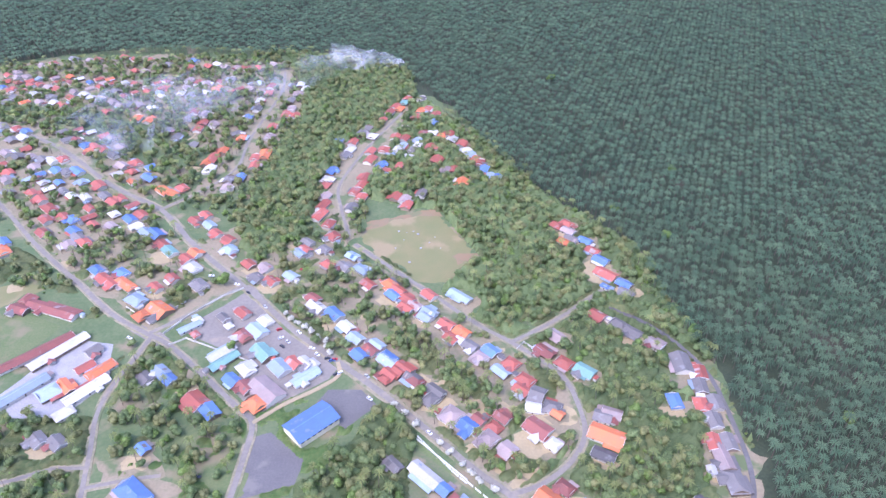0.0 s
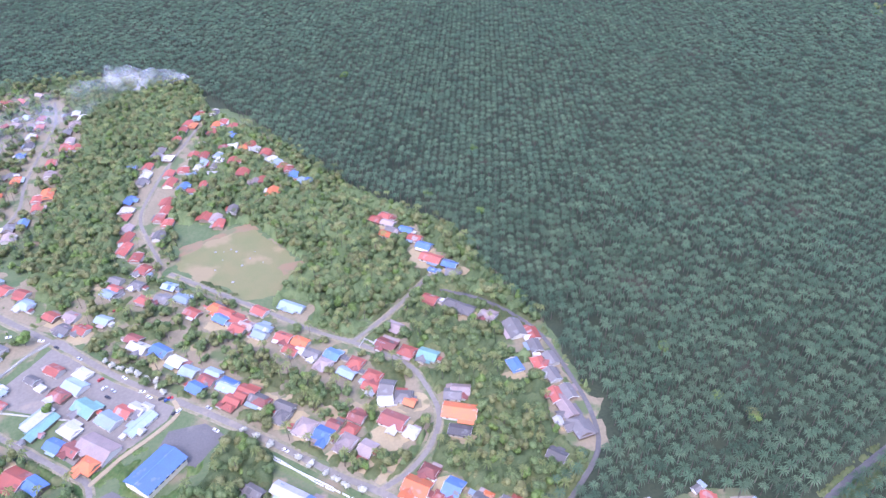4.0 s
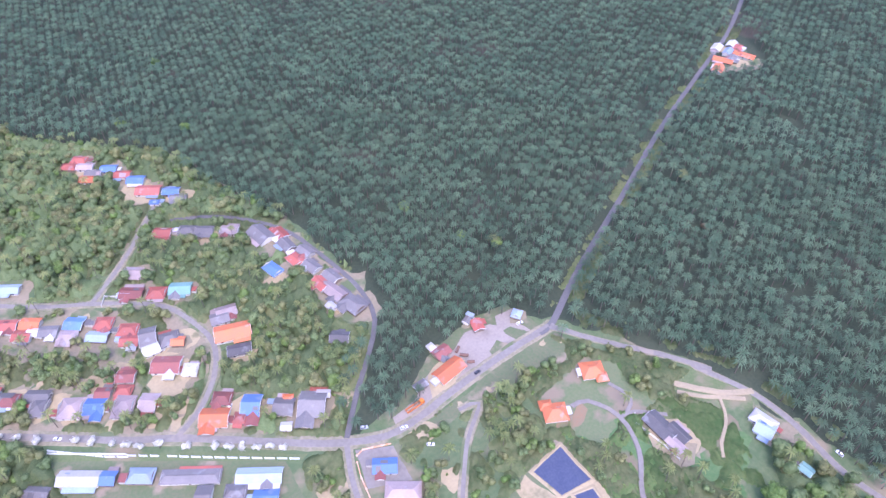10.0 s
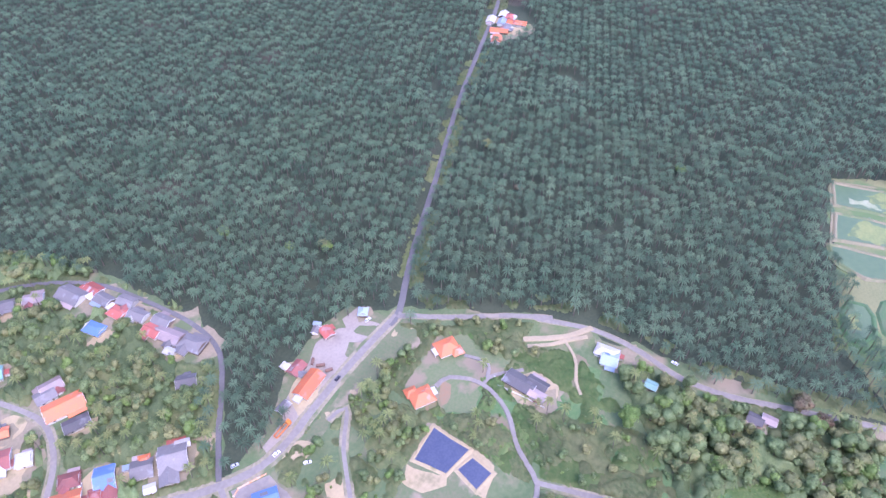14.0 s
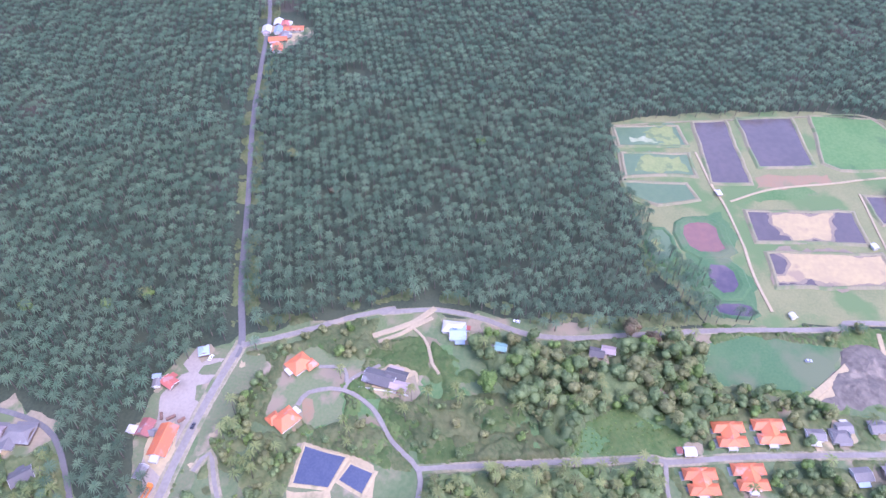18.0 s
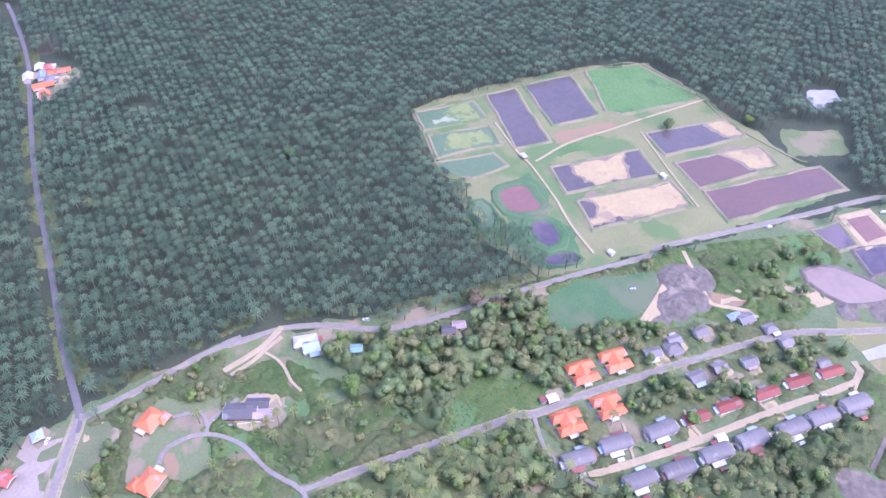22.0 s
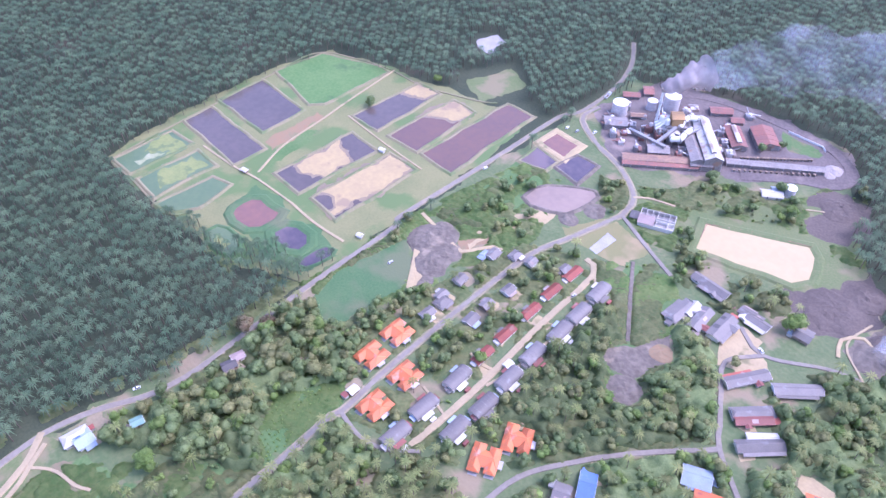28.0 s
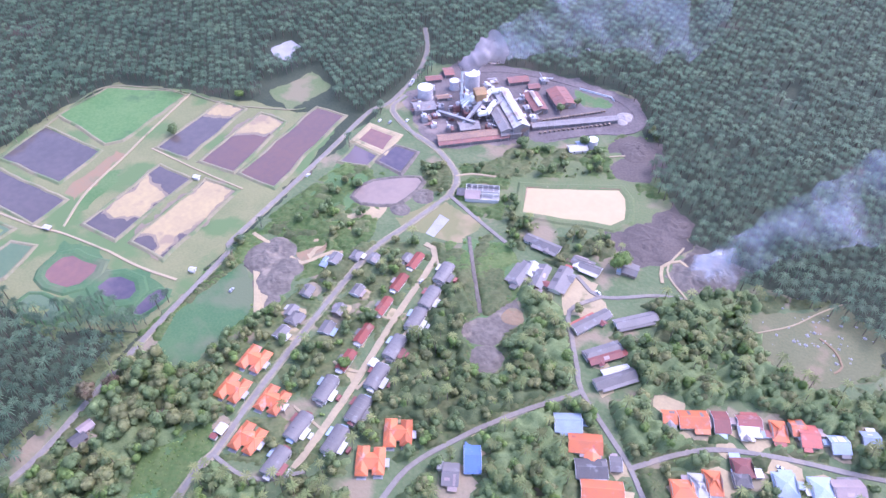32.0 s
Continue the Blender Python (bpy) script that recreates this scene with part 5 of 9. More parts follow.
far_homes(A_B, [
    (-316.5, 847.9, 11, 8, 0, "p"), (-303.9, 840.7, 11, 8, 0, "r"), (-315.0, 807.7, 11, 8, 0, "w"),
    (-302.7, 802.8, 11, 8, 0, "g"), (-274.5, 821.5, 15, 9, 0, "o"), (-291.7, 837.2, 11, 8, 0, "p"),
    (-264.6, 851.7, 11, 8, 0, "g"), (-283.6, 756.6, 11, 8, 0, "r"), (-271.2, 749.1, 11, 8, 0, "p"),
    (-285.3, 740.1, 11, 8, 0, "g"), (-274.5, 783.2, 11, 8, 0, "g"), (-265.8, 727.1, 11, 8, 0, "r"),
    (-254.7, 722.8, 11, 8, 0, "p"), (-267.7, 711.6, 11, 8, 0, "r"), (-221.7, 699.4, 11, 8, 0, "g"),
])
far_homes(A_B, [
    (-221.7, 699.4, 11, 8, 0, "g"), (-215.6, 691.3, 11, 8, 0, "o"), (-343.7, 738.5, 14, 9, 0, "o"),
    (-328.3, 734.1, 13, 9, 0, "o"), (-299.9, 705.9, 11, 8, 0, "g"), (-285.3, 692.4, 11, 8, 0, "g"),
    (-262.8, 672.9, 11, 8, 0, "g"), (-221.2, 813.1, 11, 8, 0, "p"), (-210.9, 830.4, 11, 8, 0, "r"),
    (-209.6, 809.8, 11, 8, 0, "r"), (-183.5, 832.3, 11, 8, 0, "g"), (-175.5, 834.1, 11, 8, 0, "w"),
    (-167.3, 821.9, 11, 8, 0, "w"), (-175.1, 806.5, 11, 8, 0, "p"), (-179.8, 786.8, 11, 8, 0, "g"),
])
far_homes(A_B, [
    (-179.8, 786.8, 11, 8, 0, "g"), (-215.3, 785.0, 11, 8, 0, "w"), (-219.0, 741.8, 11, 8, 0, "b"),
    (-214.3, 764.5, 11, 8, 0, "g"), (-179.0, 749.4, 14, 7, 0, "r"), (-167.4, 745.0, 11, 8, 0, "r"),
    (-174.6, 764.7, 11, 8, 0, "p"), (-187.5, 717.4, 11, 8, 0, "r"), (-186.3, 692.7, 11, 8, 0, "p"),
    (-182.2, 654.3, 18, 9, 0, "o"), (-191.0, 647.0, 11, 8, 0, "r"), (-227.2, 660.4, 11, 8, 0, "o"),
    (-234.6, 644.4, 16, 10, 0, "r"), (-231.6, 622.2, 14, 9, 0, "w"), (-188.6, 630.4, 11, 8, 0, "r"),
])
far_homes(A_B, [
    (-188.6, 630.4, 11, 8, 0, "r"), (-196.9, 605.5, 11, 8, 0, "b"), (-207.1, 602.2, 11, 8, 0, "g"),
    (-205.9, 586.1, 11, 8, 0, "p"), (-237.8, 634.9, 11, 8, 0, "o"),
])
far_homes(A_FAR, [
    (-484.3, 719.3, 12, 8, 0, "g"), (-465.4, 712.3, 12, 8, 0, "r"), (-452.2, 705.4, 12, 8, 0, "b"),
    (-448.8, 690.6, 12, 8, 0, "w"), (-458.2, 685.3, 12, 8, 0, "g"), (-449.6, 656.0, 12, 8, 0, "p"),
    (-433.9, 647.5, 12, 8, 0, "g"), (-419.5, 647.5, 12, 8, 0, "p"), (-405.3, 641.5, 12, 8, 0, "g"),
    (-395.1, 639.2, 12, 8, 0, "w"), (-405.7, 624.0, 12, 8, 0, "p"), (-385.3, 641.6, 12, 8, 0, "r"),
    (-380.8, 618.3, 12, 8, 0, "b"), (-360.8, 618.4, 15, 8, 0, "b"), (-370.9, 616.1, 12, 8, 0, "g"),
])
far_homes(A_FAR, [
    (-370.9, 616.1, 12, 8, 0, "g"), (-375.1, 672.5, 12, 8, 0, "b"), (-364.6, 670.0, 12, 8, 0, "r"),
    (-352.8, 663.7, 12, 8, 0, "r"), (-363.6, 658.7, 12, 8, 0, "o"), (-335.3, 668.8, 12, 8, 0, "p"),
    (-337.6, 651.4, 12, 8, 0, "g"), (-308.5, 635.9, 12, 8, 0, "r"), (-320.5, 630.0, 12, 8, 0, "p"),
    (-284.6, 605.2, 15, 9, 0, "b"), (-263.1, 580.7, 15, 9, 0, "o"), (-254.0, 575.6, 12, 8, 0, "o"),
    (-247.6, 586.0, 12, 8, 0, "r"), (-328.4, 591.1, 14, 9, 0, "r"), (-303.3, 560.4, 12, 8, 0, "r"),
])
far_homes(A_FAR, [
    (-303.3, 560.4, 12, 8, 0, "r"), (-314.8, 571.4, 12, 8, 0, "g"), (-299.3, 566.4, 12, 8, 0, "r"),
    (-426.4, 614.8, 12, 8, 0, "r"), (-422.5, 601.6, 12, 8, 0, "p"), (-408.8, 579.3, 12, 8, 0, "g"),
    (-385.1, 575.3, 12, 8, 0, "r"), (-372.5, 565.2, 12, 8, 0, "r"), (-357.7, 549.6, 16, 9, 0, "r"),
    (-352.3, 530.8, 12, 8, 0, "r"), (-328.8, 530.9, 12, 8, 0, "b"), (-337.3, 534.5, 12, 8, 0, "r"),
    (-319.7, 513.0, 12, 8, 0, "b"), (-311.9, 503.5, 12, 8, 0, "g"), (-345.0, 509.5, 12, 8, 0, "r"),
])
far_homes(A_FAR, [
    (-345.0, 509.5, 12, 8, 0, "r"), (-315.9, 492.6, 12, 8, 0, "p"), (-304.8, 496.8, 12, 8, 0, "r"),
    (-372.2, 495.8, 12, 8, 0, "b"), (-367.4, 483.5, 16, 10, 0, "o"), (-277.6, 531.9, 12, 8, 0, "b"),
    (-269.8, 538.4, 12, 8, 0, "r"), (-247.5, 508.9, 15, 10, 0, "b"), (-256.3, 510.6, 12, 8, 0, "l"),
    (-236.5, 492.8, 12, 8, 0, "r"),
])
homes(A_FAR, [
    (-219.3, 529.3, 12, 9, 0, "r"), (-211.8, 538.6, 12, 9, 0, "r"), (-204.4, 522.2, 12, 9, 0, "l"),
    (-195.7, 509.9, 12, 9, 0, "r"), (-182.2, 500.5, 12, 9, 0, "r"), (-177.9, 484.8, 14, 10, 0, "l"),
    (-227.3, 483.0, 16, 10, 0, "t"), (-210.2, 472.7, 12, 9, 0, "r"), (-205.5, 480.7, 12, 9, 0, "o"),
    (-202.0, 460.4, 16, 12, 0, "w"), (-213.6, 446.3, 12, 9, 0, "r"), (-223.2, 434.8, 12, 9, 0, "r"),
    (-190.2, 437.7, 16, 12, 0, "g"), (-157.6, 465.1, 12, 9, 0, "r"), (-143.0, 461.3, 12, 9, 0, "p"),
])
homes(A_FAR, [
    (-143.0, 461.3, 12, 9, 0, "p"), (-134.9, 442.9, 12, 9, 0, "r"), (-120.5, 449.4, 12, 9, 0, "l"),
    (-118.9, 480.9, 12, 9, 0, "l"), (-93.4, 465.3, 12, 9, 0, "r"), (-74.0, 476.2, 12, 9, 0, "l"),
    (-65.3, 458.5, 16, 9, 0, "l"), (-98.5, 485.8, 12, 9, 0, "g"), (-114.3, 496.4, 12, 9, 0, "g"),
    (-115.0, 485.7, 12, 9, 0, "r"), (-93.8, 504.9, 13, 12, 0, "r"), (-146.9, 447.2, 12, 9, 0, "g"),
])
far_homes(A_C, [
    (-55.2, 771.3, 11, 8, 0, "r"), (-42.4, 793.8, 11, 8, 0, "r"), (-45.3, 782.4, 11, 8, 0, "t"),
    (-25.7, 793.8, 11, 8, 0, "g"), (-60.8, 755.8, 11, 8, 0, "r"), (-50.3, 765.1, 11, 8, 0, "o"),
    (-68.3, 733.5, 11, 8, 0, "r"), (-30.8, 742.4, 11, 8, 0, "r"), (-17.8, 765.2, 11, 8, 0, "r"),
    (-8.6, 750.0, 11, 8, 0, "r"), (-11.5, 727.9, 11, 8, 0, "b"), (-25.5, 759.0, 11, 8, 0, "o"),
    (-83.0, 713.5, 11, 8, 0, "g"), (-88.1, 702.5, 11, 8, 0, "g"), (-95.1, 681.2, 11, 8, 0, "r"),
])
far_homes(A_C, [
    (-95.1, 681.2, 11, 8, 0, "r"), (-96.3, 664.5, 11, 8, 0, "w"), (-75.3, 694.4, 11, 8, 0, "w"),
    (-51.0, 693.2, 11, 8, 0, "r"), (-41.1, 689.2, 11, 8, 0, "r"), (-61.1, 664.6, 11, 8, 0, "r"),
    (-74.9, 660.8, 11, 8, 0, "r"), (-73.9, 642.5, 14, 9, 0, "r"), (-100.8, 652.1, 11, 8, 0, "g"),
    (-110.4, 619.1, 13, 8, 0, "b"), (-112.6, 602.4, 11, 8, 0, "w"), (-112.7, 590.6, 11, 8, 0, "r"),
    (-76.3, 605.8, 13, 8, 0, "r"), (-77.8, 591.8, 11, 8, 0, "r"), (-83.1, 580.2, 11, 8, 0, "r"),
])
far_homes(A_C, [
    (-83.1, 580.2, 11, 8, 0, "r"), (-75.7, 570.0, 11, 8, 0, "r"), (-110.0, 570.9, 11, 8, 0, "p"),
    (-109.6, 556.0, 14, 8, 0, "r"), (-110.7, 538.9, 16, 8, 0, "r"), (-100.4, 525.1, 11, 8, 0, "r"),
    (-83.2, 551.3, 11, 8, 0, "g"), (-2.6, 693.3, 11, 8, 0, "o"), (7.1, 700.1, 11, 8, 0, "r"),
    (-14.3, 667.3, 14, 9, 0, "r"), (-7.6, 642.7, 14, 9, 0, "r"), (10.0, 686.7, 11, 8, 0, "w"),
    (18.9, 678.9, 11, 8, 0, "r"), (24.4, 661.1, 11, 8, 0, "w"), (27.6, 652.5, 11, 8, 0, "l"),
])
far_homes(A_C, [
    (27.6, 652.5, 11, 8, 0, "l"), (3.2, 619.5, 11, 8, 0, "p"), (10.5, 621.8, 11, 8, 0, "r"),
    (17.3, 597.4, 14, 9, 0, "o"), (37.4, 636.9, 11, 8, 0, "r"), (40.2, 623.0, 11, 8, 0, "b"),
    (46.1, 608.4, 11, 8, 0, "l"), (51.5, 606.2, 11, 8, 0, "b"), (31.9, 642.8, 11, 8, 0, "o"),
    (-20.2, 576.3, 11, 8, 0, "g"), (-35.6, 566.1, 11, 8, 0, "p"), (-44.3, 571.1, 11, 8, 0, "r"),
    (-33.1, 555.3, 11, 8, 0, "r"),
])
homes(A_E, [
    (99.5, 522.9, 13, 9, 0, "r"), (108.8, 525.7, 13, 9, 0, "r"), (108.7, 514.1, 13, 9, 0, "p"),
    (109.8, 502.1, 13, 9, 0, "g"), (120.9, 498.7, 13, 9, 0, "b"), (103.5, 497.8, 13, 9, 0, "o"),
    (125.2, 484.7, 13, 9, 0, "r"), (129.4, 471.2, 14, 10, 0, "b"), (130.2, 453.0, 20, 12, 0, "r"),
    (141.9, 439.9, 13, 9, 0, "b"), (126.8, 437.1, 7, 5, 0, "b"), (141.9, 429.4, 13, 9, 0, "g"),
    (114.6, 402.8, 13, 9, 0, "r"), (128.6, 393.4, 13, 9, 0, "g"), (136.9, 384.2, 14, 9, 0, "g"),
])
homes(A_E, [
    (136.9, 384.2, 14, 9, 0, "g"), (149.8, 371.9, 13, 9, 0, "p"), (81.2, 380.5, 13, 9, 0, "p"),
    (71.2, 363.7, 16, 10, 0, "n"), (-58.2, 439.5, 13, 9, 0, "r"), (-41.5, 439.5, 13, 9, 0, "o"),
    (-34.4, 431.8, 13, 9, 0, "r"), (-27.0, 421.5, 13, 9, 0, "r"), (-38.0, 425.6, 13, 9, 0, "b"),
    (-10.0, 405.7, 13, 9, 0, "l"), (3.0, 392.5, 13, 9, 0, "r"), (-27.0, 411.5, 13, 9, 0, "r"),
    (-79.4, 462.2, 13, 9, 0, "g"), (-10.3, 426.3, 13, 9, 0, "r"),
])
homes(A_G, [
    (163.3, 352.8, 20, 14, 0, "g"), (173.6, 344.3, 13, 9, 0, "r"), (170.3, 331.8, 13, 9, 0, "g"),
    (149.7, 318.4, 14, 9, 0, "b"), (165.9, 315.6, 13, 9, 0, "r"), (175.8, 317.0, 13, 9, 0, "g"),
    (170.2, 302.5, 13, 9, 0, "g"), (164.9, 285.3, 13, 9, 0, "r"), (173.8, 285.3, 13, 9, 0, "g"),
    (166.6, 273.5, 20, 10, 0, "p"), (168.3, 256.5, 18, 12, 0, "g"), (157.4, 264.3, 7, 5, 0, "w"),
])


def infill(poly, gap, seed, turn, most):
    """More small cottages in what room is left."""
    r = random.Random(seed)
    for x, y in spread(poly, gap, seed, 0.3, 6.5)[:most]:
        house(x, y, turn + r.choice((0, 90)), r.uniform(8, 12), r.uniform(6, 8), r.choice("rrrwwpgnlbo"), False, "cottage", "small far cottage", "far cottages")


infill([(-579.5, 899.3), (-369.6, 936.8), (-212.6, 912.7), (-185.4, 840.7), (-274.5, 805.9), (-515.7, 772.8)], 17, 5, A_FAR, 44)
infill([(-493.0, 727.9), (-374.5, 714.2), (-243.0, 582.5), (-223.3, 498.7), (-315.6, 524.4), (-441.4, 625.6)], 18, 6, A_FAR, 30)
infill([(-112.7, 701.3), (-57.8, 815.1), (3.7, 759.1), (-14.4, 675.3), (-92.8, 534.1)], 16, 7, A_C, 14)
# Shops and hall round the market yard.
shops(A_MAIN, [
    (-142.7, 380.0, 14, 10, 0, "n"), (-133.8, 385.5, 16, 12, 0, "l"), (-129.8, 395.9, 12, 9, 0, "w"),
    (-125.0, 362.7, 18, 12, 0, "t"), (-110.5, 347.9, 15, 12, 0, "l"), (-101.7, 352.3, 12, 9, 0, "r"),
    (-91.6, 339.5, 22, 8, 90, "l"), (-133.2, 346.8, 14, 10, 0, "w"), (-140.2, 336.3, 12, 9, 0, "b"),
    (-183.6, 389.0, 18, 6, 90, "l"), (-148.4, 404.8, 12, 9, 0, "r"), (-153.6, 362.7, 22, 7, 90, "w"),
    (-150.0, 354.4, 24, 7, 90, "t"), (-159.3, 317.4, 16, 14, 0, "r"), (-147.7, 309.3, 14, 10, 0, "b"),
])
shops(A_MAIN, [
    (-147.7, 309.3, 14, 10, 0, "b"), (-189.6, 344.1, 12, 9, 0, "l"), (-183.1, 337.8, 12, 9, 0, "b"),
    (-199.1, 338.3, 12, 9, 0, "g"), (-98.4, 421.3, 12, 9, 0, "n"), (-94.9, 412.0, 16, 10, 0, "w"),
    (-80.3, 403.6, 15, 10, 0, "b"), (-69.9, 389.3, 12, 9, 0, "w"), (-61.8, 377.8, 12, 9, 0, "l"),
    (-57.7, 360.1, 12, 10, 0, "b"), (-50.0, 365.7, 12, 9, 0, "n"), (-37.7, 358.4, 14, 9, 0, "b"),
    (-46.4, 370.3, 12, 9, 0, "l"), (-35.5, 341.7, 12, 9, 0, "r"), (-25.9, 347.0, 14, 10, 0, "r"),
])
shops(A_MAIN, [
    (-25.9, 347.0, 14, 10, 0, "r"), (-20.2, 338.6, 12, 9, 0, "g"), (-4.7, 326.5, 14, 9, 0, "g"),
    (-94.0, 352.8, 12, 9, 0, "w"), (-115.8, 326.8, 26, 17, 0, "p"), (-120.0, 315.5, 14, 12, 0, "o"),
    (-130.5, 329.7, 12, 8, 0, "n"), (-88.3, 352.9, 8, 5, 0, "w"), (-179.6, 396.4, 7, 6, 0, "w"),
    (-161.7, 399.6, 9, 6, 0, "g"), (-155.3, 390.3, 6, 5, 0, "w"), (-177.3, 381.2, 7, 5, 0, "r"),
])
homes(A_L, [
    (-278.1, 457.2, 14, 9, 0, "b"), (-268.1, 445.5, 14, 10, 0, "r"), (-256.4, 453.6, 14, 9, 0, "b"),
    (-248.4, 439.0, 24, 9, 0, "o"), (-260.1, 439.7, 14, 9, 0, "r"), (-233.2, 419.7, 18, 12, 0, "l"),
    (-222.7, 401.4, 12, 12, 0, "o"), (-211.8, 407.9, 20, 16, 0, "o"), (-246.5, 286.2, 12, 10, 0, "g"),
    (-233.6, 284.1, 12, 10, 0, "g"), (-180.2, 280.0, 9, 7, 0, "b"), (-174.8, 248.4, 24, 14, 0, "b"),
])
# School: long low blocks round a field.
A_SCL = -20.1
school(A_SCL, [
    (-316.8, 408.9, 14, 9, 0, "n"), (-291.7, 408.3, 44, 9, 0, "n"), (-316.6, 420.9, 10, 7, 90, "n"),
])
A_SCH = 49.2
school(A_SCH, [
    (-283.0, 362.4, 52, 8, 0, "n"), (-267.4, 363.6, 42, 8, 0, "w"), (-275.1, 326.5, 34, 8, 0, "l"),
    (-233.5, 327.5, 30, 8, 0, "w"), (-231.1, 346.1, 20, 8, 0, "o"), (-257.0, 325.5, 14, 12, 0, "l"),
    (-248.4, 330.5, 14, 6, 90, "o"), (-243.5, 364.7, 10, 8, 0, "g"), (-239.5, 307.3, 12, 8, 0, "w"),
    (-242.7, 348.2, 12, 7, 0, "r"),
])
# South of the main street and the lower row.
homes(A_LOW, [
    (13.3, 424.9, 22, 8, 0, "l"), (-21.0, 413.0, 12, 9, 0, "p"), (-12.6, 400.4, 12, 10, 0, "l"),
    (13.9, 384.0, 13, 9, 0, "o"), (12.6, 375.2, 8, 6, 0, "w"), (6.2, 377.4, 12, 9, 0, "r"),
    (19.5, 369.5, 12, 9, 0, "g"), (33.4, 364.7, 12, 10, 0, "b"), (26.1, 358.4, 12, 9, 0, "p"),
    (46.9, 352.3, 12, 10, 0, "r"), (39.2, 344.6, 14, 8, 0, "l"), (55.2, 336.8, 13, 10, 0, "r"),
    (51.9, 328.0, 12, 9, 0, "r"), (67.2, 365.9, 8, 6, 0, "l"), (83.1, 352.7, 13, 11, 0, "r"),
])
homes(A_LOW, [
    (83.1, 352.7, 13, 11, 0, "r"), (96.1, 345.3, 15, 11, 0, "t"), (61.4, 323.2, 10, 16, 20, "g"),
    (58.0, 313.0, 10, 9, 30, "w"), (70.1, 312.9, 13, 11, 20, "g"), (72.9, 307.1, 8, 7, 0, "o"),
    (58.9, 295.8, 18, 13, 0, "n"), (67.4, 283.2, 9, 9, 0, "w"), (101.0, 305.6, 12, 10, 20, "g"),
    (107.2, 307.9, 13, 10, 20, "p"), (100.9, 290.4, 24, 14, 15, "o"), (96.2, 275.6, 15, 9, 10, "d"),
    (37.9, 305.0, 11, 9, 0, "n"), (32.4, 296.7, 10, 8, 0, "r"), (28.3, 287.6, 12, 12, 0, "p"),
])
homes(A_LOW, [
    (28.3, 287.6, 12, 12, 0, "p"), (38.6, 279.0, 10, 13, 0, "p"), (15.8, 298.0, 12, 12, 0, "b"),
    (22.9, 302.9, 9, 8, 0, "n"), (5.6, 305.9, 14, 15, 0, "p"), (-7.3, 319.1, 10, 13, 0, "g"),
    (-17.8, 335.7, 12, 9, 0, "n"), (-29.9, 344.1, 9, 12, 0, "r"), (-37.8, 354.9, 15, 10, 0, "l"),
    (-38.3, 337.3, 9, 7, 0, "r"), (60.1, 244.3, 17, 13, 0, "o"), (69.8, 252.7, 12, 9, 0, "n"),
    (79.2, 236.9, 11, 16, 0, "b"), (70.1, 234.5, 7, 7, 0, "r"), (92.0, 223.7, 12, 12, 0, "g"),
])
homes(A_LOW, [
    (92.0, 223.7, 12, 12, 0, "g"), (96.7, 226.8, 6, 5, 0, "o"), (85.5, 212.2, 6, 5, 0, "w"),
    (104.4, 213.4, 16, 19, 0, "g"), (113.3, 215.1, 8, 5, 0, "w"), (145.4, 241.1, 12, 9, 0, "d"),
])
sheds(A_LOW, [
    (-10.0, 261.5, 26, 10, 0, "w"), (1.0, 251.1, 9, 9, 0, "b"), (13.9, 240.4, 16, 10, 0, "l"),
    (32.3, 222.2, 38, 9, 0, "g"), (58.2, 197.6, 28, 10, 0, "l"), (44.2, 198.4, 13, 10, 0, "g"),
    (53.5, 184.6, 15, 11, 0, "b"), (30.9, 207.0, 9, 16, 0, "g"), (-28.8, 268.5, 14, 8, 0, "g"),
    (108.7, 156.2, 15, 10, 0, "b"), (106.1, 138.9, 22, 12, 0, "p"),
])
# Workshop and stalls by the junction.
A_SHOP = -2.8
homes(A_SHOP, [
    (213.2, 189.0, 9, 7, 70, "r"), (237.4, 177.6, 7, 6, 30, "l"), (182.4, 189.4, 11, 8, 0, "n"),
    (176.4, 176.6, 21, 11, 0, "o"), (156.9, 180.6, 8, 5, 0, "g"), (180.6, 196.4, 4, 5, 0, "w"),
    (211.4, 196.0, 5, 4, 20, "g"),
])
RUSTY = mat("rusty_tank", (0.215, 0.120, 0.078), (0.150, 0.090, 0.066), big=0.4, fine=2.0, rough=0.8)


def scrap_tank(x, y, turn, l, r):
    """A lying steel tank on two cradles."""
    top = empty_at("scrap_tank", x, y, turn)
    v, f = lathe([(r * 0.6, -l / 2 - 0.25), (r, -l / 2), (r, l / 2), (r * 0.6, l / 2 + 0.25)], 14)
    part("shell", [(b, a, c + r + 0.35) for a, c, b in v], f, RUSTY, top)
    for q in (-l * 0.3, l * 0.3):
        part("cradle", *box(q - 0.2, -r * 0.8, -0.1, q + 0.2, r * 0.8, 0.6), STEEL, top)
    part("manhole", *lathe([(0.35, 2 * r + 0.25), (0.35, 2 * r + 0.6)], 10), RUSTY, top)
    FEET.append((x, y, l * 0.6))
    tagged(top, "rusty brown steel tank lying on the forecourt", "tank", "scrap tanks")


for q, a, l, r in (((191.4, 184.6), 25, 4.5, 0.9), ((191.2, 178.8), -50, 5.0, 1.0), ((190.6, 172.4), -40, 4.0, 1.0)):
    scrap_tank(*q, a, l, r)
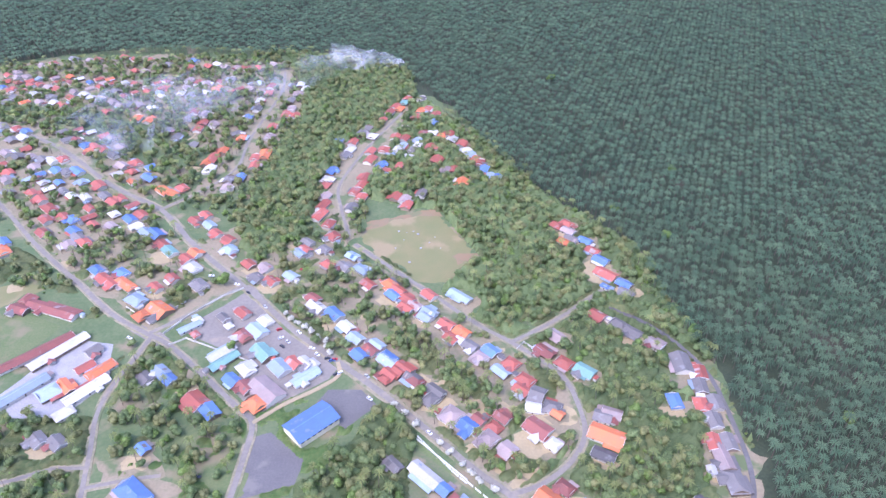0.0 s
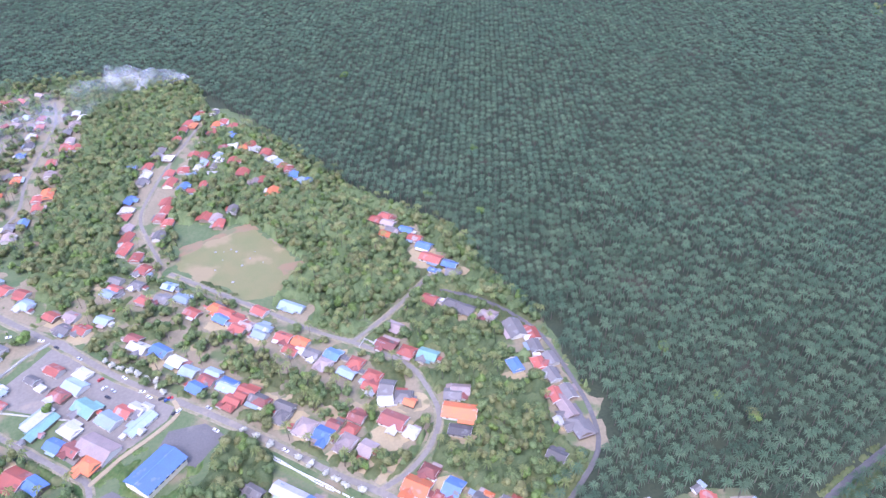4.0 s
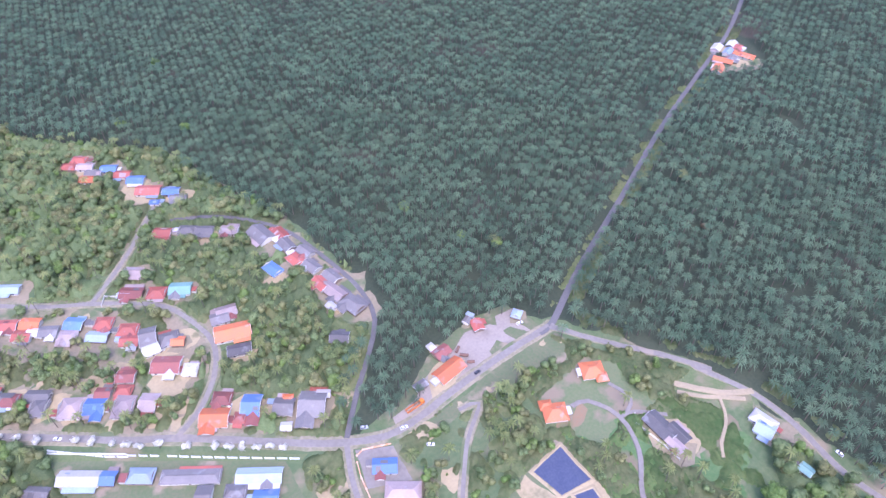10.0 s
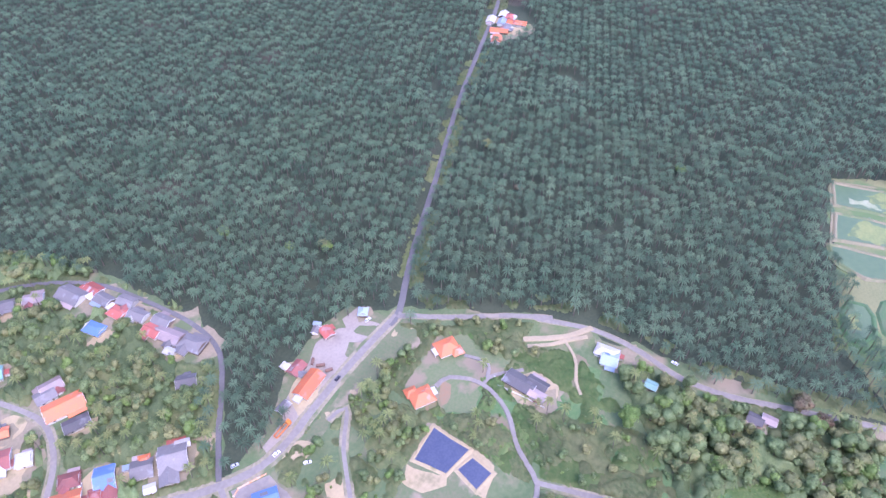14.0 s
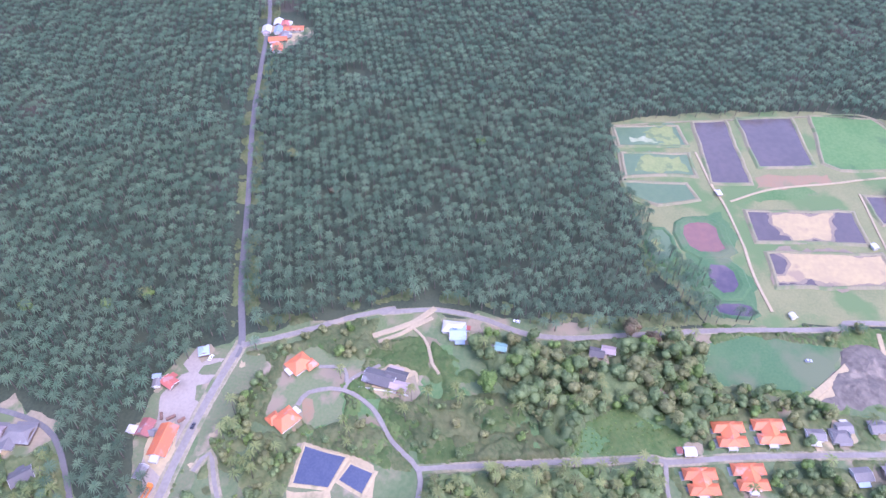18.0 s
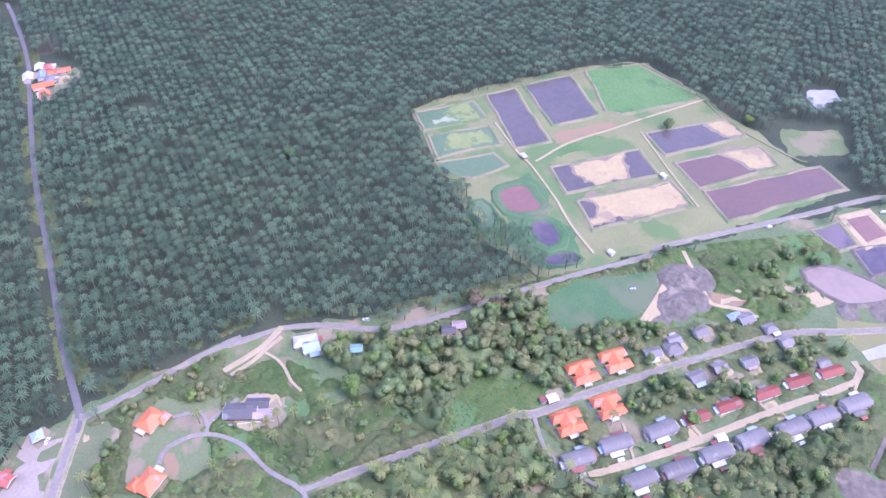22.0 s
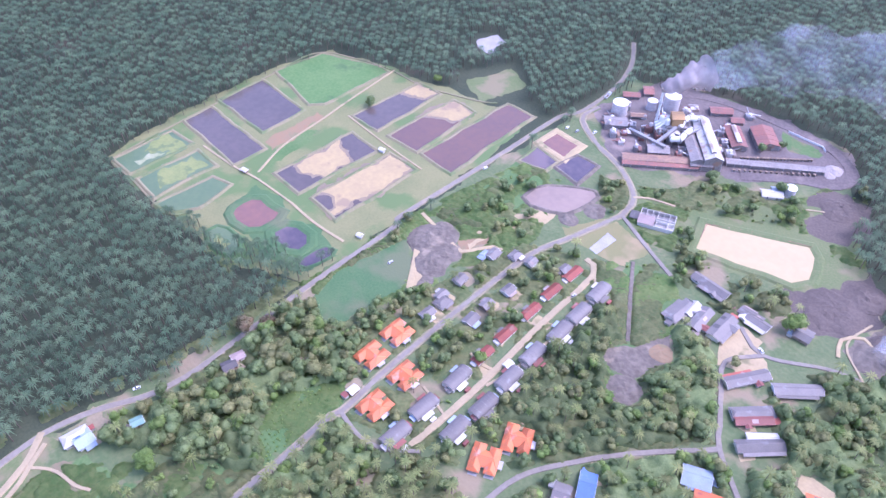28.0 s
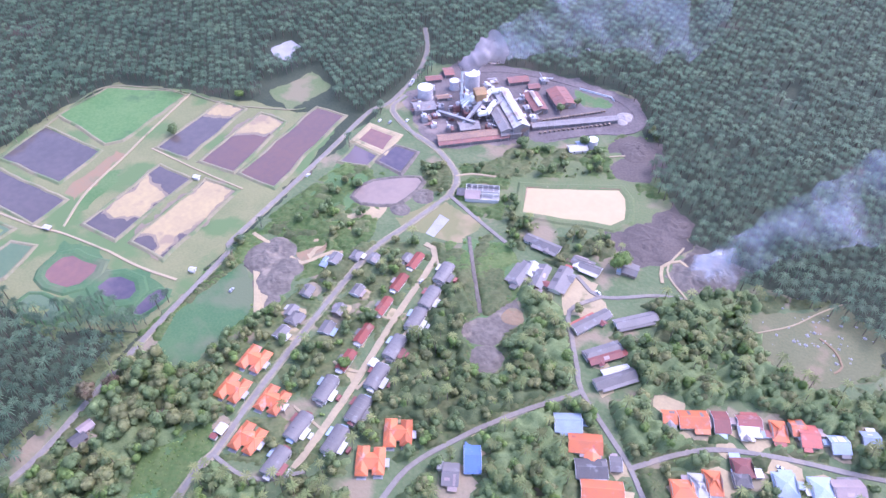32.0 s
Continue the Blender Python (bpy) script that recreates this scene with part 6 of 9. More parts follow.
# Isolated houses of the estate.
A_DARK = -96.0
homes(A_DARK, [
    (233.5, 68.4, 20, 11, 0, "d"), (236.8, 59.0, 14, 7, 0, "d"), (229.4, 56.1, 11, 6, 0, "p"),
    (277.3, 30.5, 15, 9, 10, "w"), (273.4, 27.4, 10, 12, 10, "l"), (265.9, 0.2, 7, 6, 0, "t"),
    (270.3, -57.5, 9, 7, 0, "d"), (272.9, -64.5, 8, 6, 0, "p"),
])
homes(A_ROW, [
    (232.1, -188.6, 11, 9, 0, "g"), (230.5, -175.3, 10, 7, 0, "g"), (240.6, -210.2, 9, 8, 0, "g"),
    (245.2, -243.0, 10, 8, 0, "g"), (212.9, -210.0, 9, 7, 0, "g"), (209.6, -194.2, 10, 8, 0, "g"),
    (237.4, -191.8, 9, 7, 0, "g"), (213.9, -229.3, 9, 7, 0, "g"), (235.2, -254.0, 9, 7, 0, "g"),
    (223.9, -258.5, 8, 7, 0, "g"), (204.9, -271.8, 8, 6, 0, "g"), (249.2, -238.9, 6, 4, 0, "l"),
    (210.4, -106.5, 6, 5, 0, "w"),
])
homes(A_END, [
    (53.9, -219.4, 16, 13, 0, "l"), (40.1, -213.5, 20, 13, 0, "o"), (30.8, -201.6, 18, 12, 0, "d"),
    (20.5, -193.7, 24, 12, 0, "o"), (85.7, -170.4, 9, 18, 0, "b"), (90.4, -156.4, 9, 14, 0, "g"),
    (6.7, -256.5, 13, 9, 0, "o"), (-3.0, -261.5, 18, 12, 0, "o"), (-16.4, -268.6, 9, 15, 0, "n"),
    (-29.4, -277.6, 14, 9, 0, "n"), (-31.5, -272.1, 13, 7, 0, "w"), (-44.8, -281.4, 9, 14, 0, "o"),
    (-52.8, -289.4, 8, 11, 0, "o"), (-59.4, -287.6, 11, 15, 0, "r"), (-74.5, -291.7, 10, 12, 0, "l"),
])
homes(A_END, [
    (-74.5, -291.7, 10, 12, 0, "l"), (-88.0, -304.9, 10, 10, 0, "l"), (-35.4, -248.3, 12, 12, 0, "n"),
    (-57.1, -251.3, 13, 15, 0, "l"), (-73.9, -259.1, 13, 16, 0, "l"), (-14.4, -218.3, 15, 12, 0, "o"),
    (-20.2, -224.6, 10, 16, 0, "w"), (-25.3, -230.8, 10, 15, 0, "o"), (-84.7, -267.0, 18, 12, 0, "p"),
    (-37.4, -241.1, 10, 9, 0, "d"), (21.1, -211.6, 6, 9, 0, "g"),
])

# Workers' quarters below the cream pond.
A_Q = -173.8
quarters(A_Q, [
    (135.3, -337.6, 32, 8, 0, "g"), (133.2, -304.4, 28, 9, 90, "g"), (121.0, -308.7, 26, 9, 90, "g"),
    (108.8, -314.1, 28, 10, 90, "g"), (129.7, -311.3, 16, 6, 90, "w"), (103.4, -336.9, 18, 8, 0, "g"),
    (97.4, -335.5, 18, 7, 0, "g"), (73.9, -348.3, 12, 9, 0, "g"),
])
A_Q2 = -118.3
quarters(A_Q2, [
    (75.8, -293.5, 34, 8, 0, "g"), (53.1, -310.1, 34, 8, -16, "g"), (59.9, -276.4, 30, 8, -8, "g"),
    (56.3, -272.8, 26, 6, -8, "n"), (44.9, -261.7, 32, 8, -8, "g"), (47.0, -267.4, 20, 5, -8, "w"),
])
# Hamlet along the plantation road.
A_HAM = 13.5
homes(A_HAM, [
    (634.3, 268.7, 13, 9, 0, "w"), (649.8, 261.4, 12, 9, 0, "w"), (616.1, 251.5, 20, 10, 90, "o"),
    (598.7, 246.6, 16, 10, 0, "o"), (638.8, 242.0, 22, 8, 90, "o"), (647.2, 253.9, 13, 9, 0, "r"),
    (634.0, 256.6, 14, 8, 0, "l"), (624.4, 247.3, 13, 9, 0, "g"),
])


for q, l in (((435.1, -149.5), 5), ((390.8, -249.5), 4), ((317.5, -180.6), 3.5)):
    house(*q, 20.0, l, 2.8, "w", False, "pump_house", "small pump hut by the ponds", "pump houses")


# ---------------------------------------------------------------- special houses
def barrel(l, w, eave, rise, n=8, over=0.4, thick=0.15):
    """A curved sheet roof along x."""
    v, f = [], []
    for x in (-l / 2 - over, l / 2 + over):
        for t_ in (0, -thick):
            for i in range(n + 1):
                a = math.pi * (0.12 + 0.76 * i / n)
                k = (math.sin(a) - math.sin(math.pi * 0.12)) / (1 - math.sin(math.pi * 0.12))
                v.append((x, -(w / 2 + over) * math.cos(a) / math.cos(math.pi * 0.12), eave + rise * k + t_))
    m = n + 1
    for i in range(n):
        f += [(i + 1, i, 2 * m + i, 2 * m + i + 1), (m + i, m + i + 1, 3 * m + i + 1, 3 * m + i), (i, i + 1, m + i + 1, m + i), (2 * m + i + 1, 2 * m + i, 3 * m + i, 3 * m + i + 1)]
    f += [(0, m, 3 * m, 2 * m), (m - 1, 3 * m - 1, 4 * m - 1, 2 * m - 1)]
    return v, f


def row_house(x, y, turn, l=17.0, w=8.4):
    r = random.Random(int(x * 3 + y))
    top = empty_at("row_house", x, y, turn + r.uniform(-2, 2))
    part("wall", *walls(l, w, 3.0, 1.2), WALL, top)
    roof = part("roof", *barrel(l, w, 3.0, 2.0), MATS["roof_g"], top, "curved grey fibre-cement roof")
    for i in range(0, 7):
        q = -l / 2 + l * i / 6
        v, f = barrel(0.22, w, 3.06, 2.02, over=0.02, thick=0.1)
        part("seam", [(x_ + q, y_, z_) for x_, y_, z_ in v], f, MATS["roof_g"], roof)
    s = r.choice((-1, 1))
    c = r.choice(["w", "l", "n", "g"])
    part("annex_roof", *shed_roof(-l / 2 - 2.2, -w * 0.40, -l / 2 + 0.2, w * 0.1, 2.5, 2.8), MATS["roof_" + c], top, ROOF_WORDS[c] + " annex roof")
    part("annex_wall", *box(-l / 2 - 1.9, -w * 0.36, -0.1, -l / 2, w * 0.06, 2.3), WALL, top)
    part("porch_roof", *shed_roof(l * 0.05, s * w * 0.5, l * 0.4, s * (w * 0.5 + 2.6), 2.7, 2.3), MATS["roof_" + r.choice(["w", "n", "l"])], top)
    part("lean_to", *shed_roof(-l * 0.35, -s * w * 0.5, l * 0.1, -s * (w * 0.5 + 3.2), 2.6, 2.2), MATS["roof_" + r.choice(["n", "w", "g"])], top, "patched sheet lean-to")
    part("lean_to", *shed_roof(l * 0.5, -w * 0.3, l * 0.5 + 2.2, w * 0.25, 2.6, 2.3), MATS["roof_" + r.choice(["n", "w", "l", "w"])], top, "patched sheet lean-to")
    part("outhouse", *box(-l * 0.2, -s * (w * 0.5 + 6.0), -0.1, l * 0.02, -s * (w * 0.5 + 4.2), 2.1), MATS["roof_" + r.choice(["n", "w"])], top)
    openings(top, l, w, 3.0, r)
    FEET.append((x, y, l * 0.5))
    tagged(top, "workers' row house with a curved grey roof beside a sandy track", "house", "row houses")


def bungalow(x, y, turn):
    top = empty_at("bungalow", x, y, turn)
    R = MATS["roof_o"]
    part("wall", *box(-7.2, -4.1, -0.2, 7.2, 4.1, 2.9), WALL, top, "white painted walls")
    part("wing_wall", *box(-6.8, -8.0, -0.2, -1.8, 8.0, 2.9), WALL, top)
    part("wing_wall", *box(2.2, -7.4, -0.2, 6.8, 7.4, 2.9), WALL, top)
    part("roof", *gable_roof(14.6, 8.5, 2.9, 2.3, hip=3.2), R, top, "bright orange tiled hip roof")
    part("wing_roof", *shifted(gable_roof(16.6, 5.6, 2.95, 2.0, hip=2.0), -4.3, 0, 0.02, 1), R, top, "bright orange tiled hip roof")
    part("wing_roof", *shifted(gable_roof(15.2, 5.2, 2.95, 1.9, hip=2.0), 4.5, 0, 0.04, 1), R, top, "bright orange tiled hip roof")
    part("ridge_cap", *beam((-4.6, 0, 5.24), (4.6, 0, 5.24), 0.35, 0.12), R, top)
    for q, k in ((-4.3, 7.0), (4.5, 6.2)):
        part("ridge_cap", *beam((q, -k, 4.98), (q, k, 4.98), 0.35, 0.12), R, top)
    for q, k in ((-4.3, 8.7), (4.5, 8.0)):
        part("fascia", *box(q - 2.9, -k - 0.06, 2.25, q + 2.9, -k + 0.12, 2.55), WALL, top, "white fascia board")
        part("step", *box(q - 2.6, -k - 1.3, -0.1, q + 2.6, -k + 0.7, 0.25), CONCRETE, top)
        part("window", *box(q - 1.2, -k + 0.62, 0.9, q + 1.2, -k + 0.72, 2.1), DARK, top)
    part("carport_roof", *shed_roof(7.2, -3.5, 10.2, 1.5, 2.5, 2.6), MATS["roof_w"], top)
    part("post", *beam((9.9, -3.2, -0.1), (9.9, -3.2, 2.45), 0.2), WALL, top)
    part("post", *beam((9.9, 1.2, -0.1), (9.9, 1.2, 2.45), 0.2), WALL, top)
    FEET.append((x, y, 9.5))
    tagged(top, "staff bungalow with bright orange tiled cross-hipped roof and white walls", "bungalow", "staff bungalows")


for q, da in (((229.4, -151.4), 0), ((224.5, -129.3), 0), ((200.0, -136.5), 0), ((193.7, -110.9), 0), ((128.2, -160.5), 25), ((130.1, -138.5), 25)):
    bungalow(*q, A_ROW - 90 + da)


def compact_bungalow(x, y, turn):
    """A square hip roof with a lower hipped porch at one corner."""
    top = empty_at("bungalow", x, y, turn)
    R = MATS["roof_o"]
    part("wall", *box(-6.2, -5.2, -0.2, 6.2, 5.2, 2.9), WALL, top, "white painted walls")
    roof = part("roof", *gable_roof(12.6, 10.8, 2.9, 2.7, hip=5.0), R, top, "bright orange tiled hip roof")
    part("ridge_cap", *beam((-1.6, 0, 5.64), (1.6, 0, 5.64), 0.35, 0.12), R, roof)
    part("porch_roof", *shifted(gable_roof(6.2, 5.6, 2.7, 1.5, hip=2.4), 4.2, -5.4), R, top, "bright orange tiled hip roof")
    for a in (2.2, 6.4):
        part("post", *beam((a, -7.6, -0.1), (a, -7.6, 2.7), 0.22), WALL, top)
    openings(top, 12.4, 10.4, 2.9, random.Random(int(x)))
    part("carport_roof", *shed_roof(-9.4, -3.0, -6.2, 2.5, 2.5, 2.6), MATS["roof_w"], top)
    part("post", *beam((-9.1, -2.7, -0.1), (-9.1, -2.7, 2.45), 0.2), WALL, top)
    FEET.append((x, y, 9.0))
    tagged(top, "compact staff bungalow with a bright orange hip roof on a lawn", "bungalow", "staff bungalows")


for q, da in (((236.8, 117.9), 45), ((198.6, 114.6), 225)):
    compact_bungalow(*q, A_ROW + da)
for q in ((171.3, -109.1), (176.2, -132.0), (179.9, -159.3), (153.7, -136.9), (155.8, -159.4), (161.1, -182.9), (165.5, -206.2), (167.9, -231.1), (171.3, -251.2), (176.1, -274.4)):
    row_house(*q, A_ROW)
homes(A_ROW, [(169.1, -189.7, 5, 4, 0, "w")])


RED_SHEET = mat("dark_red_sheet", (0.250, 0.062, 0.044), (0.195, 0.062, 0.047), big=0.18, fine=1.6, rough=0.7, vary="object", amount=0.15, c=(0.24, 0.125, 0.095), c_big=0.16, c_at=0.62)


def red_row_house(x, y, turn, l=14.5, w=5.8):
    """A long plain gable with a pale annex at one end."""
    r = random.Random(int(x * 5 - y))
    top = empty_at("row_house", x, y, turn + r.uniform(-2, 2))
    part("wall", *walls(l, w, 2.9, 1.5), WALL, top)
    roof = part("roof", *gable_roof(l, w, 2.9, 1.5, 0.6), RED_SHEET, top, "dark red sheet roof")
    part("ridge_cap", *beam((-l / 2 - 0.5, 0, 4.43), (l / 2 + 0.5, 0, 4.43), 0.45, 0.08), RED_SHEET, roof)
    part("annex_roof", *shed_roof(-l / 2 - 2.6, -w * 0.4, -l / 2 - 0.65, w * 0.3, 2.4, 2.7), MATS["roof_w"], top, "pale sheet annex roof")
    part("annex_wall", *box(-l / 2 - 2.4, -w * 0.36, -0.1, -l / 2 - 0.02, w * 0.26, 2.25), WALL, top)
    part("porch_roof", *shed_roof(-l * 0.15, w * 0.5 + 0.65, l * 0.2, w * 0.5 + 2.6, 2.45, 2.15), MATS["roof_" + r.choice("gwp")], top)
    openings(top, l, w, 2.9, r)
    FEET.append((x, y, l * 0.5))
    tagged(top, "row house with a dark red gabled roof beside a track", "house", "row houses")


for q in ((183.5, -181.8), (187.6, -203.5), (191.5, -228.3), (195.7, -250.6), (198.5, -272.9)):
    red_row_house(*q, A_ROW)


def hall(x, y, turn, l=29.0, w=18.0):
    top = empty_at("community_hall", x, y, turn)
    h, rise = 6.0, 2.6
    part("wall", *walls(l, w, h, rise), mat("cream_wall", (0.72, 0.66, 0.48), (0.62, 0.57, 0.42), big=0.2, fine=2.0), top, "cream painted walls")
    roof = part("roof", *gable_roof(l, w, h, rise, 0.9), MATS["roof_b"], top, "bright blue sheet roof")
    part("ridge_cap", *beam((-l / 2 - 0.8, 0, h + rise + 0.04), (l / 2 + 0.8, 0, h + rise + 0.04), 0.7, 0.1), MATS["roof_b"], roof)
    for s in (-1, 1):
        for i in range(7):
            q = -l / 2 + l * (i + 0.5) / 7
            part("window", *box(q - 1.3, s * (w / 2 + 0.03) - 0.04, 3.6, q + 1.3, s * (w / 2 + 0.03) + 0.04, 5.0), DARK, top)
        part("buttress", *box(-l / 2, s * (w / 2 + 0.3) - 0.2, -0.1, -l / 2 + 0.6, s * (w / 2 + 0.3) + 0.2, 5.5), WALL, top)
    part("door", *box(l / 2, -2.0, 0, l / 2 + 0.08, 2.0, 3.2), TIMBER, top)
    part("canopy", *box(l / 2, -3.0, 3.3, l / 2 + 2.4, 3.0, 3.5), CONCRETE, top)
    FEET.append((x, y, 16))
    tagged(top, "large community hall with bright blue gabled roof and cream walls", "hall")


hall(*(-81.3, 298.1), 43.3)


def open_building(x, y, turn, l, w):
    """Walls of rooms without a roof, and a rusty roof over one end."""
    top = empty_at("unfinished_building", x, y, turn)
    part("floor_slab", *box(-l / 2 - 0.5, -w / 2 - 0.5, -0.1, l / 2 + 0.5, w / 2 + 0.5, 0.2), CONCRETE, top)
    for i in range(7):
        q = -l / 2 + l * i / 6
        part("cross_wall", *box(q - 0.2, w * 0.05, 0.2, q + 0.2, w / 2, 3.2), WALL, top)
        if i % 2:
            part("cross_wall", *box(q - 0.2, -w / 2, 0.2, q + 0.2, -w * 0.1, 3.0), WALL, top)
    for q in (-w / 2, -w * 0.08, w * 0.05, w / 2):
        part("long_wall", *box(-l / 2, q - 0.2, 0.2, l / 2, q + 0.2, 3.2), WALL, top)
    part("roof", *shed_roof(-l / 2 - 0.6, -w / 2 - 0.6, -l * 0.05, w * 0.02, 3.5, 4.2), MATS["roof_p"], top, "rusty pink sheet roof")
    part("roof", *shed_roof(-l / 2 - 7, -w * 0.3, -l / 2 - 0.3, w * 0.2, 2.8, 3.2), MATS["roof_d"], top)
    FEET.append((x, y, l * 0.55))
    tagged(top, "unroofed white-walled building of small rooms beside the estate road", "building")


open_building(*(199.4, -359.8), -150.7, 25, 17)


# ---------------------------------------------------------------- the palm oil mill
WHITE_ROOF = mat("pale_sheet", (0.58, 0.56, 0.53), (0.44, 0.41, 0.39), big=0.12, fine=0.8, rough=0.5, c=(0.34, 0.26, 0.21), c_big=0.09, c_at=0.54)
GREY_ROOF = mat("sooty_sheet", (0.28, 0.255, 0.24), (0.19, 0.170, 0.160), big=0.12, fine=0.8, rough=0.6, c=(0.27, 0.175, 0.13), c_big=0.1, c_at=0.58)
RUST_ROOF = mat("rusty_sheet", (0.29, 0.125, 0.095), (0.21, 0.115, 0.10), big=0.12, fine=0.8, rough=0.7, c=(0.40, 0.30, 0.27), c_big=0.1, c_at=0.66)
TAN_ROOF = mat("tan_sheet", (0.30, 0.185, 0.115), (0.20, 0.13, 0.105), big=0.12, fine=0.8, rough=0.6, c=(0.36, 0.24, 0.13), c_big=0.1, c_at=0.6)
TANK = mat("tank_paint", (0.62, 0.58, 0.57), (0.50, 0.46, 0.46), big=0.2, fine=0.7, rough=0.5, c=(0.38, 0.28, 0.24), c_big=0.12, c_at=0.6)
WHITE = mat("white_paint", (0.82, 0.82, 0.80), (0.72, 0.72, 0.70), big=0.3, fine=1.5, rough=0.5)


def mill_shed(x, y, turn, l, w, h, rise, roof, label, monitor=False, open_side=False):
    top = empty_at("mill_shed", x, y, turn)
    part("wall", *walls(l, w, h, rise), GREY_ROOF, top, "sooty sheet walls")
    r = part("roof", *gable_roof(l, w, h, rise, 0.8), roof, top)
    n = int(l / 6)
    for i in range(n + 1):
        q = -l / 2 + l * i / n
        for s in (-1, 1):
            part("column", *beam((q, s * (w / 2 + 0.25), -0.2), (q, s * (w / 2 + 0.25), h), 0.35), STEEL, top)
    for i in range(1, n):
        q = -l / 2 + l * i / n
        for s in (-1, 1):
            part("roof_seam", *beam((q, s * 0.2, h + rise + 0.06), (q, s * (w / 2 + 0.6), h + 0.0), 0.18, 0.1), roof, r)
    if monitor:
        part("roof_monitor", *shifted(gable_roof(l * 0.85, w * 0.28, h + rise + 0.9, 0.7, 0.3), 0, 0, 0), WHITE_ROOF, r, "raised white ridge vent")
        part("monitor_wall", *box(-l * 0.42, -w * 0.13, h + rise - 0.8, l * 0.42, w * 0.13, h + rise + 0.9), GREY_ROOF, r)
    part("door", *box(l / 2, -2.2, 0, l / 2 + 0.1, 2.2, 4.0), TIMBER, top)
    FEET.append((x, y, max(l, w) * 0.5))
    tagged(top, label, "mill building", "mill buildings")


def tank(x, y, r, h, label, stair=True):
    top = empty_at("storage_tank", x, y)
    part("shell", *lathe([(r, -0.2), (r, h)], 28), TANK, top, smooth=False)
    part("roof", *lathe([(r + 0.15, h), (r + 0.15, h + 0.2), (r * 0.5, h + r * 0.14), (0.2, h + r * 0.2)], 28), WHITE, top, "white conical tank roof")
    for k in (0.33, 0.66):
        part("hoop", *lathe([(r + 0.02, h * k), (r + 0.1, h * k), (r + 0.1, h * k + 0.15), (r + 0.02, h * k + 0.15)], 28), STEEL, top)
    part("ladder", *merge(beam((r + 0.3, -0.3, 0), (r + 0.3, -0.3, h + 0.8), 0.1), beam((r + 0.3, 0.3, 0), (r + 0.3, 0.3, h + 0.8), 0.1), *[beam((r + 0.3, -0.3, 0.5 + k), (r + 0.3, 0.3, 0.5 + k), 0.06) for k in range(int(h))]), STEEL, top)
    part("base", *lathe([(r + 0.8, -0.2), (r + 0.8, 0.3)], 28), CONCRETE, top)
    FEET.append((x, y, r + 1))
    tagged(top, label, "tank", "storage tanks")


A_MILL = 139.2
A_RAMP = -134.4
mill_shed(*(234.1, -458.9), A_MILL, 56, 13, 11.0, 3.0, WHITE_ROOF, "tall long mill shed with pale sheet roof", True)
mill_shed(*(241.0, -450.4), A_MILL, 52, 11, 8.0, 2.0, GREY_ROOF, "long sooty mill shed beside the main hall")
mill_shed(*(223.1, -438.7), A_RAMP, 16, 14, 5.0, 1.5, GREY_ROOF, "low sooty shed at the loading ramp")
mill_shed(*(244.8, -416.2), A_RAMP, 58, 8, 4.5, 1.4, TAN_ROOF, "long low loading ramp roof of tan sheets")
mill_shed(*(241.2, -412.3), A_RAMP, 58, 5, 3.2, 0.8, RUST_ROOF, "long low rusty lean shed along the ramp")
mill_shed(*(184.5, -482.4), -136.6, 74, 6, 3.6, 1.0, GREY_ROOF, "long narrow grey roof over the fruit cages")
mill_shed(*(225.9, -488.0), A_MILL, 28, 12, 5.0, 1.8, RUST_ROOF, "store shed with rust and white roof sheets", True)
mill_shed(*(211.2, -507.2), A_MILL, 26, 17, 5.0, 2.4, RUST_ROOF, "wide store shed with rusty red roof")
mill_shed(*(257.9, -512.5), A_RAMP, 18, 9, 3.4, 1.4, RUST_ROOF, "low office with a red roof")
mill_shed(*(240.7, -511.1), A_RAMP, 10, 7, 3.2, 1.2, RUST_ROOF, "small red-roofed store in the mill yard")
mill_shed(*(322.6, -470.7), A_RAMP, 14, 7, 3.2, 1.4, RUST_ROOF, "small store with a bright red roof")
mill_shed(*(317.7, -487.7), A_RAMP, 8, 12, 3.2, 1.4, RUST_ROOF, "small store with a bright red roof")
mill_shed(*(297.5, -451.1), A_RAMP, 12, 5, 3.0, 0.8, TAN_ROOF, "small tan-roofed pump house")
mill_shed(*(302.0, -427.6), A_RAMP, 18, 12, 4.0, 1.2, GREY_ROOF, "low grey workshop beside the tanks")
mill_shed(*(253.3, -423.8), A_RAMP, 16, 10, 5.5, 1.5, GREY_ROOF, "low grey sterilizer shed")
tank(*(312.1, -443.4), 6.6, 11, "large pale storage tank with a white roof")
tank(*(299.7, -470.9), 4.2, 8, "small grey storage tank with a white roof")
tank(*(287.5, -481.1), 6.8, 15, "tall pale storage tank with rust stains")
tank(*(158.7, -463.0), 4.2, 7, "white water tank on bare ground")


TAN_CLAD = mat("tan_cladding", (0.44, 0.27, 0.115), (0.34, 0.215, 0.11), big=0.12, fine=0.8, rough=0.6, c=(0.40, 0.35, 0.29), c_big=0.1, c_at=0.6)


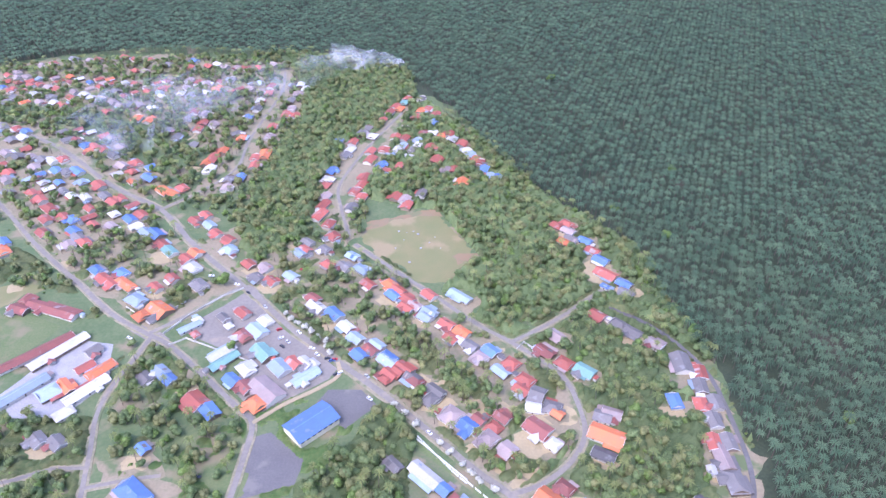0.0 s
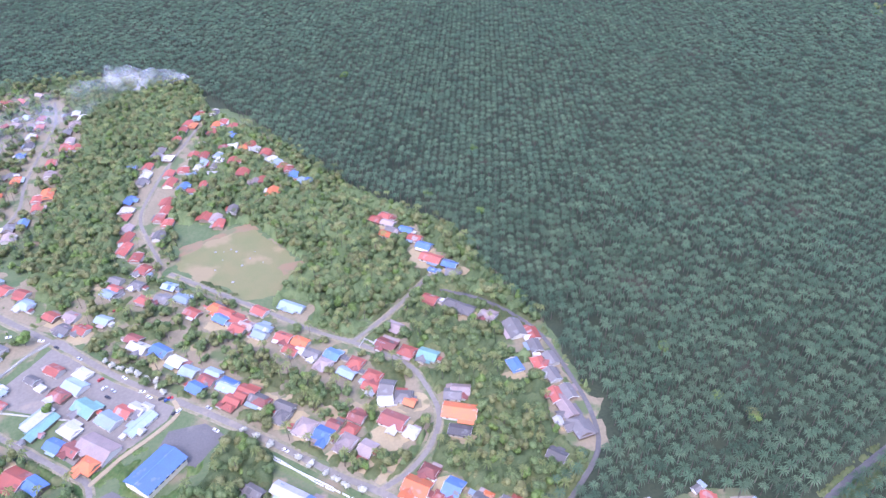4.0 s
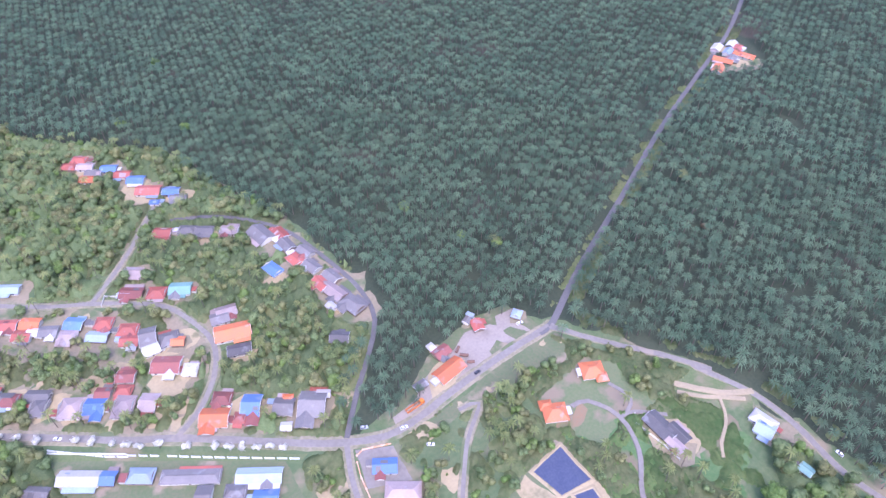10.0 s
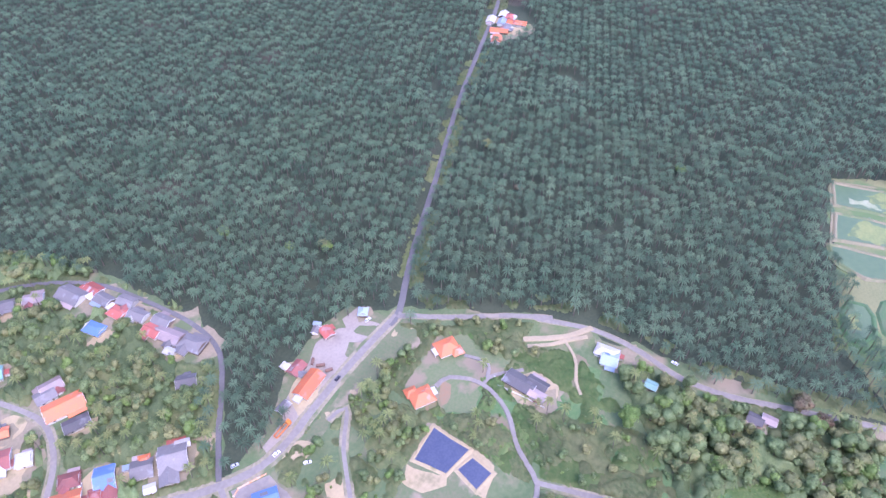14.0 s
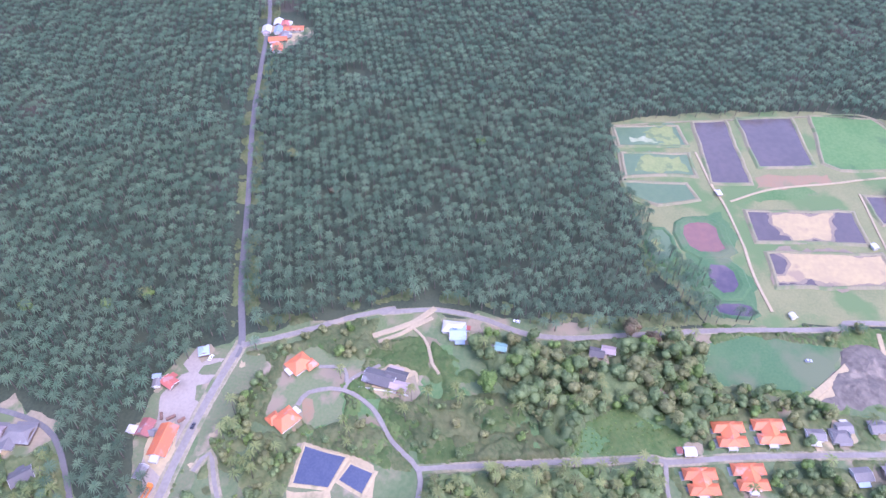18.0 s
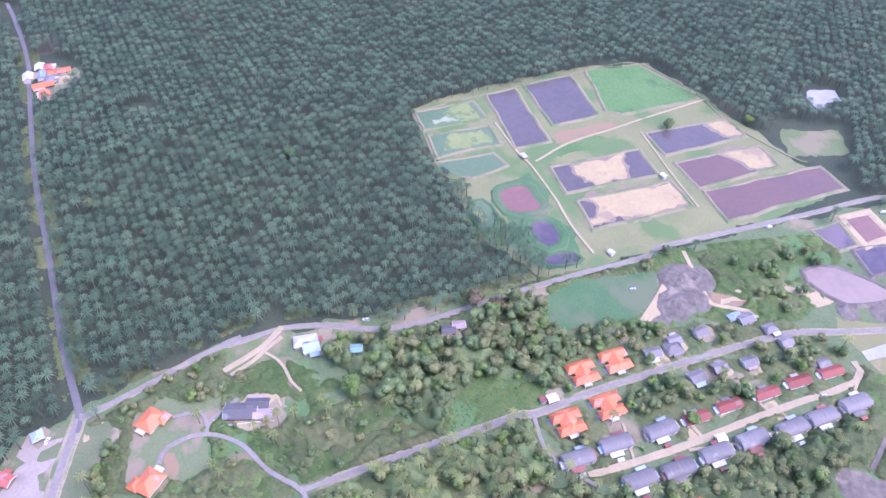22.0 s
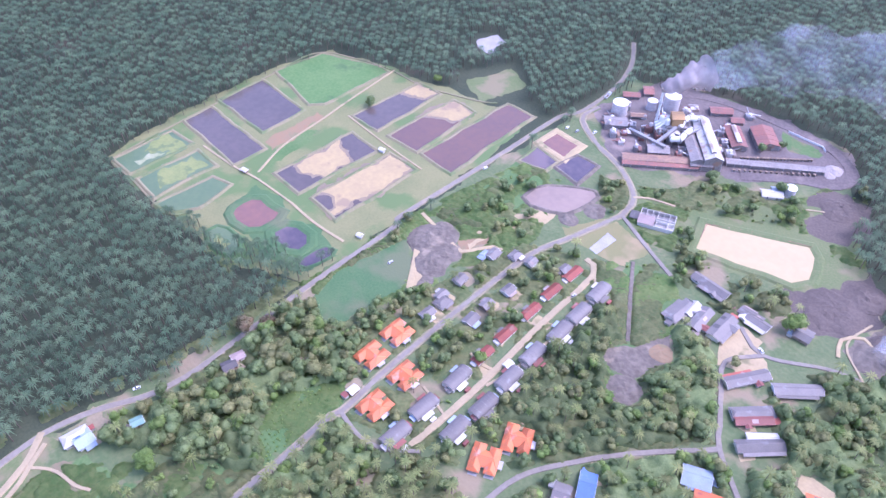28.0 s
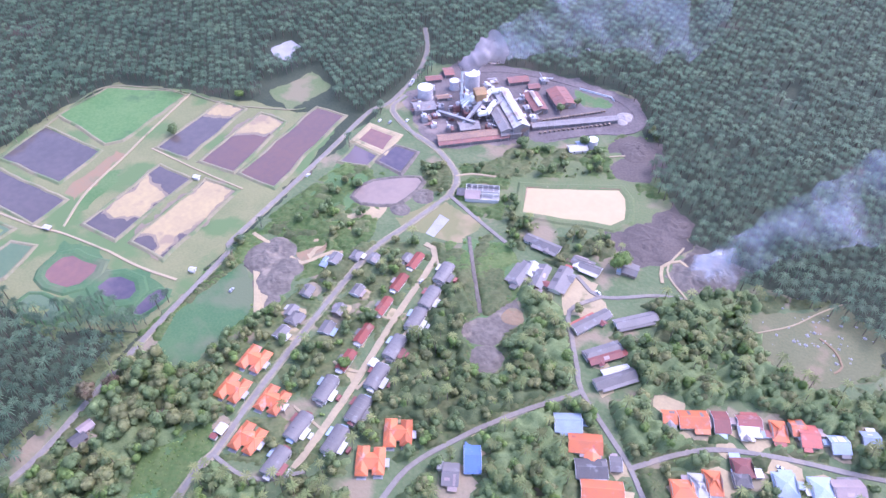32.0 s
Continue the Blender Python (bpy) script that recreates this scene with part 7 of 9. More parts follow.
def boiler(x, y, turn):
    top = empty_at("boiler_house", x, y, turn)
    part("lower_block", *box(-8, -7, -0.2, 8, 7, 12), GREY_ROOF, top)
    part("upper_block", *box(-5, -6, 12, 4, 5, 19), TAN_CLAD, top, "tan sheet cladding")
    part("upper_roof", *shifted(gable_roof(9.4, 11.4, 19, 1.8, 0.4), -0.5, -0.5), TAN_CLAD, top)
    part("lower_roof", *shed_roof(-8.4, -7.4, 8.4, -5.8, 12.1, 12.6), WHITE_ROOF, top)
    part("side_block", *box(8, -5, -0.2, 15, 5, 9), WHITE_ROOF, top)
    for i in range(3):
        part("duct", *beam((4 + 2 * i, -6 + 3 * i, 14 - i), (16, -2 + 3 * i, 10 - i), 1.6), WHITE, top, "white insulated duct")
    part("cyclone", *lathe([(0.5, 8), (2.0, 12), (2.0, 16), (1.2, 17)], 14, 7, 2), WHITE, top, "white dust cyclone")
    part("cyclone", *lathe([(0.5, 8), (2.0, 12), (2.0, 16), (1.2, 17)], 14, 11, -3), WHITE, top, "white dust cyclone")
    part("gantry", *merge(beam((-8, 7.5, 10), (14, 7.5, 10), 0.4), *[beam((-8 + 5.5 * k, 7.5, 0), (-8 + 5.5 * k, 7.5, 10), 0.35) for k in range(5)]), STEEL, top)
    FEET.append((x, y, 14))
    tagged(top, "boiler house with tan and grey sheet cladding and white ducts", "boiler house")


boiler(*(262.8, -454.3), A_MILL - 90)


def chimney(x, y, h=36.0):
    top = empty_at("chimney", x, y)
    part("stack", *lathe([(1.4, 0), (1.15, h * 0.5), (1.0, h)], 16), WHITE, top, "tall pale steel stack")
    part("rim", *lathe([(1.12, h - 1.0), (1.25, h - 0.8), (1.25, h), (0.8, h)], 16), GREY_ROOF, top, "sooty rim")
    part("base", *lathe([(2.4, -0.2), (2.2, 2.0)], 16), CONCRETE, top)
    for k in (0.35, 0.7):
        part("platform", *lathe([(1.1, h * k), (2.2, h * k), (2.2, h * k + 0.2), (1.1, h * k + 0.2)], 16), STEEL, top)
    for i in range(3):
        a = radians(120 * i + 20)
        part("guy_wire", *beam((1.1 * math.cos(a), 1.1 * math.sin(a), h * 0.7), (12 * math.cos(a), 12 * math.sin(a), 0), 0.08), STEEL, top)
    FEET.append((x, y, 4))
    tagged(top, "tall slender pale chimney of the mill, smoking", "chimney")


chimney(*(278.7, -450.8))


def flue(points, r, label):
    """A bent insulated duct: round lengths between flanges."""
    top = empty_at("flue_duct", points[0][0], points[0][1])
    o = Vector((points[0][0], points[0][1], 0))
    p = [Vector(q) - o for q in points]
    for a, b in zip(p, p[1:]):
        d = (b - a).normalized()
        s = d.cross((0, 0, 1)).normalized()
        u = s.cross(d)
        v = [e + (s * math.cos(k * math.pi / 6) + u * math.sin(k * math.pi / 6)) * r for e in (a - d * r * 0.5, b + d * r * 0.5) for k in range(12)]
        part("duct_length", v, [(k, (k + 1) % 12, 12 + (k + 1) % 12, 12 + k) for k in range(12)] + [tuple(range(12)), tuple(range(23, 11, -1))], WHITE, top)
        part("flange", *beam(a - d * 0.25, a + d * 0.25, r * 2.1, r * 2.1), STEEL, top)
        part("trestle", *beam((b.x, b.y, -0.2), (b.x, b.y, b.z), 0.5), STEEL, top)
    tagged(top, label, "duct", "flue ducts")


def put(q, z):
    return (q[0], q[1], z)


flue([put((254.1, -470.9), 14), put((258.9, -464.9), 15), put((258.6, -458.4), 14), put((257.0, -453.5), 12)], 2.2, "thick white bent flue duct at the boiler")
flue([put((248.8, -456.3), 12), put((248.4, -449.0), 11), put((248.1, -443.7), 9), put((252.8, -439.9), 8), put((261.1, -447.1), 8)], 2.4, "thick white bent flue duct at the boiler")
mill_shed(*(263.6, -451.7), A_MILL, 22, 9, 9.0, 2.0, WHITE_ROOF, "tall narrow boiler annex with pale dirty sheets")


def conveyor(a, za, b, zb):
    top = empty_at("conveyor", *a)
    d = (b[0] - a[0], b[1] - a[1])
    part("gallery", *beam((0, 0, za), (*d, zb), 2.4, 2.4), GREY_ROOF, top, "sooty enclosed belt gallery")
    part("gallery_roof", *beam((0, 0, za + 1.3), (*d, zb + 1.3), 2.8, 0.2), STEEL, top)
    for k in (0.2, 0.5, 0.8):
        z = za + (zb - za) * k
        for s in (-1, 1):
            part("trestle", *beam((d[0] * k + s * 1.5, d[1] * k, -0.2), (d[0] * k, d[1] * k, z), 0.3), STEEL, top)
    tagged(top, "sloping enclosed conveyor on steel trestles", "conveyor", "conveyors")


conveyor((288.8, -429.7), 2.0, (249.4, -426.0), 8.0)
conveyor((259.0, -422.1), 4.0, (256.9, -447.6), 13.0)
conveyor((247.6, -447.0), 10.0, (245.1, -469.3), 12.0)
for q, l, w, c in (((165.9, -450.8), 14, 8, "w"), ((164.3, -459.4), 12, 7, "l")):
    house(*q, A_RAMP, l, w, c, True, "pump_house", "pump house", "pump houses")


def cage(x, y, turn):
    """A fruit cage on the rails."""
    top = empty_at("fruit_cage", x, y, turn)
    part("basket", *lathe([(0.8, 0.7), (1.2, 1.2), (1.2, 2.0)], 10), TIMBER, top, "rusty steel basket")
    for i in (-1, 1):
        part("wheel", *box(i * 0.8 - 0.3, -0.9, 0, i * 0.8 + 0.3, 0.9, 0.6), STEEL, top)
    tagged(top, "rusty fruit cage standing on rails", "fruit cage", "fruit cages")


for i in range(22):
    a, b = Vector((208.2, -472.0)), Vector((171.6, -513.7))
    p = a.lerp(b, i / 21)
    cage(p.x, p.y, -131.4)
for i in range(16):
    a, b = Vector((201.7, -454.3)), Vector((159.6, -498.6))
    p = a.lerp(b, i / 15)
    cage(p.x, p.y, -133.6)


def heap(x, y, r, h, material, label, seed=1):
    """A loose pile, lumpy all over."""
    n, m = 18, 6
    v, f = [(0, 0, h)], []
    for k in range(1, m + 1):
        for i in range(n):
            a = 2 * math.pi * i / n
            q = r * k / m
            p = Vector((q * math.cos(a), q * math.sin(a), seed * 9.0))
            s = 1 + 0.28 * noise.noise(p * 0.12)
            z = h * (1 - (k / m) ** 1.4) * (1 + 0.6 * noise.noise(p * 0.35)) if k < m else -0.2
            v.append((p.x * s, p.y * s, z))
    for i in range(n):
        f.append((0, 1 + i, 1 + (i + 1) % n))
        for k in range(m - 1):
            a, b = 1 + k * n, 1 + (k + 1) * n
            f.append((a + i, b + i, b + (i + 1) % n, a + (i + 1) % n))
    ob = tagged(new("spoil_mound", mesh_of("spoil_mound", v, f, material)), label, "mound", "spoil mounds")
    ob.matrix_basis = pose(x, y, 0, 0, 0, seed * 40)
    FEET.append((x, y, r))


SILT = mat("pale_silt", (0.36, 0.32, 0.29), (0.28, 0.245, 0.225), big=0.1, fine=0.8, bump=0.2)
heap(*(153.7, -516.7), 8, 2.0, SILT, "pale heap of boiler ash in the mill yard", 1)
heap(*(152.1, -508.4), 5, 1.5, SILT, "pale heap of boiler ash in the mill yard", 2)
heap(*(74.3, -383.9), 22, 3.0, PEAT, "dark brown heap of palm fibre", 3)
heap(*(67.8, -409.9), 16, 2.5, PEAT, "dark brown heap of palm fibre", 4)
heap(*(36.7, -367.0), 14, 2.5, SLUDGE, "smouldering heap of grey ash", 5)
heap(*(23.5, -379.3), 14, 2.5, SLUDGE, "smouldering heap of grey ash", 6)
heap(*(40.9, -383.4), 9, 2.5, PEAT, "smouldering heap of brown fibre", 7)
heap(*(285.3, -218.1), 16, 3.0, SLUDGE, "heap of dried grey sludge", 8)
heap(*(267.3, -206.0), 15, 2.5, SLUDGE, "heap of dried grey sludge", 9)
heap(*(268.2, -219.5), 12, 2.5, SLUDGE, "heap of dried grey sludge", 10)
heap(*(115.1, -232.4), 11, 2.0, SLUDGE, "heap of dried grey sludge among shrubs", 11)
heap(*(127.8, -249.0), 13, 1.5, SLUDGE, "heap of dried grey sludge in grass", 12)
heap(*(123.7, -477.5), 16, 2.5, PEAT, "dark brown heap of palm fibre", 13)
heap(*(284.8, -227.0), 14, 2.5, SLUDGE, "heap of dried grey sludge", 14)
heap(*(240.6, -311.0), 8, 2.0, SLUDGE, "dark heap beside the silt pond", 15)
heap(*(235.6, -333.3), 9, 2.0, SLUDGE, "dark heap beside the silt pond", 16)
heap(*(119.5, -270.1), 8, 1.2, BARE, "brown earth heap in grass", 17)


def machine(x, y, turn, seed):
    """A small plant unit: vessel, frame, pipes."""
    r = random.Random(seed)
    top = empty_at("process_unit", x, y, turn)
    h = r.uniform(3, 9)
    w = r.uniform(2, 4.5)
    part("housing", *box(-w, -w * 0.7, -0.2, w, w * 0.7, h * 0.6), r.choice([GREY_ROOF, RUST_ROOF, STEEL, WHITE_ROOF]), top)
    part("vessel", *lathe([(0.6, h * 0.6), (1.4, h * 0.7), (1.4, h), (0.5, h + 0.6)], 12, w * 0.4, 0), r.choice([WHITE, STEEL, TANK]), top)
    part("pipe", *beam((-w, 0.4, h * 0.65), (-w - r.uniform(3, 8), 0.4, r.uniform(1, h)), 0.5), r.choice([WHITE, STEEL, RUST_ROOF]), top)
    part("pipe", *beam((0, w * 0.6, h * 0.8), (r.uniform(-4, 4), w + r.uniform(2, 6), r.uniform(1, h)), 0.45), r.choice([WHITE, STEEL]), top)
    part("lean_to", *shed_roof(-w - 1.5, w * 0.7, w, w * 0.7 + 3, 3.0, 2.5), r.choice([GREY_ROOF, RUST_ROOF, WHITE_ROOF, TAN_ROOF]), top)
    tagged(top, "cluttered process unit with vessel and pipes in the mill yard", "machinery", "process units")


for k, q in enumerate(((288.3, -423.4), (289.5, -435.2), (275.4, -429.7), (278.1, -441.9), (266.8, -440.8), (267.3, -450.6), (263.4, -469.1), (254.9, -462.9),
                       (252.9, -452.5), (241.0, -442.7), (239.4, -432.4), (238.0, -484.8), (228.6, -477.6), (226.2, -465.5), (241.6, -497.4), (302.5, -418.2),
                       (292.4, -414.2), (280.0, -410.8), (266.7, -412.9), (286.8, -483.0), (277.5, -488.1), (274.9, -498.6), (238.6, -524.5), (293.2, -453.6),
                       (282.1, -463.9), (310.8, -451.9), (216.9, -467.7), (310.8, -430.7), (266.3, -481.7), (274.2, -460.4))):
    machine(*q, A_MILL + 90 * (k % 2), 100 + k)


# ---------------------------------------------------------------- oil palms
VILLAGE = [(-815.4, 821.0), (-575.6, 891.4), (-546.6, 923.6), (-501.8, 942.7), (-373.6, 949.6), (-210.3, 941.7), (-140.9, 937.7), (-47.1, 887.6), (10.3, 774.6), (56.3, 665.4), (94.4, 585.5), (140.2, 540.3), (164.9, 491.3), (173.4, 414.1), (187.2, 361.4), (192.3, 318.3), (188.6, 267.8), (173.5, 237.7), (159.6, 225.5), (137.4, 216.1), (105.7, 182.9), (40.8, 145.2), (-160.3, 177.9), (-347.4, 206.8)]
ESTATE = [(105.7, 182.9), (121.4, 173.7), (140.7, 176.6), (156.8, 181.7), (177.9, 193.4), (198.8, 197.7), (218.5, 199.2), (239.8, 190.1), (254.0, 161.9), (249.5, 150.9), (281.8, 95.3), (291.9, 71.2), (287.3, 81.1), (295.2, 45.8), (291.3, 9.1), (284.7, -12.6), (290.1, -62.4), (302.7, -129.7), (321.0, -268.5), (334.3, -420.5), (105.8, -315.8), (63.9, -118.8), (84.4, 22.4), (40.8, 145.2)]
PONDS = [(302.7, -129.7), (337.4, -122.1), (366.1, -94.6), (405.3, -85.9), (445.2, -71.5), (519.6, -67.1), (539.5, -121.3), (563.1, -238.8), (557.7, -301.3), (489.5, -332.1), (464.3, -339.0), (439.3, -363.5), (426.6, -427.4), (385.3, -405.0), (341.5, -395.4), (333.2, -419.0), (308.7, -321.7)]
MILL = [(331.5, -418.2), (341.9, -495.1), (310.2, -520.4), (267.5, -537.7), (217.4, -556.5), (163.5, -553.7), (128.8, -518.3), (92.0, -447.5), (55.0, -404.4), (27.6, -379.7), (1.1, -381.2), (-22.0, -391.1), (-54.7, -388.1), (-105.8, -378.6), (-159.4, -308.1), (-57.4, -171.7), (172.0, -161.5), (279.5, -262.4)]

palms_near = [palm_shape(s, 8.0 + s % 3, reach=4.9, fronds=26, width=0.62, sides=3, lift=1.7, droop=2.9) for s in range(1, 7)]
palms_mid = [palm_shape(s, 8.0 + s % 3, reach=4.8, fronds=16, width=1.05, sides=3, lift=1.7, droop=2.7, simple=True) for s in range(9, 14)]
palms_far = [palm_shape(s, 8.0 + s % 3, reach=4.8, fronds=10, width=1.9, sides=3, lift=1.7, droop=2.4, simple=True) for s in range(6, 9)]
SETTLED = tuple(offset(q, -7.5) for q in (VILLAGE, ESTATE, PONDS, MILL))


def plantation(a0, a1, r0, r1, turn, seed, kinds, name, gap=7.9):
    """Palms in rows over a sector of bearings a0..a1 (degrees from north, clockwise)."""
    arc = [radians(a0 + (a1 - a0) * i / 12) for i in range(13)]
    poly = [(r0 * math.sin(a), r0 * math.cos(a)) for a in arc] + [(r1 * math.sin(a), r1 * math.cos(a)) for a in reversed(arc)]
    p = spread(poly, gap, seed, 0.10, 2.6, turn, SETTLED)
    r = np.random.RandomState(seed)
    p = p[(r.uniform(size=len(p)) > 0.015) & (lattice(p[:, 0], p[:, 1], 15.0, seed) < 0.93)]
    joined(name, kinds, p, "rows of mature dark green oil palms", "oil palm", [OILPALM, BARK], seed, 0.82, 1.16)


HOLES = [(447.2, -368.1), (430.5, -430.0), (377.2, -404.8), (395.1, -353.5)]
FAR_SCRUB = [(989.6, 903.6), (865.2, 658.4), (834.8, 558.7), (804.7, 442.0), (1079.1, 605.6), (1232.6, 863.6)]
SETTLED = SETTLED + (HOLES, FAR_SCRUB, [(585.6, 249.8), (646.2, 279.7), (678.8, 281.8), (678.3, 260.2), (653.4, 228.4), (592.4, 238.0)], [(730.4, 309.8), (776.0, 323.7), (790.3, 312.0), (754.6, 298.1)], [(475.0, -407.1), (492.9, -435.8), (482.2, -455.8), (459.4, -446.5), (451.3, -415.3)])
plantation(-40, 30, 400, 560, 10, 20, palms_near, "oil_palm_plantation")
plantation(-40, 30, 560, 950, 10, 21, palms_mid, "oil_palm_plantation")
plantation(-40, 62, 950, 1390, 10, 22, palms_far, "oil_palm_plantation")
plantation(30, 72, 200, 520, 17, 23, palms_near, "oil_palm_plantation")
plantation(30, 72, 520, 950, 17, 27, palms_mid, "oil_palm_plantation")
plantation(72, 130, 200, 520, 18, 24, palms_near, "oil_palm_plantation")
plantation(72, 130, 520, 900, 18, 28, palms_mid, "oil_palm_plantation")
plantation(130, 222, 200, 520, 32, 26, palms_near, "oil_palm_plantation")
plantation(130, 222, 520, 900, 32, 29, palms_mid, "oil_palm_plantation")

# ---------------------------------------------------------------- village trees
cocos = [palm_shape(s, 11 + s % 4, 4.3, 15, 2.4, 1.2, 0.8, 5, 0.2, 0.6) for s in range(31, 35)]
small = [tree_shape(s, 3.6, 4.5, 2, 24, 1.0, False, 0.1) for s in range(41, 45)]
bushes = [tree_shape(s, 1.6, 3.6, 1, 14, 1.1, False, 0.0) for s in range(61, 65)]
leafy = [tree_shape(s, 7.6 + s % 3, 9.2, 5, 120, 0.62, True, 0.12) for s in range(51, 57)]


# The nearest trees stand as things of their own: name, label, radius, how many.
SINGLE = {"woodland": ["tree", "leafy broad-leaved tree standing in the village scrub", 400, 190],
          "coconut_grove": ["coconut_palm", "tall slender coconut palm with drooping fronds", 400, 180]}
SHAPES = {}


def single(name, label, k, kinds, mats, x, y, turn, size):
    """One tree: the trunk carries its crown."""
    key = (id(kinds), k, mats[0].name)
    if key not in SHAPES:
        v, f, m = kinds[k]
        SHAPES[key] = [mesh_of(n, v, f[m == i], mats[i]) for i, n in ((1, "trunk"), (0, "crown"))]
    top = new(name, SHAPES[key][0])
    top.matrix_basis = pose(x, y, 0, 0, 0, turn) @ Matrix.Scale(size, 4)
    new("crown", SHAPES[key][1]).parent = top
    return tagged(top, label, name.replace("_", " "), "single trees")


def grove(poly, gap, kinds, mats, name, label, seed, clear=3.0, lo=0.7, hi=1.25, category="trees", jitter=0.5):
    p = spread(poly, gap, seed, jitter, clear, 0.0, NOTREES)
    if name in SINGLE and len(p):
        one, words, near, left = SINGLE[name]
        pick = np.hypot(p[:, 0], p[:, 1]) < near
        pick &= np.cumsum(pick) <= left
        SINGLE[name][3] -= int(pick.sum())
        r = random.Random(seed)
        for x, y in p[pick]:
            single(one, words, r.randrange(len(kinds)), kinds, mats, x, y, r.uniform(0, 360), r.uniform(lo, hi))
        p = p[~pick]
    if len(p):
        joined(name, kinds, p, label, category, mats, seed, lo, hi)


WOODS = (110, 130, 150, 180, 230, 240, 260, 270, 280, 290)


def mixed(poly, gap, seed, clear=3.0, coco=1.0, hi=1.1):
    """Broad-leaved trees of three greens, coconut palms and shrubs, loosely mixed."""
    clear += 1.0
    hi = hi * 1.2 if seed in WOODS else hi
    low = 0.85 if seed in WOODS else 0.75
    grove(poly, gap * 1.5, leafy, [LEAF_A, BARK], "woodland", "dark green broad-leaved trees", seed, clear, low, hi)
    grove(poly, gap * 1.9, leafy, [LEAF_B, BARK], "woodland", "olive green broad-leaved trees", seed + 1, clear, low, hi)
    grove(poly, gap * 2.6, leafy, [LEAF_C, BARK], "woodland", "fresh green broad-leaved trees", seed + 2, clear, low * 0.9, hi * 0.9)
    if coco:
        grove(poly, gap * 1.9 / coco, cocos, [COCONUT, BARK], "coconut_grove", "tall coconut palms", seed + 3, clear - 1, 0.8, 1.15, "coconut palm")
    grove(poly, gap * 1.45, small, [LEAF_C, BARK], "shrubs", "low green shrubs and bananas", seed + 4, 2.0, 0.35, 0.9, "shrubs")
    if seed not in (90, 100, 110):
        thicket(poly, BRUSH, seed + 6, 2.6, 0.32 if seed in (120, 140, 160, 190) else 0.55, 1.7)
    if seed in WOODS:
        thicket(poly, LEAF_A, seed + 7, 6.0, 0.78, 2.1, 3.0, "closed low canopy of young trees and climbers")


mixed(FAR_SCRUB, 15, 90, 2.0, 0)
thicket(FAR_SCRUB, leaf("far_wood_leaf", (0.075, 0.112, 0.070), (0.110, 0.140, 0.086), 0.25), 91, 7.0, 0.8, 4.0, 2.0, "distant closed scrub and young trees")
mixed([(219.3, 56.7), (234.5, -3.8), (211.0, -45.4), (196.9, -41.8), (185.4, 33.6)], 16, 410, 2.0, 0.8, 0.8)
mixed([(245.6, 142.6), (255.7, 117.5), (263.6, 59.7), (245.7, 74.1), (215.5, 117.7)], 17, 420, 2.0, 0.5, 0.8)
mixed([(169.3, 103.8), (209.9, 120.2), (221.4, 101.0), (211.8, 81.5), (193.0, 55.7), (164.3, 79.5)], 14, 430, 2.0, 0.8, 0.8)
mixed([(297.8, -127.1), (310.0, -207.9), (298.0, -204.6), (286.7, -132.3)], 9, 440, 2.0, 0)
mixed([(255.8, -120.5), (257.2, -176.9), (245.7, -183.6), (238.1, -124.1)], 8, 450, 2.0, 0.3)
mixed([(262.8, -366.9), (240.0, -373.9), (209.6, -340.1), (230.6, -332.9)], 9, 460, 2.0, 0)
mixed([(152.6, -487.4), (123.4, -508.9), (108.8, -491.0), (140.3, -460.4)], 10, 470, 2.0, 0)
mixed([(187.2, -369.2), (169.7, -372.5), (147.2, -355.9), (161.4, -337.5)], 9, 480, 2.0, 0.4)
mixed([(-579.5, 899.3), (-219.1, 948.1), (-160.0, 789.9), (-181.3, 524.8), (-249.7, 552.5), (-479.0, 700.2)], 9, 100, 2.0)
mixed([(-212.5, 954.6), (-47.1, 887.6), (-30.2, 806.8), (-105.2, 638.2), (-111.6, 525.0), (-165.9, 459.1), (-181.3, 524.8), (-160.0, 789.9)], 7, 110, 2.0)
mixed([(-540.0, 700.0), (-249.7, 552.5), (-165.9, 459.1), (-211.7, 391.0), (-390.2, 524.3), (-450.3, 542.5)], 9.5, 120, 2.0)
mixed([(-76.2, 572.7), (-30.2, 806.8), (56.2, 662.9), (93.6, 578.3), (164.0, 487.2), (172.5, 410.9), (124.6, 404.3), (47.0, 379.5), (-1.7, 430.6), (31.1, 482.9), (-2.1, 548.4)], 7, 130, 2.5)
mixed([(-165.9, 459.1), (-111.6, 525.0), (-76.2, 572.7), (-59.0, 490.8), (47.0, 379.5), (82.1, 340.7), (86.7, 297.2), (37.6, 252.0), (-8.2, 294.8)], 8.5, 140, 2.0)
mixed([(48.7, 375.4), (124.6, 404.3), (172.5, 410.9), (185.8, 357.0), (188.6, 267.8), (165.6, 232.2), (104.1, 184.3), (38.9, 250.0), (88.1, 292.8), (82.0, 339.7)], 7.5, 150, 2.0)
mixed([(-217.5, 329.9), (-211.0, 379.0), (-120.0, 301.4), (-121.8, 244.3), (-185.3, 244.2)], 8.5, 160, 2.0)
mixed([(-412.9, 511.0), (-358.7, 490.0), (-328.2, 470.2), (-288.2, 435.6), (-314.6, 435.5), (-339.0, 440.4), (-376.4, 443.9)], 9, 500, 2.0, 0.3, 0.9)
mixed([(-326.4, 466.3), (-285.1, 433.5), (-251.5, 403.5), (-258.2, 394.0), (-277.9, 413.1), (-306.1, 426.5)], 9, 510, 2.0, 0.3, 0.9)
mixed([(-225.5, 356.1), (-219.8, 373.1), (-210.0, 376.0), (-173.6, 345.4), (-169.1, 330.0), (-211.9, 335.0)], 9, 520, 2.0, 0.6, 0.9)
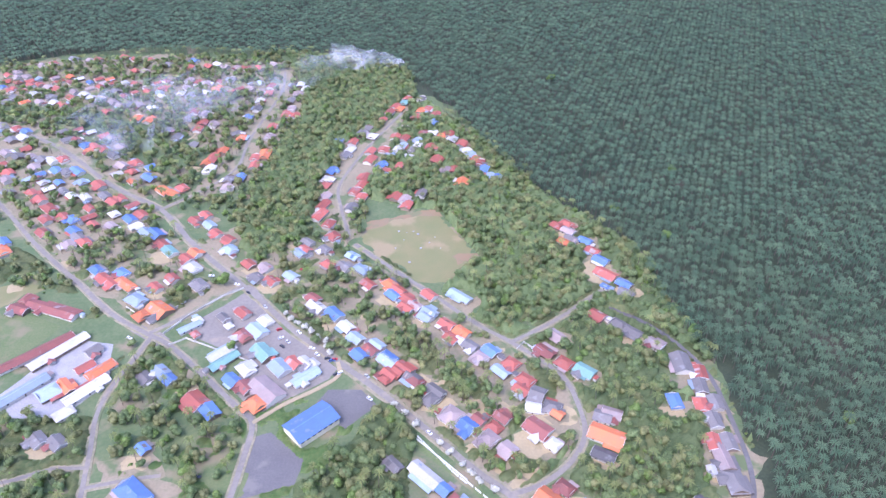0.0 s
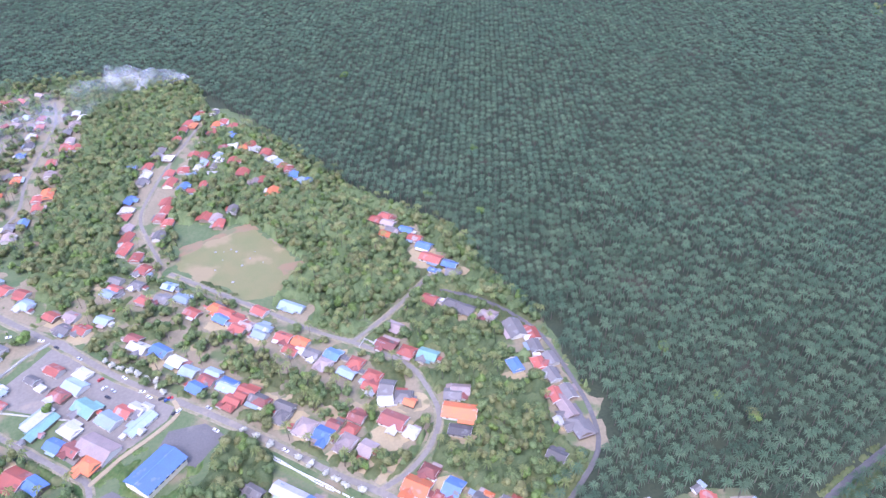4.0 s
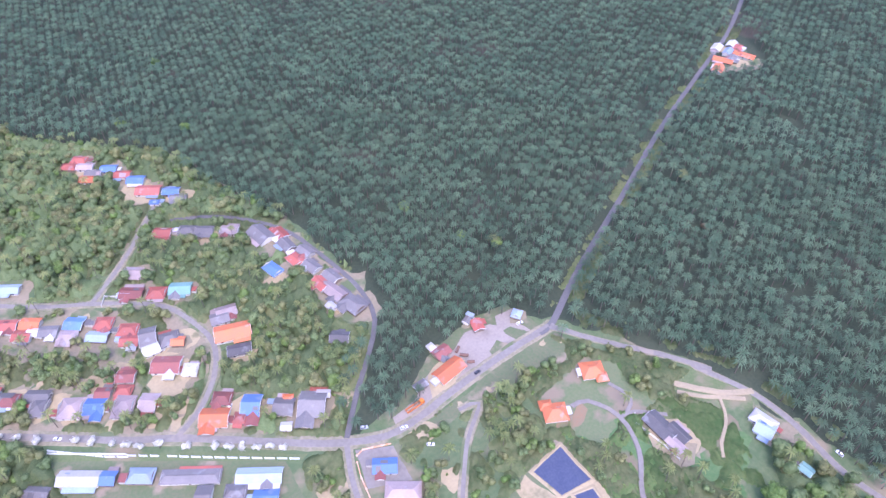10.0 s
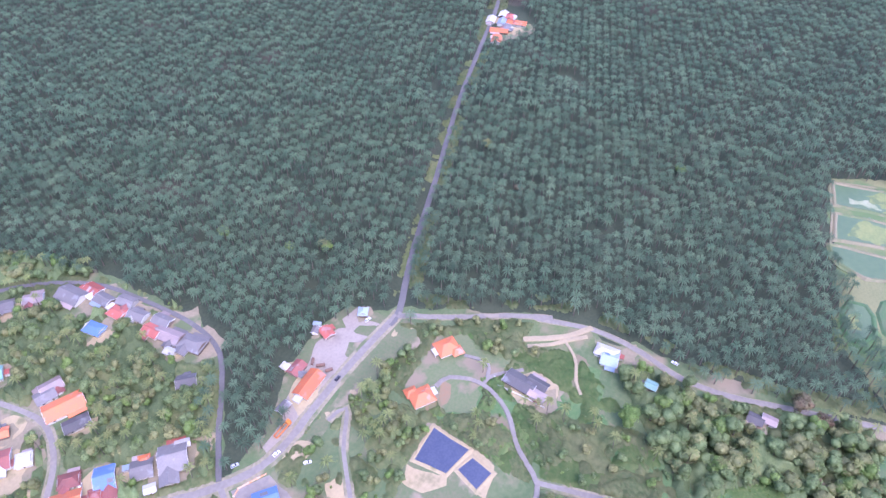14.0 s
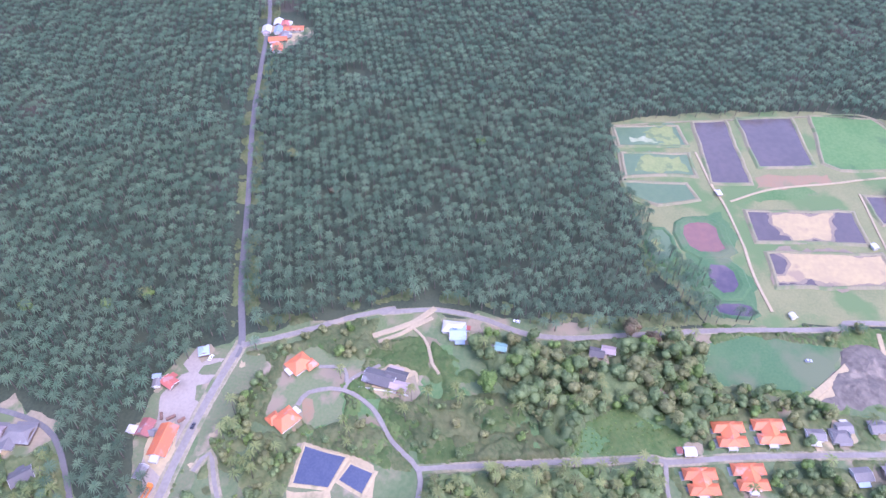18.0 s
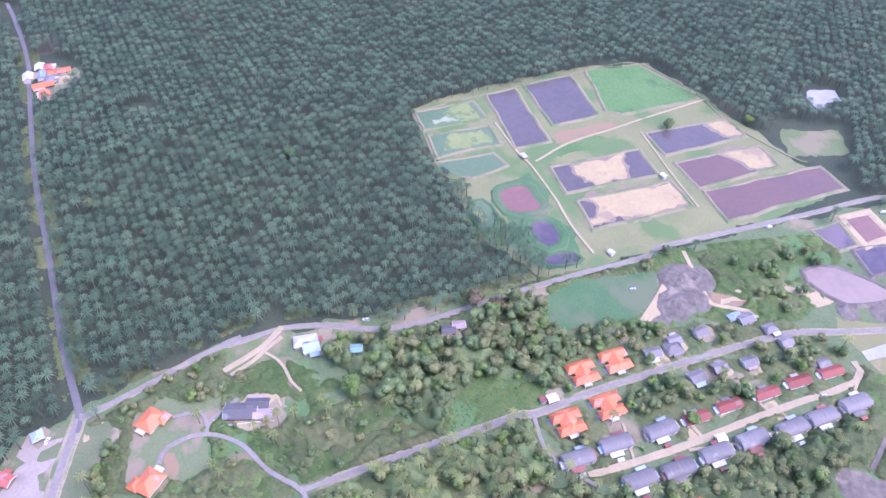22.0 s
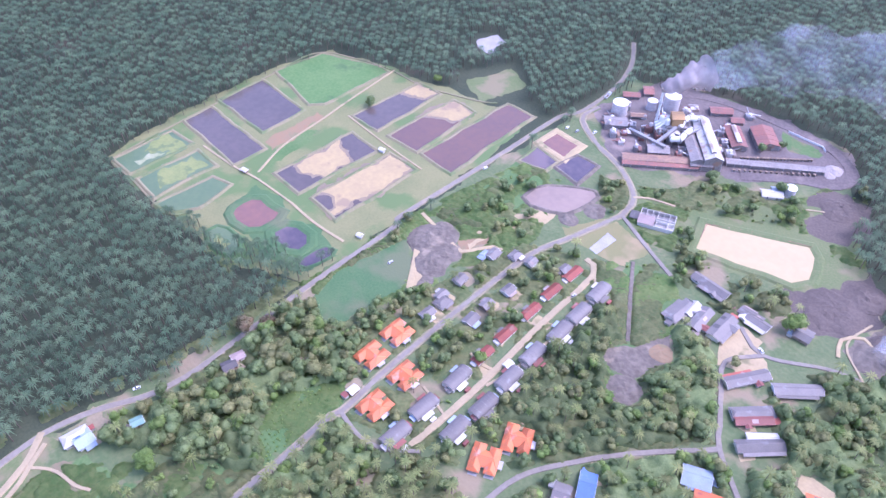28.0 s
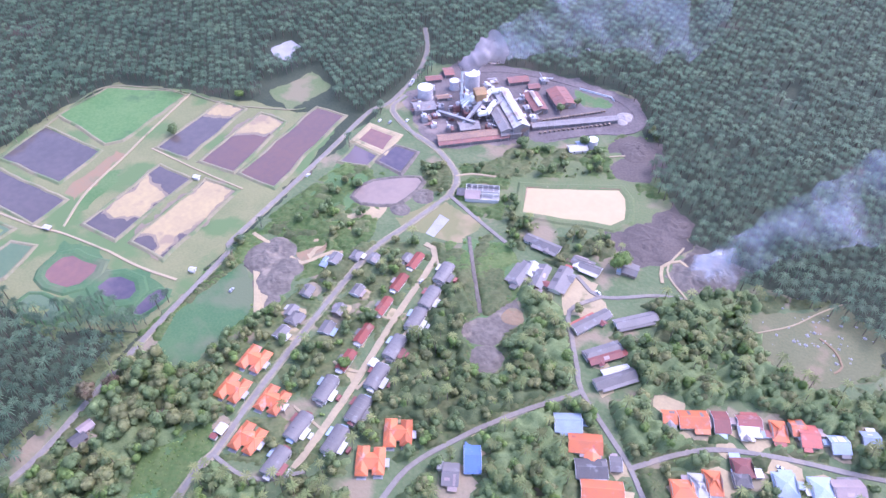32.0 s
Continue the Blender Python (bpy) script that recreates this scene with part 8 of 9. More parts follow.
mixed([(-315.5, 305.6), (-219.2, 305.8), (-202.9, 240.6), (-268.6, 223.1)], 8, 170, 2.0)
mixed([(-85.0, 251.8), (-47.0, 297.0), (-37.7, 315.5), (-16.5, 293.5), (-16.7, 229.6), (-67.5, 220.1)], 7, 180, 2.5)
mixed([(-47.2, 343.3), (38.9, 250.0), (77.7, 293.4), (39.1, 314.0), (-29.6, 406.0)], 9.5, 190, 2.0)
mixed([(80.4, 190.5), (101.0, 180.1), (85.5, 148.8), (65.0, 161.9)], 8, 200)
mixed([(124.6, 162.8), (178.1, 156.5), (240.9, 152.4), (249.5, 128.6), (209.9, 120.2), (169.3, 103.8), (151.0, 90.5), (100.3, 132.6)], 12, 210)
mixed([(231.8, 162.8), (239.6, 149.0), (221.2, 141.3), (197.9, 137.5), (176.2, 136.2), (163.9, 134.7), (167.2, 145.9), (185.6, 150.2), (205.9, 156.7)], 11, 530, 2.0, 0.8, 0.95)
mixed([(187.1, 127.1), (195.2, 113.3), (179.0, 108.8), (148.8, 100.3), (143.0, 113.1), (163.7, 121.4)], 11, 540, 2.0, 1.3, 0.9)
mixed([(189.4, 132.9), (192.2, 114.9), (187.8, 102.9), (159.3, 97.5), (157.6, 123.5)], 12, 550, 2.0, 1.0, 0.95)
mixed([(258.9, 135.8), (269.6, 106.5), (278.1, 79.6), (264.5, 80.8), (251.9, 109.6)], 11, 560, 2.0, 0.4, 0.9)
mixed([(247.9, 149.5), (278.4, 92.8), (265.3, 64.6), (239.0, 91.2), (248.8, 123.7)], 13, 220)
NOTREES.append(offset([(164.3, -360.7), (174.7, -385.4), (116.5, -422.8), (99.9, -396.5), (105.0, -384.7)], 15.0))
PLOT = [(220.0, -48.0), (235.4, -70.3), (228.3, -92.4), (220.4, -107.8), (203.8, -92.8), (197.5, -60.2), (192.1, -40.3)]
NOTREES.append(PLOT)
mixed([(270.4, 22.0), (297.2, -116.4), (257.9, -120.8), (230.4, -122.8), (206.6, -88.3), (196.9, -41.8), (231.0, -10.4)], 7, 230, coco=0.7, hi=1.45)
mixed([(175.8, 32.5), (201.6, -90.8), (168.5, -98.2), (145.9, 29.2)], 8.5, 240, 2.0, 1.9)
mixed([(201.4, -93.0), (271.7, -121.6), (250.7, -157.1), (241.6, -267.5), (205.5, -292.5), (180.1, -276.8), (155.6, -114.7)], 8.5, 250, 2.0, 0.6)
mixed([(147.4, -114.4), (151.7, -157.3), (173.8, -281.2), (139.6, -256.5), (123.2, -224.7), (65.9, -239.8), (119.0, -146.0)], 7.5, 260, 2.5)
mixed([(156.7, -319.6), (92.0, -289.5), (60.5, -243.6), (106.0, -216.8), (112.8, -275.1)], 7.5, 270)
mixed([(106.0, -124.2), (99.7, -171.7), (58.7, -240.1), (2.3, -199.8)], 7.5, 280, 2.0)
mixed([(86.0, -293.7), (46.1, -336.0), (-0.2, -377.2), (-31.6, -332.2), (-57.7, -320.9), (-91.3, -334.9), (-108.5, -291.8), (13.9, -218.9)], 7, 290, 2.5)
mixed([(10.0, -217.5), (-101.2, -282.9), (-113.1, -265.2), (-7.3, -191.9)], 9, 300, 2.0)
mixed([(305.0, -237.2), (305.5, -350.8), (243.9, -279.5), (262.6, -248.8)], 15, 310, coco=0)
mixed([(247.3, -375.6), (165.2, -476.6), (129.8, -443.7), (176.6, -387.9)], 15, 320, coco=0.5)
mixed([(165.9, -327.1), (158.3, -354.2), (109.0, -373.9), (78.1, -354.2), (110.7, -325.1)], 8.5, 330, 2.0)
mixed([(168.5, -98.2), (145.9, 29.2), (100.0, 25.0), (95.0, -100.0), (125.0, -118.0), (153.0, -113.0)], 8.5, 350, 2.0, 1.9)
mixed([(304.1, -124.2), (315.5, -220.5), (300.9, -230.8), (289.9, -127.4)], 8, 340, coco=0)

# ---------------------------------------------------------------- trees with a place of their own
round_tree = [tree_shape(s, 5.0, 5.0, 6, 130, 0.8, True, 0.3) for s in (71, 72)]
SILVER = leaf("silvery_leaf", (0.62, 0.61, 0.53), (0.70, 0.68, 0.59), 0.2)
for q in ((-30.9, 314.8), (-24.1, 307.2), (-17.0, 298.9), (-2.0, 283.7), (4.8, 276.6), (11.3, 268.9), (17.0, 263.2), (21.7, 257.5), (29.3, 250.3), (39.9, 239.6),
          (50.7, 228.9), (56.3, 223.3), (61.4, 218.1), (66.7, 212.8), (71.8, 207.7), (76.7, 202.8), (-106.1, 393.9), (-99.9, 389.0), (-94.3, 384.2), (-88.1, 378.2),
          (-82.4, 374.1), (-82.8, 368.4), (-78.1, 362.7), (-111.8, 398.3), (-116.8, 403.4)):
    single("street_tree", "small round silvery clipped tree beside the street", rng.randrange(2), round_tree, [SILVER, BARK], *q, rng.uniform(0, 360), rng.uniform(0.95, 1.2))
big = [tree_shape(s, 12.0, 12.0, 11, 520, 0.62) for s in (81, 82)]
for q, m, s, words in (((287.2, -78.5), LEAF_D, 1.1, "large tree with rusty dry leaves beside the road"), ((282.4, -91.0), LEAF_D, 0.8, "tree with rusty dry leaves beside the road"),
                       ((451.9, -278.2), LEAF_A, 0.75, "dark leafy tree on a pond bank"), ((446.3, -348.7), LEAF_C, 0.7, "bright green tree at the palms' edge"),
                       ((82.7, -348.3), LEAF_C, 1.15, "broad round green tree beside the workers' quarters"), ((111.4, -287.2), LEAF_A, 0.8, "dark leafy tree beside the quarters"),
                       ((86.9, -296.0), LEAF_B, 0.6, "olive tree beside the quarters"), ((-171.6, 440.2), LEAF_C, 0.9, "round bright green tree at the junction"),
                       ((-148.4, 367.9), LEAF_C, 0.6, "bright green tree at the roadside"), ((-78.5, 368.1), LEAF_A, 0.6, "dark leafy tree by the market"),
                       ((-89.2, 373.8), LEAF_A, 0.6, "dark leafy tree by the market"), ((236.3, 6.2), LEAF_C, 1.0, "large bright green tree at the wood's edge"),
                       ((262.5, -19.7), LEAF_C, 0.8, "bright green tree in the wood"), ((182.1, -179.3), LEAF_C, 0.7, "bright green tree beside a row house"),
                       ((174.4, -407.7), LEAF_A, 0.7, "dark tree in the mill grass"), ((143.0, -442.6), LEAF_C, 0.8, "bright green tree below the mill"),
                       ((205.6, -430.8), LEAF_A, 0.8, "dark leafy tree beside the mill shed"), ((164.0, -459.8), LEAF_A, 0.8, "dark leafy tree behind the water tank"),
                       ((196.1, -509.0), LEAF_A, 0.6, "dark tree in the mill yard"), ((202.7, -491.7), LEAF_A, 0.7, "dark leafy tree in the mill yard"),
                       ((262.7, 251.2), LEAF_C, 0.7, "bright green tree among oil palms"), ((273.7, 228.0), LEAF_C, 0.75, "bright green tree among oil palms"),
                       ((253.2, 301.9), LEAF_C, 0.7, "bright green tree among oil palms"), ((470.4, 33.9), LEAF_C, 0.8, "bright green tree among oil palms"),
                       ((190.9, 503.4), LEAF_C, 0.8, "bright green tree among oil palms"), ((134.0, 849.4), LEAF_C, 0.9, "bright green tree among oil palms"),
                       ((225.1, 618.8), LEAF_C, 0.8, "bright green tree among oil palms"), ((155.3, 545.7), LEAF_C, 0.8, "bright green tree at the palms' edge"),
                       ((392.7, 136.5), LEAF_D, 0.6, "dry pale tree among oil palms"), ((275.7, 232.4), LEAF_B, 0.8, "olive tree among oil palms"), ((432.9, 180.6), LEAF_B, 0.7, "olive tree among oil palms"),
                       ((175.3, -366.0), LEAF_A, 0.7, "dark leafy tree beside the cream pond"), ((151.8, -322.3), LEAF_A, 0.6, "dark leafy tree at a bend")):
    single("large_tree", words, rng.randrange(2), big, [m, BARK], *q, rng.uniform(0, 360), s)
for q in ((219.3, 60.9), (220.9, 53.7), (222.0, 47.5), (220.8, 37.1), (221.9, 19.7), (193.3, 76.7), (198.2, 80.7), (207.3, 48.1), (170.5, 122.9), (162.2, 121.0), (164.8, 132.1),
          (197.5, 138.2), (231.0, 91.1), (220.2, -13.6), (187.2, -39.4), (166.9, 126.1)):
    single("coconut_palm", "lone coconut palm standing in rough meadow", rng.randrange(4), cocos, [COCONUT, BARK], *q, rng.uniform(0, 360), rng.uniform(0.85, 1.1))
grove([(218.3, 102.1), (231.7, 42.0), (234.5, -3.8), (211.0, -45.4), (196.9, -41.8), (185.4, 33.6)], 9, small, [LEAF_A, BARK], "shrubs", "low dark shrubs in rough meadow", 400, 1.5, 0.4, 1.2, "shrubs")
grove([(218.3, 102.1), (211.9, 55.6), (181.1, 51.2), (187.9, 101.4)], 9, small, [LEAF_C, BARK], "shrubs", "low bright shrubs in rough meadow", 401, 1.5, 0.3, 0.8, "shrubs")
NOTREES.remove(PLOT)
grove(PLOT, 3.2, bushes, [LEAF_C, BARK], "vegetable_plot", "rows of leafy vegetables", 402, 1.5, 0.45, 0.75, "vegetables", 0.18)
grove([(244.6, -379.1), (127.8, -508.6), (96.0, -468.1), (176.6, -387.9)], 13.0, small, [LEAF_B, BARK], "shrubs", "olive shrubs below the mill", 403, 1.5, 0.4, 1.1, "shrubs")
grove([(200.5, -295.6), (166.1, -331.4), (113.8, -295.3), (66.8, -240.5), (97.2, -201.2), (144.1, -241.7)], 8.0, bushes, [LEAF_C, BARK], "shrubs", "bright green shrubs", 404, 1.5, 0.5, 1.3, "shrubs")
grove([(-0.2, -377.2), (-54.8, -403.2), (-82.9, -378.2), (-91.3, -334.9), (-44.1, -311.5)], 8.0, bushes, [LEAF_B, BARK], "shrubs", "olive shrubs round the dry clearing", 405, 1.5, 0.4, 1.2, "shrubs")

HEDGE = [(176.2, 150.8), (196.4, 146.7), (213.1, 142.0), (226.4, 135.7), (222.3, 129.8), (204.0, 134.9), (179.9, 139.6), (166.0, 136.7)]
grove(HEDGE, 4.6, small, [LEAF_C, BARK], "shrubs", "belt of leafy shrubs beside the verge", 406, 1.0, 0.5, 1.0, "shrubs")
grove(HEDGE, 6.5, leafy, [LEAF_A, BARK], "shrubs", "low leafy trees beside the verge", 407, 1.0, 0.4, 0.6, "shrubs")

# ---------------------------------------------------------------- brush over open ground
thicket([(217.9, 108.5), (231.7, 42.0), (234.5, -3.8), (211.0, -45.4), (193.5, -41.7), (179.0, 32.9), (178.1, 99.0)], BRUSH, 601, 2.4, 0.6)
thicket([(217.9, 108.5), (268.8, 46.3), (234.5, -3.8), (211.0, -45.4), (193.5, -41.7), (179.0, 32.9), (178.1, 99.0)], FERN, 621, 1.5, 0.5)
thicket([(245.6, 142.6), (260.8, 104.6), (268.8, 46.3), (228.0, 38.3), (217.7, 82.4), (211.2, 126.3)], FERN, 602, 1.6, 0.45)
thicket([(169.3, 103.8), (209.9, 120.2), (253.1, 74.7), (241.6, 15.4), (157.6, 73.6)], FERN, 603, 1.8, 0.5)
thicket([(260.1, -370.4), (131.2, -498.7), (72.8, -426.6), (90.1, -387.6), (149.6, -352.8), (199.1, -334.3)], FERN, 604, 1.8, 0.5)
thicket([(200.5, -295.6), (166.1, -331.4), (113.8, -295.3), (66.8, -240.5), (97.2, -201.2), (144.1, -241.7)], BRUSH, 605, 2.0, 0.6)
thicket([(-0.2, -377.2), (-54.8, -403.2), (-82.9, -378.2), (-91.3, -334.9), (-44.1, -311.5)], BRUSH, 606, 1.6, 0.45)
thicket([(304.1, -124.2), (315.5, -220.5), (311.9, -326.9), (280.2, -351.9), (239.5, -276.7), (243.5, -206.3), (262.1, -136.9)], FERN, 607, 2.0, 0.58)
thicket([(433.3, -82.2), (401.5, -119.6), (365.2, -152.9), (308.9, -158.4), (304.1, -124.2), (332.3, -92.3)], BRUSH, 608, 1.3, 0.5)
thicket([(271.7, -121.6), (250.7, -157.1), (241.6, -267.5), (202.3, -294.8), (151.7, -119.3), (201.4, -93.0)], BRUSH, 609, 1.5, 0.42)
thicket([(124.6, 162.8), (194.7, 174.0), (240.9, 152.4), (281.6, 75.7), (259.0, 60.4), (151.0, 90.5), (100.3, 132.6)], BRUSH, 610, 1.6, 0.45)
thicket([(200.5, -295.6), (166.1, -331.4), (113.8, -295.3), (66.8, -240.5), (97.2, -201.2), (144.1, -241.7)], FERN, 622, 1.4, 0.6)
thicket([(304.1, -124.2), (315.5, -220.5), (311.9, -326.9), (280.2, -351.9), (239.5, -276.7), (243.5, -206.3), (262.1, -136.9)], FERN, 623, 1.4, 0.5)
thicket([(-127.0, 325.1), (-37.7, 315.5), (-67.5, 220.1), (-114.6, 240.7)], FERN, 624, 1.6, 0.45)
thicket([(-217.5, 329.9), (-211.0, 379.0), (-120.0, 301.4), (-121.8, 244.3), (-185.3, 244.2)], FERN, 625, 1.6, 0.45)

thicket([(252.0, 165.0), (262.0, 140.0), (284.0, 100.0), (297.0, 70.0), (299.0, 20.0), (290.0, -20.0), (292.0, -70.0), (306.0, -130.0), (316.0, -128.0), (302.0, -70.0), (300.0, -20.0), (309.0, 20.0), (307.0, 74.0), (294.0, 106.0), (272.0, 146.0), (264.0, 170.0)], BRUSH, 626, 1.8, 0.62, label="brush between the road and the oil palms")
thicket([(255.0, 167.0), (380.0, 208.0), (480.0, 239.0), (668.0, 286.0), (756.0, 317.0), (760.0, 298.0), (670.0, 267.0), (480.0, 221.0), (380.0, 191.0), (258.0, 151.0)], BRUSH, 627, 1.3, 0.55, 1.6, 0.3, "grass and brush along the plantation road")
thicket(PLOT, FERN, 628, 0.9, 0.55, 1.4, 0.5, "low green growth between vegetable rows")


# ---------------------------------------------------------------- vehicles
TYRE = mat("tyre", (0.03, 0.03, 0.03), (0.05, 0.05, 0.05), rough=0.9)
PAINT = {"w": (0.80, 0.80, 0.80), "s": (0.45, 0.46, 0.48), "k": (0.05, 0.05, 0.06), "r": (0.45, 0.04, 0.04), "b": (0.06, 0.12, 0.35), "o": (0.75, 0.22, 0.04)}
for key, rgb in PAINT.items():
    mat("car_paint_" + key, rgb, tuple(0.9 * v for v in rgb), rough=0.3, spec=0.5)
CAR_WORDS = {"w": "white", "s": "silver", "k": "black", "r": "red", "b": "dark blue", "o": "orange"}


def wheels(top, l, w, r=0.32):
    for sx in (-1, 1):
        for sy in (-1, 1):
            v, f = lathe([(r, -0.11), (r, 0.11)], 12)
            part("wheel", [(x + sx * l * 0.31, z + sy * (w / 2 - 0.12), y + r) for x, y, z in v], f, TYRE, top)


def car(x, y, turn, c):
    top = empty_at("car", x, y, turn, 0.42)
    l, w = 4.3, 1.72
    v, f = [], []
    for x_, z in ((-0.5, 0.35), (-0.5, 0.85), (-0.47, 0.98), (0.2, 0.95), (0.46, 0.8), (0.5, 0.65), (0.5, 0.35)):
        v += [(x_ * l, -w / 2, z), (x_ * l, w / 2, z)]
    n = 7
    f = [(2 * i, 2 * i + 2, 2 * i + 3, 2 * i + 1) for i in range(n - 1)] + [(12, 0, 1, 13), tuple(range(12, -1, -2)), tuple(range(1, 14, 2))]
    part("body", v, f, MATS["car_paint_" + c], top)
    k = [(-0.44 * l, 0.95), (-0.36 * l, 1.42), (0.04 * l, 1.44), (0.2 * l, 0.95)]
    v = [(x_, s * w * (0.48 if z < 1 else 0.40), z) for x_, z in k for s in (-1, 1)]
    part("cabin", v, [(0, 2, 3, 1), (4, 6, 7, 5), (0, 6, 4, 2), (1, 3, 5, 7)], DARK, top, "dark glass")
    part("roof", *box(-0.35 * l, -w * 0.4, 1.42, 0.04 * l, w * 0.4, 1.47), MATS["car_paint_" + c], top)
    wheels(top, l, w)
    tagged(top, CAR_WORDS[c] + " car on the roadside asphalt", "car", "cars")


def truck(x, y, turn, l=11.0, c="o"):
    top = empty_at("truck", x, y, turn, 0.4)
    part("cab", *box(l / 2 - 2.2, -1.2, 0.6, l / 2, 1.2, 2.9), MATS["car_paint_" + c], top)
    part("windscreen", *box(l / 2, -1.0, 1.7, l / 2 + 0.04, 1.0, 2.6), DARK, top)
    part("chassis", *box(-l / 2, -0.5, 0.6, l / 2 - 2.2, 0.5, 0.9), STEEL, top)
    for s in (-1, 1):
        part("side_board", *box(-l / 2, s * 1.2 - 0.06, 0.9, l / 2 - 2.4, s * 1.2 + 0.06, 2.2), MATS["car_paint_" + c], top)
    part("bed", *box(-l / 2, -1.15, 0.85, l / 2 - 2.4, 1.15, 1.0), TIMBER, top)
    part("tail_board", *box(-l / 2 - 0.06, -1.2, 0.9, -l / 2 + 0.06, 1.2, 2.2), MATS["car_paint_" + c], top)
    wheels(top, l, 2.4, 0.5)
    tagged(top, CAR_WORDS[c] + " long open lorry parked on bare ground", "truck", "trucks")


truck(*(145.4, 172.7), -4.7, 12)
truck(*(335.3, -454.1), -73.3, 9, "w")
for q, da, c in (((-110.0, 375.1), 0, "s"), ((-91.8, 368.7), 30, "w"), ((-87.3, 362.5), 0, "w"), ((-79.7, 358.6), 60, "k"), ((-76.3, 356.4), 60, "b"), ((-74.5, 357.5), 60, "r"),
                 ((-69.4, 344.6), 90, "w"), ((-72.0, 343.5), 90, "k"), ((-115.6, 379.2), 80, "w"), ((-118.5, 388.2), 80, "r"), ((-113.2, 370.4), 0, "k"), ((-103.6, 385.2), 0, "w"),
                 ((-133.8, 413.5), 0, "s"), ((-193.7, 444.3), 50, "w"), ((-187.7, 442.2), 50, "s"), ((-184.4, 451.6), 50, "w"), ((-113.5, 459.2), 0, "r"), ((-8.2, 293.5), 0, "w"),
                 ((-50.8, 341.5), 0, "s"), ((-161.6, 440.8), 30, "w"), ((-150.4, 430.3), 0, "k"), ((-223.9, 378.9), 20, "w"), ((-142.4, 261.3), 20, "k")):
    car(*q, A_MAIN + da, c)
for q, da, c in (((132.1, 167.1), 25, "w"), ((188.0, 164.6), 40, "k"), ((-47.4, 321.5), 0, "w"),
                 ((116.3, 182.5), 10, "s"), ((128.3, 223.6), 0, "w"), ((288.9, -7.9), 120, "w"), ((70.4, 245.8), 90, "w"), ((234.3, 172.3), 30, "w"), ((135.4, 149.3), 0, "w")):
    car(*q, A_LOW + da, c)
for q, da, c in (((323.0, -301.4), 0, "w"), ((283.2, -183.2), 0, "s"), ((179.5, -156.3), 0, "w"), ((185.0, -260.7), 0, "s"), ((83.3, -319.1), 60, "w"), ((304.0, -404.8), 0, "w"),
                 ((322.9, -391.5), 0, "w"), ((314.3, -394.5), 0, "s"), ((18.8, -249.4), 0, "k"), ((-52.3, -260.7), 80, "s"), ((276.2, -450.3), 0, "w")):
    car(*q, A_ROW + da, c)


# ---------------------------------------------------------------- walls, kerbs and fences
def wall_line(points, h, thick, material, name, label, step=7.0, gap=0.0):
    """A low wall of panels between posts."""
    top = empty_at(name, *points[0])
    ox, oy = points[0]
    for (x0, y0), (x1, y1) in zip(points, points[1:]):
        a, b = Vector((x0 - ox, y0 - oy, 0)), Vector((x1 - ox, y1 - oy, 0))
        n = max(1, int((b - a).length / step))
        for i in range(n):
            p, q = a.lerp(b, i / n), a.lerp(b, (i + 1 - gap) / n)
            part("panel", *beam((p.x, p.y, h / 2 + 0.1), (q.x, q.y, h / 2 + 0.1), thick, h + 0.2), material, top)
            part("post", *box(p.x - thick, p.y - thick, -0.1, p.x + thick, p.y + thick, h + 0.3), material, top)
    tagged(top, label, name.replace("_", " "), "walls and fences")


KERB = mat("painted_kerb", (0.72, 0.30, 0.14), (0.78, 0.55, 0.40), big=0.3, fine=0.8)
wall_line([(-21.7, 294.6), (-1.5, 274.6), (14.4, 258.7)], 1.4, 0.25, WHITE, "boundary_wall", "low white boundary wall beside the street")
wall_line([(14.6, 257.6), (27.7, 244.5)], 1.4, 0.25, WHITE, "boundary_wall", "low white boundary wall beside the street", 6.0, 0.3)
wall_line([(29.9, 242.2), (47.6, 223.9), (80.6, 190.8)], 1.4, 0.25, WHITE, "boundary_wall", "low white boundary wall with gaps beside the street", 6.0, 0.25)
wall_line([(102.5, 172.2), (107.1, 172.8), (120.4, 164.9)], 0.7, 0.4, KERB, "boundary_wall", "low orange and white painted wall round a paved lot", 5.0)
wall_line([(100.1, 169.0), (96.0, 160.4), (91.8, 147.5)], 0.7, 0.4, KERB, "boundary_wall", "low orange and white painted wall round a paved lot", 5.0)
wall_line([(-201.2, 383.8), (-188.6, 403.6), (-169.0, 426.1), (-155.1, 435.9)], 1.5, 0.3, WALL, "boundary_wall", "pale wall round the market yard")
wall_line([(-193.4, 372.0), (-183.5, 379.0), (-134.0, 356.3)], 1.2, 0.3, WALL, "boundary_wall", "pale wall round the market yard")
wall_line([(-238.2, 413.2), (-214.8, 394.1), (-195.5, 420.0)], 1.4, 0.3, WALL, "boundary_wall", "pale wall round a large orange-roofed house")
wall_line([(-15.1, 290.4), (5.5, 265.5), (15.1, 255.8)], 1.4, 0.25, WHITE, "boundary_wall", "low white boundary wall beside the street", 5.0, 0.2)
wall_line([(205.4, -534.0), (176.1, -537.2), (171.3, -533.5)], 1.6, 0.25, WHITE, "boundary_wall", "white wall round the mill lawn")
wall_line([(231.0, 83.5), (226.4, 79.5), (226.0, 62.0), (224.5, 50.0)], 1.2, 0.3, WALL, "boundary_wall", "pale garden wall of a staff house")
wall_line([(52.4, 368.5), (57.7, 375.4), (74.6, 358.0)], 1.3, 0.3, WALL, "boundary_wall", "pale wall round a village house")
